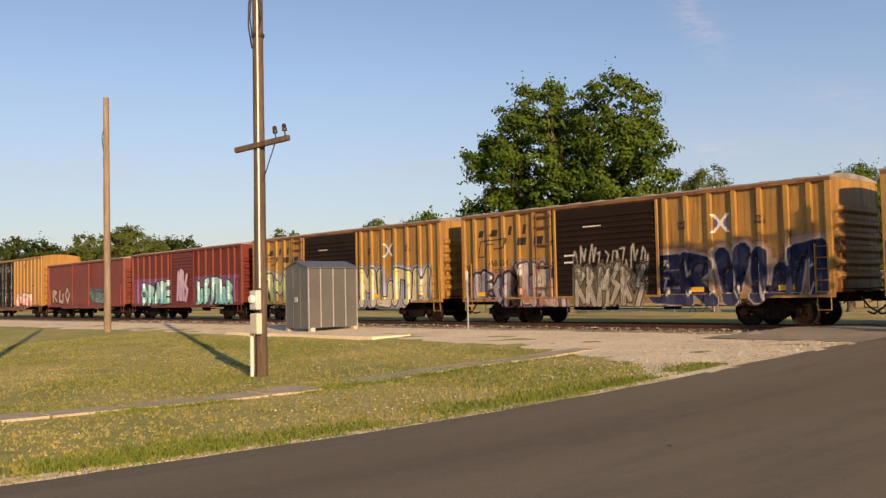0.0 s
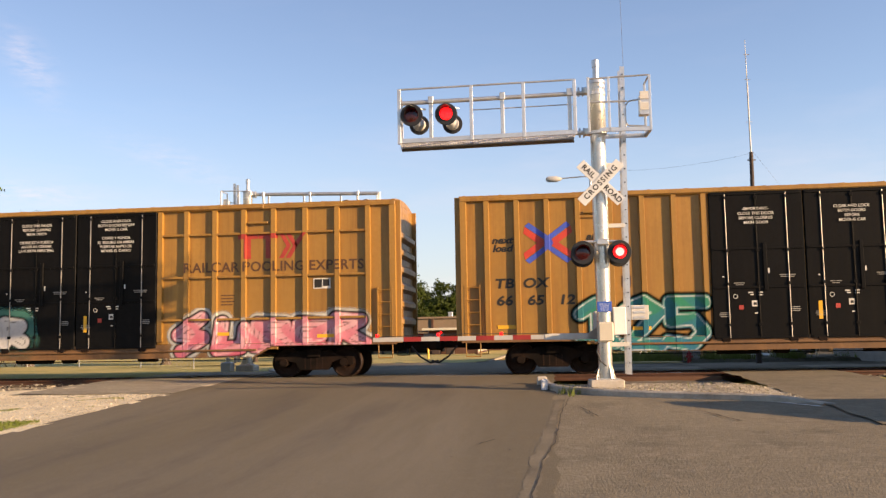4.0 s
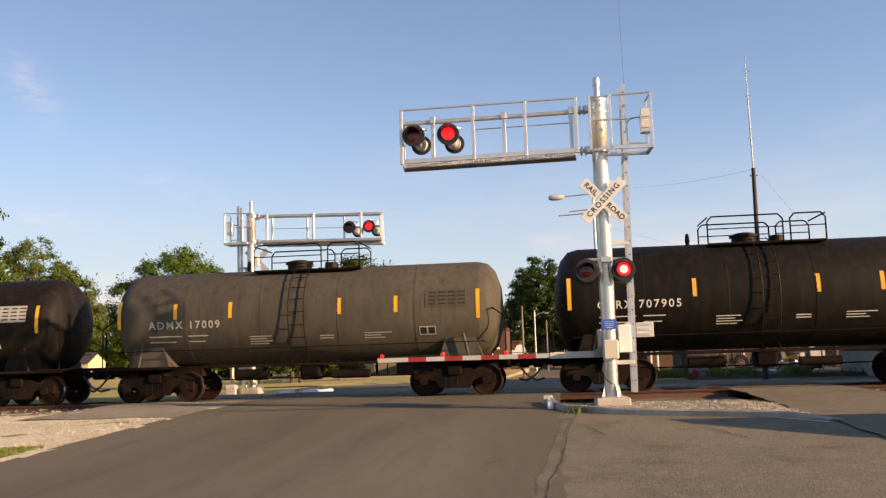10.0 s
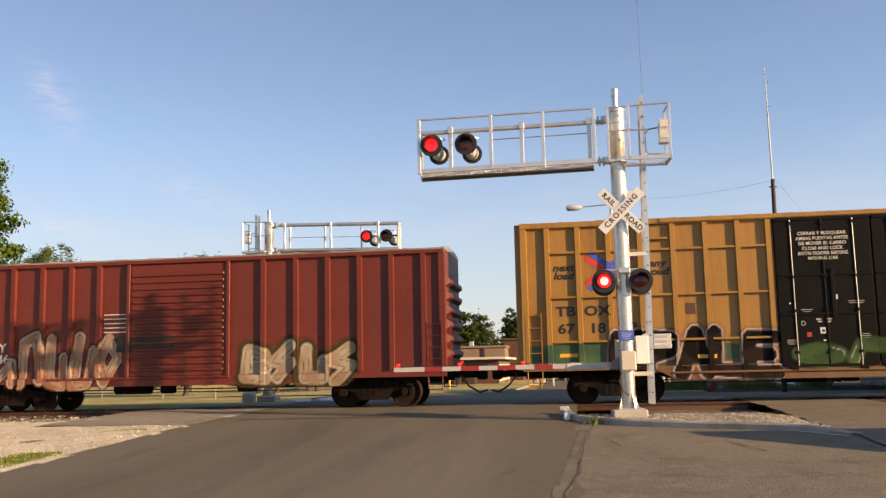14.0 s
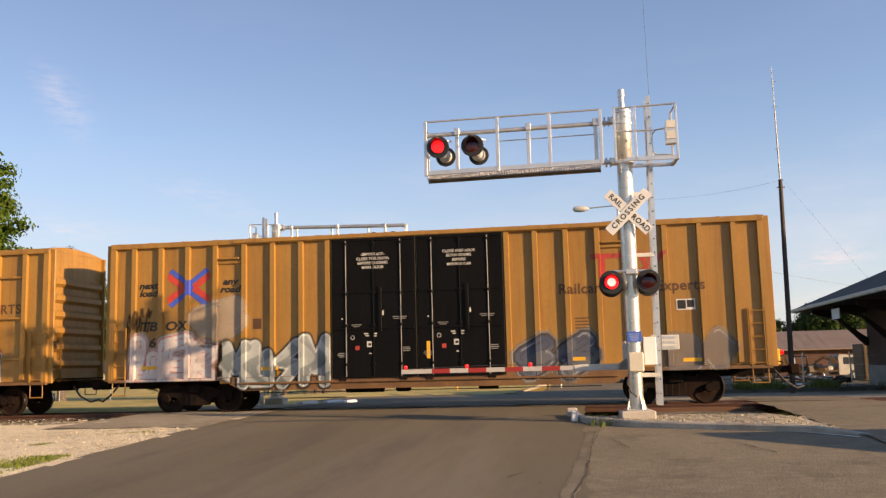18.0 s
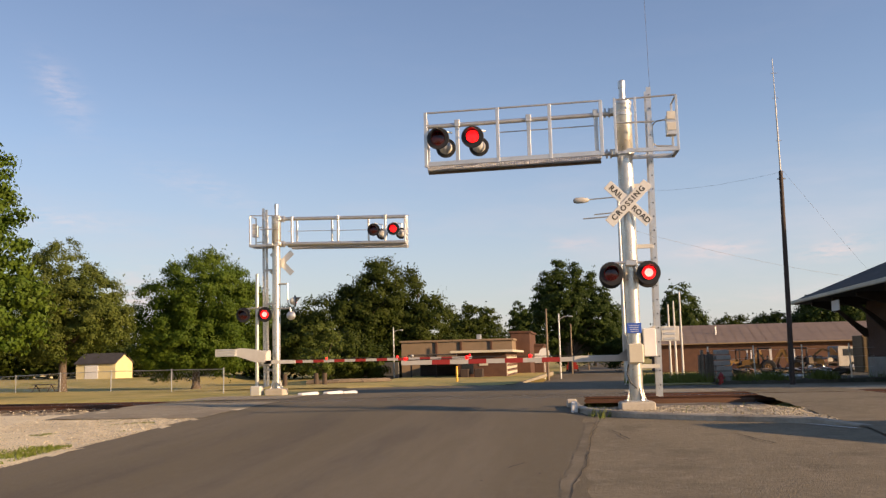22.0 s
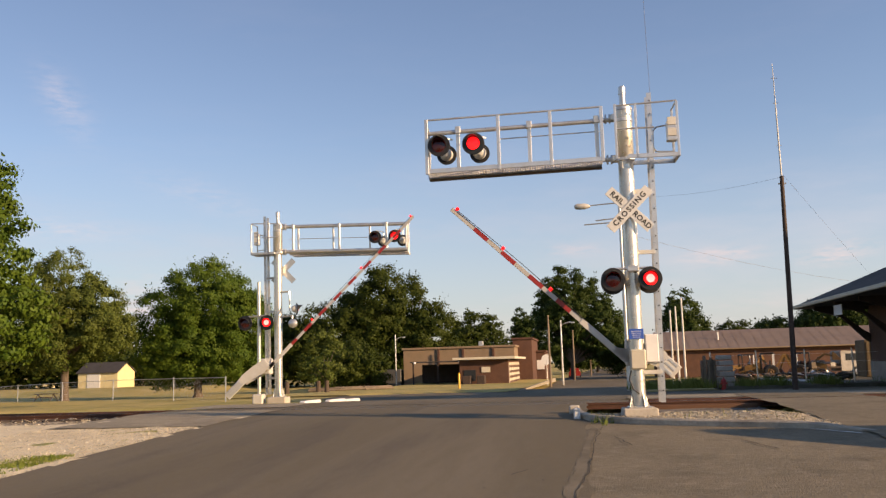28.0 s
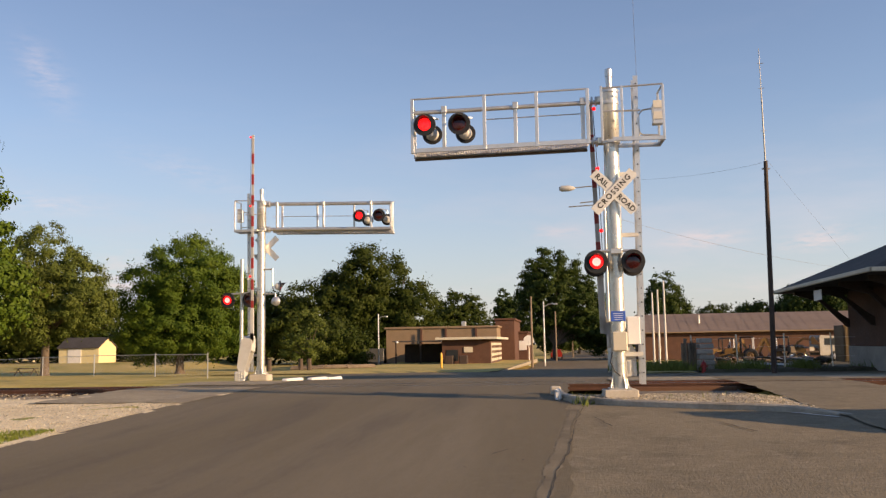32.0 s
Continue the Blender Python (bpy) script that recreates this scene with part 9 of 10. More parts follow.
part("sign_board", G().cbox(-5.6, -4.7, 107.8, 107.95, .4, 1.5, .02), M_SIGNW, bC, "white sign board")
sg = thing("round_sign", "round white sign on a thin post", "sign", at=pose(-4.0, 97, gz(97)))
part("post", G().cyl((0, 0, 0), (0, 0, 2.6), .05, n=6), M_GALV, sg)
part("disc", G().lathe([(.0, -.03), (.55, -.03), (.55, .03), (0, .03)], (0, 0, 2.7), "y", 20, False), M_SIGNW, sg)
solo("metal_shed", G().cbox(-23.5, -19.3, 95, 99, -1.25, .9, .03), M_SHEDG, "small grey metal shed beside the warehouse", "shed")
bl = thing("bollard", "yellow steel bollard at the street corner", "bollard", at=pose(-8.0, 58, lot_z(-8, 58)))
part("post", G().lathe([(.07, -.1), (.07, .95), (.04, 1.02), (0, 1.04)], (0, 0, 0), "z", 12, False), M_REFY, bl, smooth=40)

# street poles and lamps along the far road


def steel_pole(x, y, top, r=.09, mat=M_POLE2, label="thin wooden street pole beside the far road", lamp=0.0, name="street_pole"):
    p = thing(name, label, "street pole" if not lamp else "street lamp", "street poles", at=pose(x, y, gz(y) - .1))
    part("pole_shaft", G().cyl((0, 0, 0), (0, 0, top - gz(y)), r, r * .7, 10), mat, p, smooth=40)
    if lamp:
        z = top - gz(y) - .3
        part("lamp_arm", G().tube([(0, 0, z - .3), (lamp * .5, 0, z), (lamp, 0, z + .05)], .035), M_GALV, p)
        part("lamp_head", G().cbox(min(lamp, lamp * 1.45), max(lamp, lamp * 1.45), -.12, .12, z - .06, z + .08, .04), M_GALV, p, "grey street lamp head")
    return p


steel_pole(-3.4, 90, 5.9, .12)
steel_pole(-2.3, 95, 5.6, .10, M_GALV, "grey street lamp beside the far road", 1.0, "street_lamp")
steel_pole(-1.4, 120, 5.4, .12, lamp=0.0)
steel_pole(0.9, 150, 5.0, .12)
steel_pole(-19.4, 93, 4.6, .08, M_GALV, "grey street lamp beside the warehouse", .7, "street_lamp")
LP = steel_pole(2.05, 45, 9.3, .11, M_GALV, "grey double street lamp beyond the crossing", 0.0, "street_lamp")
for z, dx, w in ((8.95, -1.45, .5), (8.0, -1.75, .55), (8.18, -1.2, .5)):
    part("lamp_arm", G().tube([(0, 0, z + .35), (-.5, 0, z + .33), (dx, 0, z + .28)], .03), M_GALV, LP)
    if z > 8.5:
        part("lamp_head", G().lathe([(.03, .05), (.10, -.05), (.15, -w * .5), (.15, -w - .12), (.09, -w - .24), (0, -w - .26)], (dx, 0, z + .26), "x", 12, False), M_BOXGREY, LP, "pale street lamp head", smooth=40)
for x, y, top in ((5.55, 60, 4.4), (5.9, 60, 4.6), (6.2, 59, 5.1)):
    steel_pole(x, y, top, .075, M_PVC, "thin pale pole at the yard fence")

ant = thing("antenna_mast", "tall dark wooden pole carrying a thin pale antenna", "antenna mast", at=pose(7.75, 36, gz(36) - .1))
part("pole_shaft", G().cyl((0, 0, 0), (.1, 0, 8.3), .105, .075, 12), M_DKWOOD, ant, smooth=40)
part("antenna_rod", G().cyl((.1, 0, 7.2), (.08, 0, 11.0), .035, .028, 8).cyl((.08, 0, 11.0), (.07, 0, 12.8), .02, .012, 8), M_BOXGREY, ant, smooth=40)
part("bracket", G().tube([(-.05, 0, 8.0), (.25, 0, 8.0)], .03).tube([(-.02, 0, 9.5), (.2, 0, 9.5)], .012).tube([(-.02, 0, 11.2), (.2, 0, 11.2)], .012).tube([(-.02, 0, 12.2), (.22, 0, 12.2)], .012), M_GALV, ant)


def wire(label, a, b, sag, r=.012):
    n = 14
    g = G()
    pts = [(lerp(a[0], b[0], k / n), lerp(a[1], b[1], k / n), lerp(a[2], b[2], k / n) - 4 * sag * (k / n) * (1 - k / n)) for k in range(n + 1)]
    return solo("overhead_wire", g.tube(pts, r * .42, 4), M_THIN, label, "wire", "overhead wires")


wire("thin overhead wire to the antenna mast", (7.8, 36, 8.0), (2.1, 45, 9.2), .25, .010)
wire("thin overhead wire over the yard", (2.1, 45, 7.4), (26, 70, 5.6), .6, .018)
wire("thin guy wire of the antenna mast", (7.9, 36, 8.1), (15.5, 48, 3.5), .05, .008)
part("whip_antenna", G().cyl((.66, .34, 7.0), (.62, .34, 12.0), .0035, n=5), M_WIRE, NEAR)

# depot
dep = thing("depot", "small old brick railway depot with deep bracketed eaves", "depot")
DX, DY, DZ = 13.7, 35.5, gz(38) - .05
part("stone_base", G().cbox(DX - .06, DX + 30, DY - .06, 46.86, DZ - .2, .78, .03), M_LIMEST, dep, "grey stone base course")
part("wall", G().cbox(DX, DX + 30, DY, 46.8, .78, 3.5, .02), M_BRICK, dep, "dark brick wall")
for x in (DX + .8, DX + 2.9, DX + 5.6, DX + 8.5):
    w_ = part("window", G().cbox(x, x + .95, DY - .03, DY + .02, .95, 3.0, .01), M_GLASS, dep, "tall dark sash window")
    part("window_frame", G().cbox(x - .07, x, DY - .05, DY, .9, 3.05, .01).cbox(x + .95, x + 1.02, DY - .05, DY, .9, 3.05, .01).cbox(x - .07, x + 1.02, DY - .05, DY, 3.0, 3.1, .01).cbox(x + .44, x + .51, DY - .045, DY, .95, 3.0, .01), M_TRIM, w_)
    part("window_sill", G().cbox(x - .12, x + 1.07, DY - .12, DY, .82, .9, .01), M_LIMEST, w_)
ex0, ex1, ey0, ey1, ez = 10.6, DX + 32, 33.3, 49.0, 3.59
ridge = 7.0
roof = G().add([(ex0, ey0, ez), (ex1, ey0, ez), (ex1, ey1, ez), (ex0, ey1, ez), (ex0 + 7.85, 41.15, ridge), (ex1, 41.15, ridge)],
               [(0, 1, 5, 4), (2, 3, 4, 5), (3, 0, 4), (0, 3, 2, 1), (1, 2, 5)])
part("roof", roof, M_SHING, dep, "dark shingled hip roof")
part("soffit", G().cbox(ex0 + .05, ex1, ey0 + .05, ey1 - .05, ez - .10, ez - .005, .01), M_DKWOOD, dep, "dark timber soffit")
part("gutter", G().cbox(ex0 - .08, ex1, ey0 - .1, ey0 + .02, ez - .12, ez + .04, .02), M_TRIM, dep, "cream gutter")
part("gutter", G().cbox(ex0 - .1, ex0 + .02, ey0 - .1, ey1 + .1, ez - .12, ez + .04, .02), M_TRIM, dep, "cream gutter")
for x in (DX + .15, DX + 2.4, DX + 4.9, DX + 7.6):
    part("bracket", G().prism([(DY, 2.1), (DY - .12, 2.15), (DY - 1.0, 3.05), (DY - 1.75, 3.35), (DY - 1.75, 3.5), (DY, 3.5), (DY, 3.3), (DY - 1.2, 3.3), (DY - .25, 2.5), (DY, 2.4)], "x", x - .08, x + .08), M_DKWOOD, dep, "curved dark timber bracket")
for y in (35.6, 39.3, 43.0, 46.7):
    part("bracket", G().prism([(DX, 1.7), (DX - .15, 1.75), (DX - 1.3, 2.95), (DX - 2.5, 3.32), (DX - 2.5, 3.5), (DX, 3.5), (DX, 3.28), (DX - 1.5, 3.28), (DX - .3, 2.3), (DX, 2.1)], "y", y - .1, y + .1), M_DKWOOD, dep)
part("notice", G().cbox(11.0, 11.04, 41.2, 42.4, 2.85, 3.3, .01), M_SIGNW, dep, "small white hanging sign")
part("chimney", G().cbox(DX + 6, DX + 6.8, 40.8, 41.5, 5.5, 8.0, .03), M_BRICK, dep)

# long warehouse with the brown roof
ware = thing("long_warehouse", "long brick warehouse with a brown metal gable roof", "building")
part("wall", G().cbox(9.6, 60, 118, 132, -1.3, 2.35, .03), M_BRICK, ware)
part("roof", G().prism([(117.4, 2.3), (125, 4.75), (132.6, 2.3), (132.6, 2.15), (125, 4.55), (117.4, 2.15)], "x", 9.2, 60.4), M_ROOFM, ware)
for i in range(42):
    x = 9.6 + i * 1.2
    part("roof_seam", G().add([(x - .03, 117.4, 2.36), (x + .03, 117.4, 2.36), (x + .03, 125, 4.81), (x - .03, 125, 4.81)], [(0, 1, 2, 3)]), M_ROOFM, ware)
part("eave_board", G().cbox(9.2, 60.4, 117.3, 117.4, 2.16, 2.3, .02), M_BRICK2, ware)
for x in (17,):
    part("roof_vent", G().cyl((x, 121, 3.4), (x, 121, 4.4), .12, n=8), M_GALV, ware)

# yard things


def yard_z(x, y):
    """The yard falls away less than the street beside it."""
    return -.15 - .7 * max(0.0, min(1.0, (y - 45) / 43)) + .03 * wob(x, y, .8)


M_YARD = layered("trodden_yard_earth", [((0.05, 0.06, 0.02), 0.5, .45, .6, .8), ((0.17, 0.14, 0.09), 1.4, .5, .66, .6), ((0.035, 0.03, 0.02), 5.0, .5, .66, .6)], base=(0.10, 0.08, 0.05), bump=.8, bump_scale=8)
solo("yard_ground", G().sheet([5.6 + .8 * k for k in range(40)], [42.3 + .8 * k for k in range(66)], lambda x, y: yard_z(x, y) - (.5 if y > 93 or x < 5.7 else .3 if y < 42.5 else 0)), M_YARD, "trodden earth of the storage yard with weeds", "yard ground", kind="structure", smooth=60)
stack = thing("timber_stack", "stack of rough grey slabs beside upright boards at the yard fence", "timber stack", at=pose(6.45, 44.4, yard_z(6.4, 44.4) - .08))
rs = random.Random(5)
for k in range(6):
    part("plank", G().cbox(-.36 + rs.uniform(-.05, .05), .32 + rs.uniform(-.06, .06), -.5, .5, .255 * k + .02, .255 * k + .245, .03), M_PLANKW, stack)
for x in (-.46, -.60, -.74, -.90, -1.02):
    part("upright_board", G().cbox(x - .06, x + .06, -.15 + rs.uniform(-.1, .1), .1, 0, rs.uniform(1.25, 1.55), .01), M_PLANK, stack)
yf = thing("yard_fence", "old wire fence with thin posts round the yard", "fence")
for k in range(9):
    x = 6.0 + k * 2.2
    z = yard_z(x, 46)
    part("fence_post", G().cyl((x, 45.9, z - .1), (x + rs.uniform(-.05, .05), 45.9, z + 1.6), .035, n=6), M_GALV, yf)
for z in (.5, 1.0, 1.4):
    part("fence_wire", G().cyl((6.0, 45.9, z - .17), (23.6, 45.9, z - .17), .006, n=4), M_GALV, yf)
hy = thing("fire_hydrant", "red fire hydrant in the weeds", "fire hydrant", at=pose(6.2, 43.2, gz(43.2)))
part("barrel", G().lathe([(.12, 0), (.12, .04), (.095, .05), (.095, .36), (.12, .37), (.12, .41), (.085, .48), (.03, .52), (.03, .56), (0, .56)], (0, 0, 0), "z", 14, False), M_HYD, hy, smooth=40)
part("outlet", G().cyl((-.16, 0, .29), (.16, 0, .29), .045, n=10).cyl((0, -.15, .26), (0, 0, .26), .055, n=10), M_HYD, hy, smooth=40)


def wheels(m_, spots, rimmat):
    """Tyres with deep shoulders, hub and rim: (x, y, radius, half width)."""
    for wx, wy, r, hw in spots:
        w = part("wheel", G().lathe([(r * .55, -hw), (r * .9, -hw), (r, -hw * .6), (r, hw * .6), (r * .9, hw), (r * .55, hw)], (wx, wy, r), "y", 20, False), M_TYRE, m_, "black tyre", smooth=40)
        part("rim", G().lathe([(0, -hw * .5), (r * .2, -hw * .9), (r * .5, -hw * .6), (r * .58, -hw), (r * .58, hw), (r * .5, hw * .6), (0, hw * .6)], (wx, wy, r), "y", 14, False), rimmat, w, smooth=40)


def backhoe(x, y, turn, label, raised):
    """Loader tractor with a cab frame, front loader and rear digging arm."""
    m_ = thing("backhoe", label, "backhoe", "machines in the yard", at=pose(x, y, yard_z(x, y), 0, 0, turn))
    wheels(m_, [(-.95, s_ * .72, .38, .13) for s_ in (-1, 1)] + [(.75, s_ * .78, .58, .18) for s_ in (-1, 1)], M_MACHY)
    part("chassis", G().cbox(-1.3, 1.1, -.38, .38, .42, .78, .06), M_MACHY, m_)
    part("bonnet", G().prism([(-1.35, .75), (-.1, .75), (-.1, 1.28), (-1.2, 1.16), (-1.35, 1.05)], "y", -.4, .4), M_MACHY, m_, "sloping engine bonnet")
    part("grille", G().cbox(-1.40, -1.35, -.34, .34, .70, 1.08, .01), M_SIGBLK, m_)
    part("exhaust", G().cyl((-.7, .2, 1.2), (-.7, .2, 1.75), .035, n=8), M_RAIL, m_)
    cab = part("cab_roof", G().cbox(-.05, 1.05, -.6, .6, 2.05, 2.18, .05), M_SIGBLK, m_, "dark cab roof")
    for a in (.0, 1.0):
        for s_ in (-.54, .54):
            part("cab_post", G().cbox(a - .045, a + .045, s_ - .045, s_ + .045, .78, 2.06, .01), M_SIGNW if a else M_SIGBLK, cab)
    part("seat", G().cbox(.35, .75, -.25, .25, .78, 1.0, .05).cbox(.68, .8, -.25, .25, 1.0, 1.5, .04), M_SIGBLK, cab)
    z = 1.7 if raised else .45
    for s_ in (-.5, .5):
        part("loader_arm", G().prism([(-.1, 1.0), (-.1, 1.14), (-1.2, z + .35), (-1.95, z + .12), (-1.95, z), (-1.25, z + .2)], "y", s_ - .04, s_ + .04), M_MACHY, m_)
    part("loader_bucket", G().prism([(-1.85, z - .25), (-1.85, z + .4), (-2.0, z + .45), (-2.5, z - .2), (-2.45, z - .28)], "y", -.85, .85), M_MACHY if raised else M_RAIL, m_, "worn loader bucket")
    part("boom", G().prism([(1.0, .8), (1.15, .75), (2.0, 1.95), (1.9, 2.1), (1.75, 2.0)], "y", -.1, .1), M_MACHY, m_, "bent digging boom")
    part("dipper", G().prism([(1.78, 2.05), (1.98, 2.08), (2.5, .75), (2.38, .7)], "y", -.08, .08), M_MACHY, m_)
    part("digging_bucket", G().prism([(2.3, .8), (2.6, .75), (2.55, .3), (2.15, .2), (2.1, .45)], "y", -.28, .28), M_RAIL, m_)
    for s_ in (-1, 1):
        part("stabiliser", G().tube([(1.05, s_ * .4, .75), (1.1, s_ * 1.0, .1)], .06), M_MACHY, m_)
    return m_


backhoe(13.6, 84, 8, "old brown loader tractor with a dark cab and white post", False)
backhoe(14.6, 80, -6, "worn yellow backhoe with its boom bent, in the weeds", False)
backhoe(19.2, 83, 165, "yellow loader with a raised bucket parked in the yard", True)
trk = thing("flatbed_truck", "white lorry cab with piled scrap behind it in the yard", "truck", at=pose(22.5, 84, yard_z(22, 84), 0, 0, 12))
part("cab", G().prism([(-.95, .5), (.95, .5), (.98, 1.25), (.8, 1.35), (.62, 2.15), (-.85, 2.25), (-.95, 2.1)], "y", -.95, .95), M_PLANKW, trk, "dusty white cab")
for s_ in (-1, 1):
    part("side_window", G().cbox(-.55, .5, min(s_ * .95, s_ * .965), max(s_ * .95, s_ * .965), 1.4, 1.98, .01), M_GLASS, trk)
    part("mirror", G().cbox(.72, .8, s_ * 1.12 - .08, s_ * 1.12 + .08, 1.3, 1.65, .02), M_SIGBLK, trk)
part("bumper", G().cbox(.95, 1.08, -.95, .95, .42, .62, .02), M_GALV, trk)
part("bed", G().cbox(-4.4, -1.05, -1.0, 1.0, .75, .92, .03), M_DKWOOD, trk)
for k in range(7):
    x = -4.2 + .45 * k
    part("load_piece", G().cbox(x, x + .5, -.8 + rs.uniform(-.1, .1), .8, .92, 1.05 + .45 * rs.random(), .05).moved(pose(0, 0, 0, 0, rs.uniform(-4, 4), rs.uniform(-5, 5))), rs.choice([M_PLANKW, M_RAIL, M_SHEDG, M_PLANK]), trk)
wheels(trk, [(wx, s_ * .88, .44, .14) for wx in (.4, -2.4, -3.5) for s_ in (-1, 1)], M_GALV)
box = thing("steel_container", "dull ochre steel container at the back of the yard", "container", at=pose(22.9, 72, yard_z(23, 72)))
part("shell", G().cbox(-2.6, 2.6, -1.2, 1.2, .05, 2.75, .03), M_OCHRE, box)
for k in range(16):
    part("corrugation", G().cbox(-2.5 + .33 * k, -2.36 + .33 * k, -1.24, -1.19, .2, 2.6, .01), M_OCHRE, box)
for i, (x, y, tilt, w, d_) in enumerate(((10.6, 50.5, 4, 1.5, .7), (12.2, 56.8, -3, 1.3, .7), (14.8, 62.0, 6, 1.6, .8))):
    sh_ = G().cbox(-w, w, -d_, d_, 0, .03, .005)
    solo("steel_sheet", sh_, M_SHEDG, "loose grey metal sheet lying in the yard", "metal sheet", "metal sheets", at=pose(x, y, yard_z(x, y) + .10 + .1 * i, tilt, 3, 12 * i))
for i in range(18):
    y = rs.uniform(52, 80)
    x = y * rs.uniform(.15, .27)
    a = rs.uniform(.4, 1.1)
    heap = thing("scrap_heap", "low heap of scrap timber and metal in the yard", "scrap heap", "scrap heaps in the yard", at=pose(x, y, yard_z(x, y) - .03, 0, 0, rs.uniform(-30, 30)))
    mt = rs.choice([M_DKPLANK, M_PLANK, M_RAIL, M_SHEDG, M_DKWOOD])
    for k in range(8):
        p = Vector((rs.uniform(-a, a), rs.uniform(-.5, .5), .055 * k))
        part("scrap_piece", G().cbox(-rs.uniform(.2, .6), rs.uniform(.2, .6), -.14, .14, 0, .1, .02), mt, heap, at=pose(p.x, p.y, p.z, rs.uniform(-14, 14), rs.uniform(-12, 12), rs.uniform(-80, 80)))
for i in range(3):
    x, y = -24 + 1.6 * i, 62 + i
    bp_ = thing("brush_pile", "low pile of cut branches on the dry grass", "brush pile", "brush piles", at=pose(x + 6, y, lot_z(x + 6, y) + .03, 0, 0, 20 * i))
    for k in range(5):
        part("branch", G().cyl((-1.1, .2 * k - .4, .1 + .1 * (k % 2)), (1.2, .2 * k - .3, .12 + .1 * (k % 2)), .09, .07, 7), M_PLANK, bp_)

# houses behind the left trees
solo("grass_rise", G().sheet([-118 + 3 * k for k in range(27)], [92 + 2 * k for k in range(24)], lambda x, y: gz(y) + .8 * step((y - 93) / 22) * step((x + 117) / 8) * step((-42 - x) / 8) - .12), M_DRYGR, "gentle grassy rise behind the fence", "grass", kind="structure", smooth=60)
gar = thing("garage", "small pale yellow garage with a dark gable roof", "garage", at=pose(-67.7, 122, gz(122) + .66))
part("wall", G().prism([(-2.1, 0), (2.1, 0), (2.1, 2.2), (0, 3.4), (-2.1, 2.2)], "x", -3.15, 3.15).moved(pose(0, 0, 0, 0, 0, -5)), M_CREAM, gar, "pale yellow siding")
part("roof", G().prism([(-2.35, 2.05), (0, 3.45), (2.35, 2.05), (2.35, 2.2), (0, 3.62), (-2.35, 2.2)], "x", -3.35, 3.3).moved(pose(0, 0, 0, 0, 0, -5)), M_SHING, gar)
part("garage_door", G().cbox(-1.7, .4, -2.16, -2.08, 0, 2.0, .02).moved(pose(0, 0, 0, 0, 0, -5)), M_WHITE, gar, "white garage door")
hs = thing("house", "pale house half hidden behind the trees", "house", at=pose(-122, 192, gz(190)))
part("wall", G().cbox(-5, 4, -3, 3, 0, 2.8, .03), M_CREAM, hs)
part("roof", G().prism([(-3.4, 2.7), (0, 4.6), (3.4, 2.7)], "x", -5.3, 4.3), M_SHING, hs)
pc = thing("parked_car", "small red car parked far down the street", "car", at=pose(-1.6, 140, gz(140)))
part("body", G().prism([(-.85, .3), (.85, .3), (.85, .9), (.7, .95), (.6, 1.4), (-.6, 1.4), (-.7, .95), (-.85, .9)], "y", -2, 2), M_CARRED, pc)
for s in (-1, 1):
    for yy in (-1.3, 1.3):
        part("wheel", G().lathe([(.32, -.1), (.32, .1)], (s * .8, yy, .32), "x", 12), M_TYRE, pc)
tb = thing("picnic_table", "small dark picnic table under the trees", "picnic table", at=pose(-44.2, 70, gz(70)))
part("tabletop", G().cbox(-.9, .9, -.35, .35, .7, .76, .01), M_DKWOOD, tb)
for s in (-.7, .7):
    part("bench", G().cbox(-.9, .9, s - .12, s + .12, .42, .46, .01), M_DKWOOD, tb)
    part("leg", G().tube([(s, -.7, 0), (s, 0, .7), (s, .7, 0)], .04), M_DKWOOD, tb)
for x, y in ((-18.6, 55.5), (-16.3, 56.5), (-17.3, 58.0)):
    solo("stump_post", G().cyl((0, 0, -.1), (0, 0, .75), .16, .14, 10), M_POLE, "short dark wooden post on the dry grass", "post", "posts on the grass", at=pose(x, y, lot_z(x, y) + .03))

ct = thing("clock_tower", "far brick clock tower with a dark pointed roof", "clock tower", at=pose(11.4, 260, gz(260)))
part("shaft", G().cbox(-1.1, 1.1, -1.1, 1.1, 0, 11.6, .05), M_BRICK2, ct)
part("spire", G().lathe([(1.75, 11.6), (.9, 13.6), (.05, 16.4)], (0, 0, 0), "z", 4, False).moved(pose(0, 0, 0, 0, 0, 45)), M_SHING, ct, "dark pointed roof")
part("clock_face", G().lathe([(0, -.06), (.62, -.06), (.66, 0), (0, .02)], (0, -1.12, 9.9), "y", 20, False), M_SIGNW, ct, "pale round clock face")
part("cornice", G().cbox(-1.3, 1.3, -1.3, 1.3, 11.3, 11.6, .05), M_TRIM, ct)

# ---- what moves ----


def run(t):
    """How far the train has rolled after t seconds."""
    return 12.664 * t + 0.03027 * t * t


def flashes():
    """Moments at which the lit light of each pair changes: (seconds, side that lights up)."""
    out = []
    for k in range(-15, 10):
        out.append((20.15 + 1.4872 * k, "right"))
        out.append((20.876 + 1.488 * k + (0.07 if k == -10 else 0), "left"))
    return sorted(q for q in out if -1 < q[0] < 32.5)


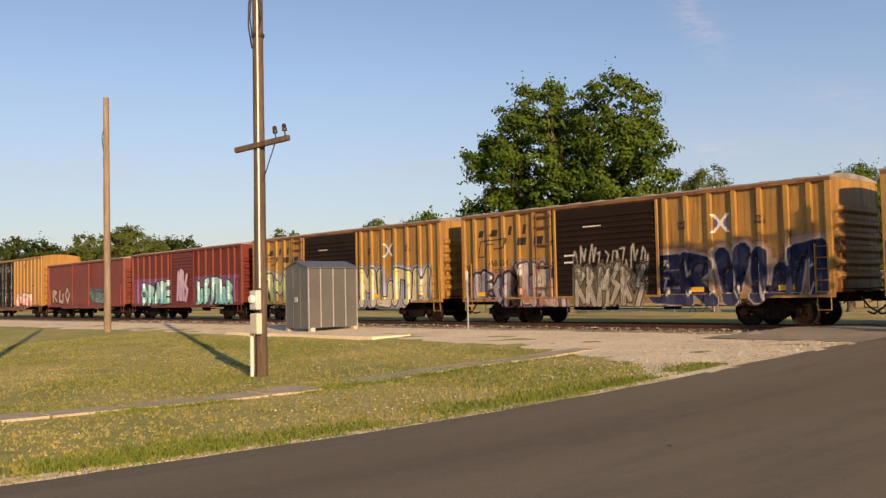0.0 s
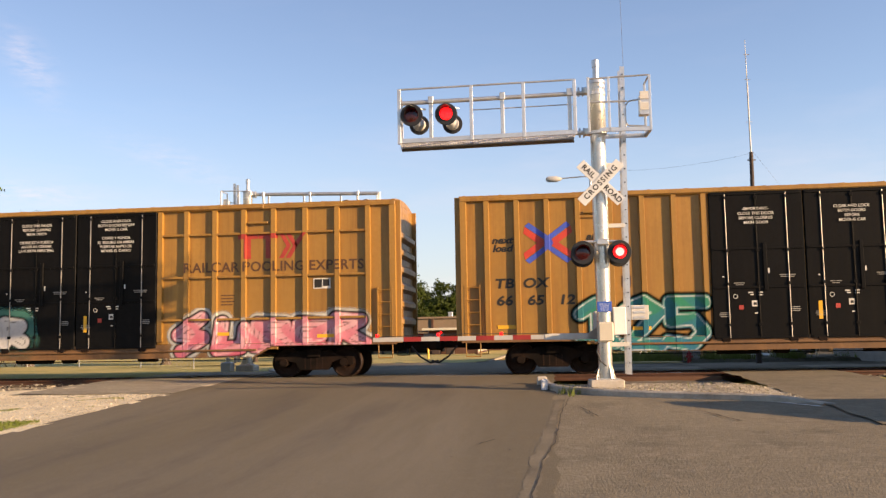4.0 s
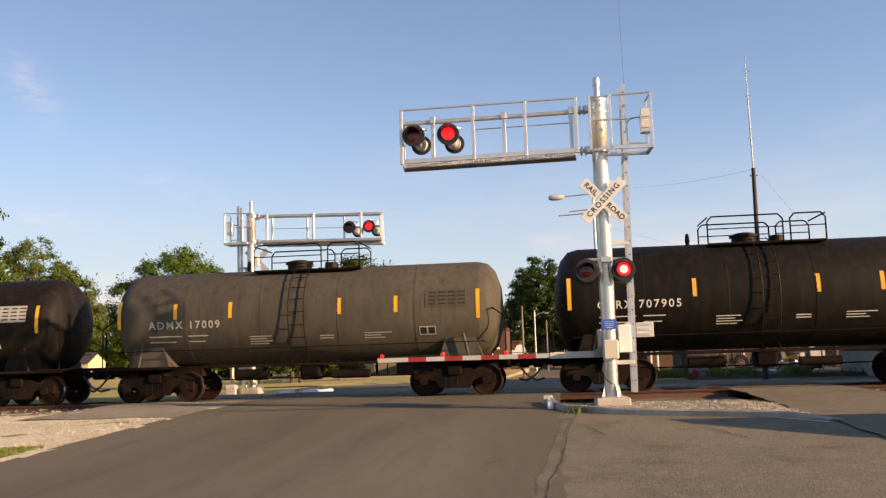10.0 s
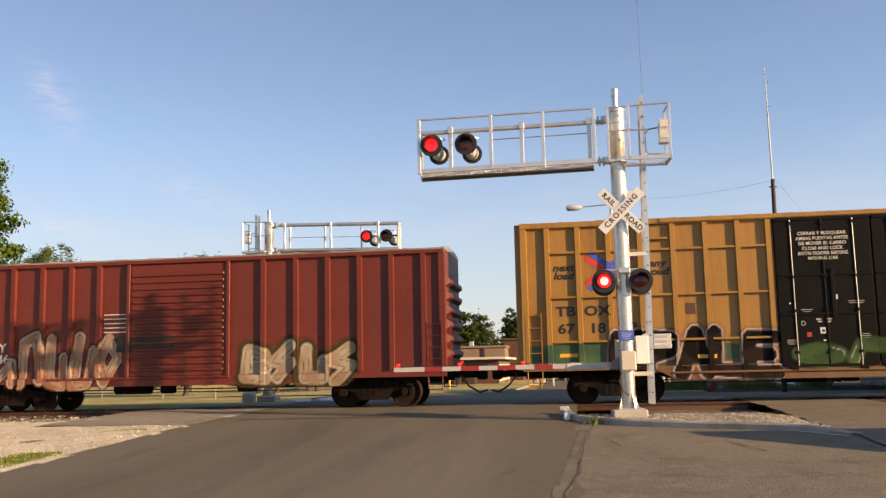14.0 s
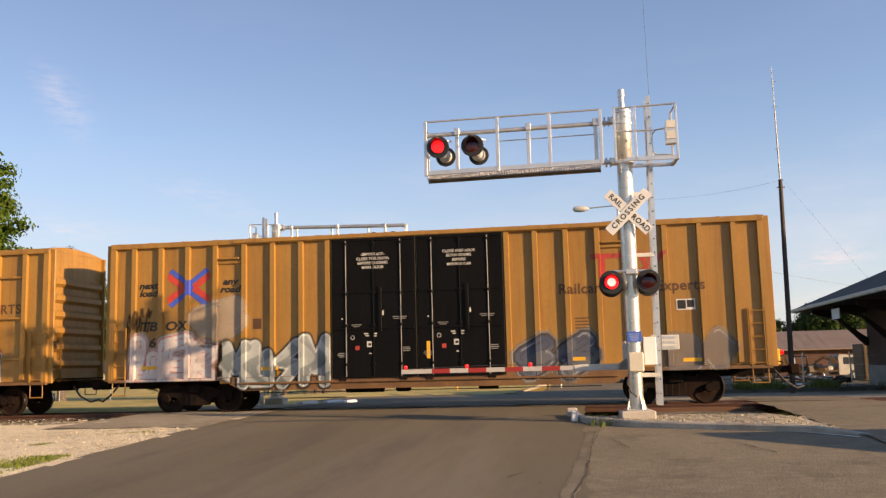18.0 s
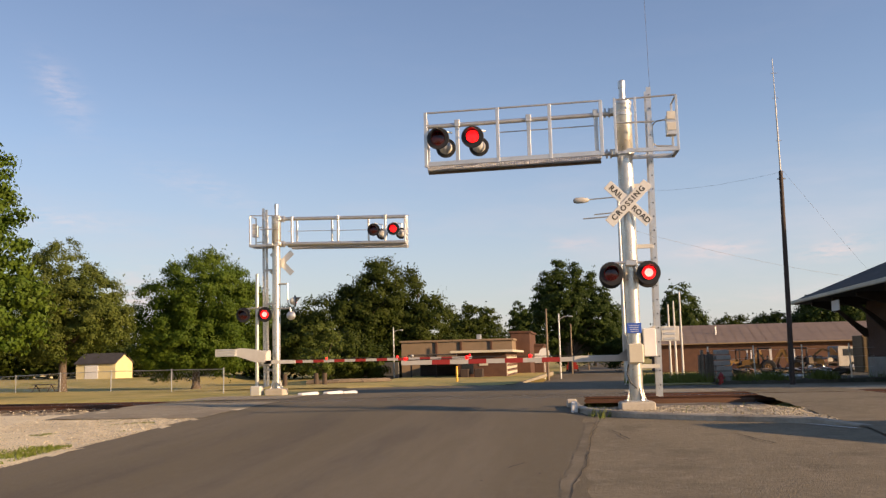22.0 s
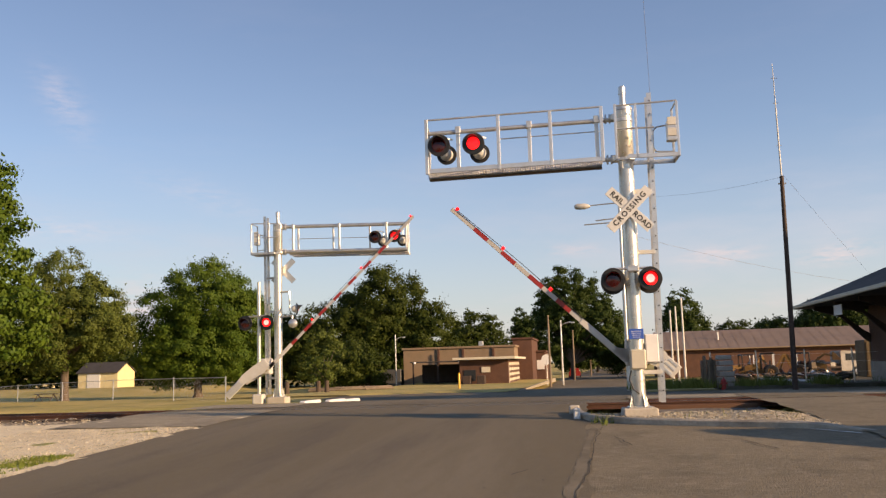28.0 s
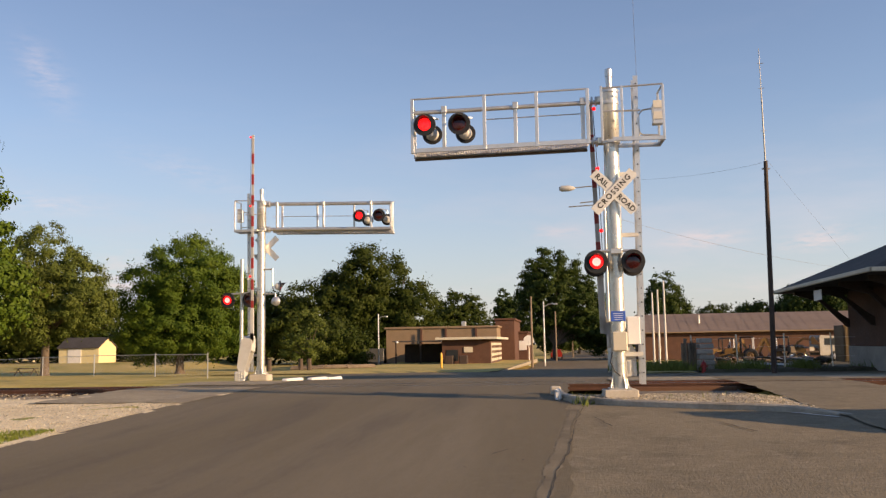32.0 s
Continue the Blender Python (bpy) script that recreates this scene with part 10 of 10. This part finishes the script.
def motions():
    for car, s, length in CARS:
        c = s + length / 2
        walk(car, [(t, pose(c - run(t), TRK, 0.015)) for t in range(0, 33, 2)])
        for tr in [o for o in car.children if o.name.startswith("truck")]:
            for ws in [o for o in tr.children if o.name.startswith("wheelset")]:
                base = ws.matrix_basis.translation.copy()
                x0 = c + tr.matrix_basis.translation.x + base.x
                ts = [k / 30 for k in range(0, 961) if (-24 if k > 45 else -90) < x0 - run(k / 30) < 15]
                if not ts:
                    continue
                def turned(t):
                    return pose(base.x, base.y, base.z, 0, -math.degrees(run(t) - run(ts[0])) / WR, 0)
                rows = [(t, turned(t)) for t in ts]
                if ts[0] > 0:
                    rows.insert(0, (0.0, rows[0][1]))
                if ts[-1] < 32:
                    rows.append((32.0, rows[-1][1]))
                walk(ws, rows)
    # flashing lights: each lens disc turns over, its glowing face out when lit
    f = 1 / 30
    first = [q for q in flashes() if q[0] > 0.15]
    for side in LAMPS:
        lit = first[0][1] != side
        a0 = 0 if lit else 180
        for ln, core in LAMPS[side]:
            at = ln.matrix_basis.translation.copy()
            rows, a = [(0.0, pose(*at, 0, 0, a0))], a0
            for t, _ in first:
                k = round(t * 30)
                if core and (a // 180) % 2:     # the mast pair: one comes on just before the other goes out
                    k -= 3
                if k < 3 or k + 3 > 960:
                    continue
                for j in range(4):
                    rows.append(((k - 2 + j) * f, pose(*at, 0, 0, a + 60 * j)))
                a += 180
            rows.append((32.0, pose(*at, 0, 0, a)))
            walk(ln, rows)
    up_near = [(0, 0), (25.1, 0), (25.5, 6), (26.5, 22), (27.5, 37), (28, 43.3), (28.5, 49.2), (29, 56), (29.5, 62.5), (30, 68.3), (30.5, 74.4), (31, 80.7), (31.5, 86), (32, 88.5)]
    up_far = [(0, 0), (25.1, 0), (25.5, 6), (26.5, 22.5), (27.5, 37.5), (28, 44), (28.5, 51), (29, 57.5), (29.5, 64), (30, 70.5), (30.5, 76), (31, 81), (31.5, 86), (32, 90)]
    for piv, rows, s in ((GATE_N, up_near, 1), (GATE_F, up_far, -1)):
        at = piv.matrix_basis.translation.copy()
        walk(piv, [(t, pose(*at, 0, s * a, 0)) for t, a in rows])


motions()
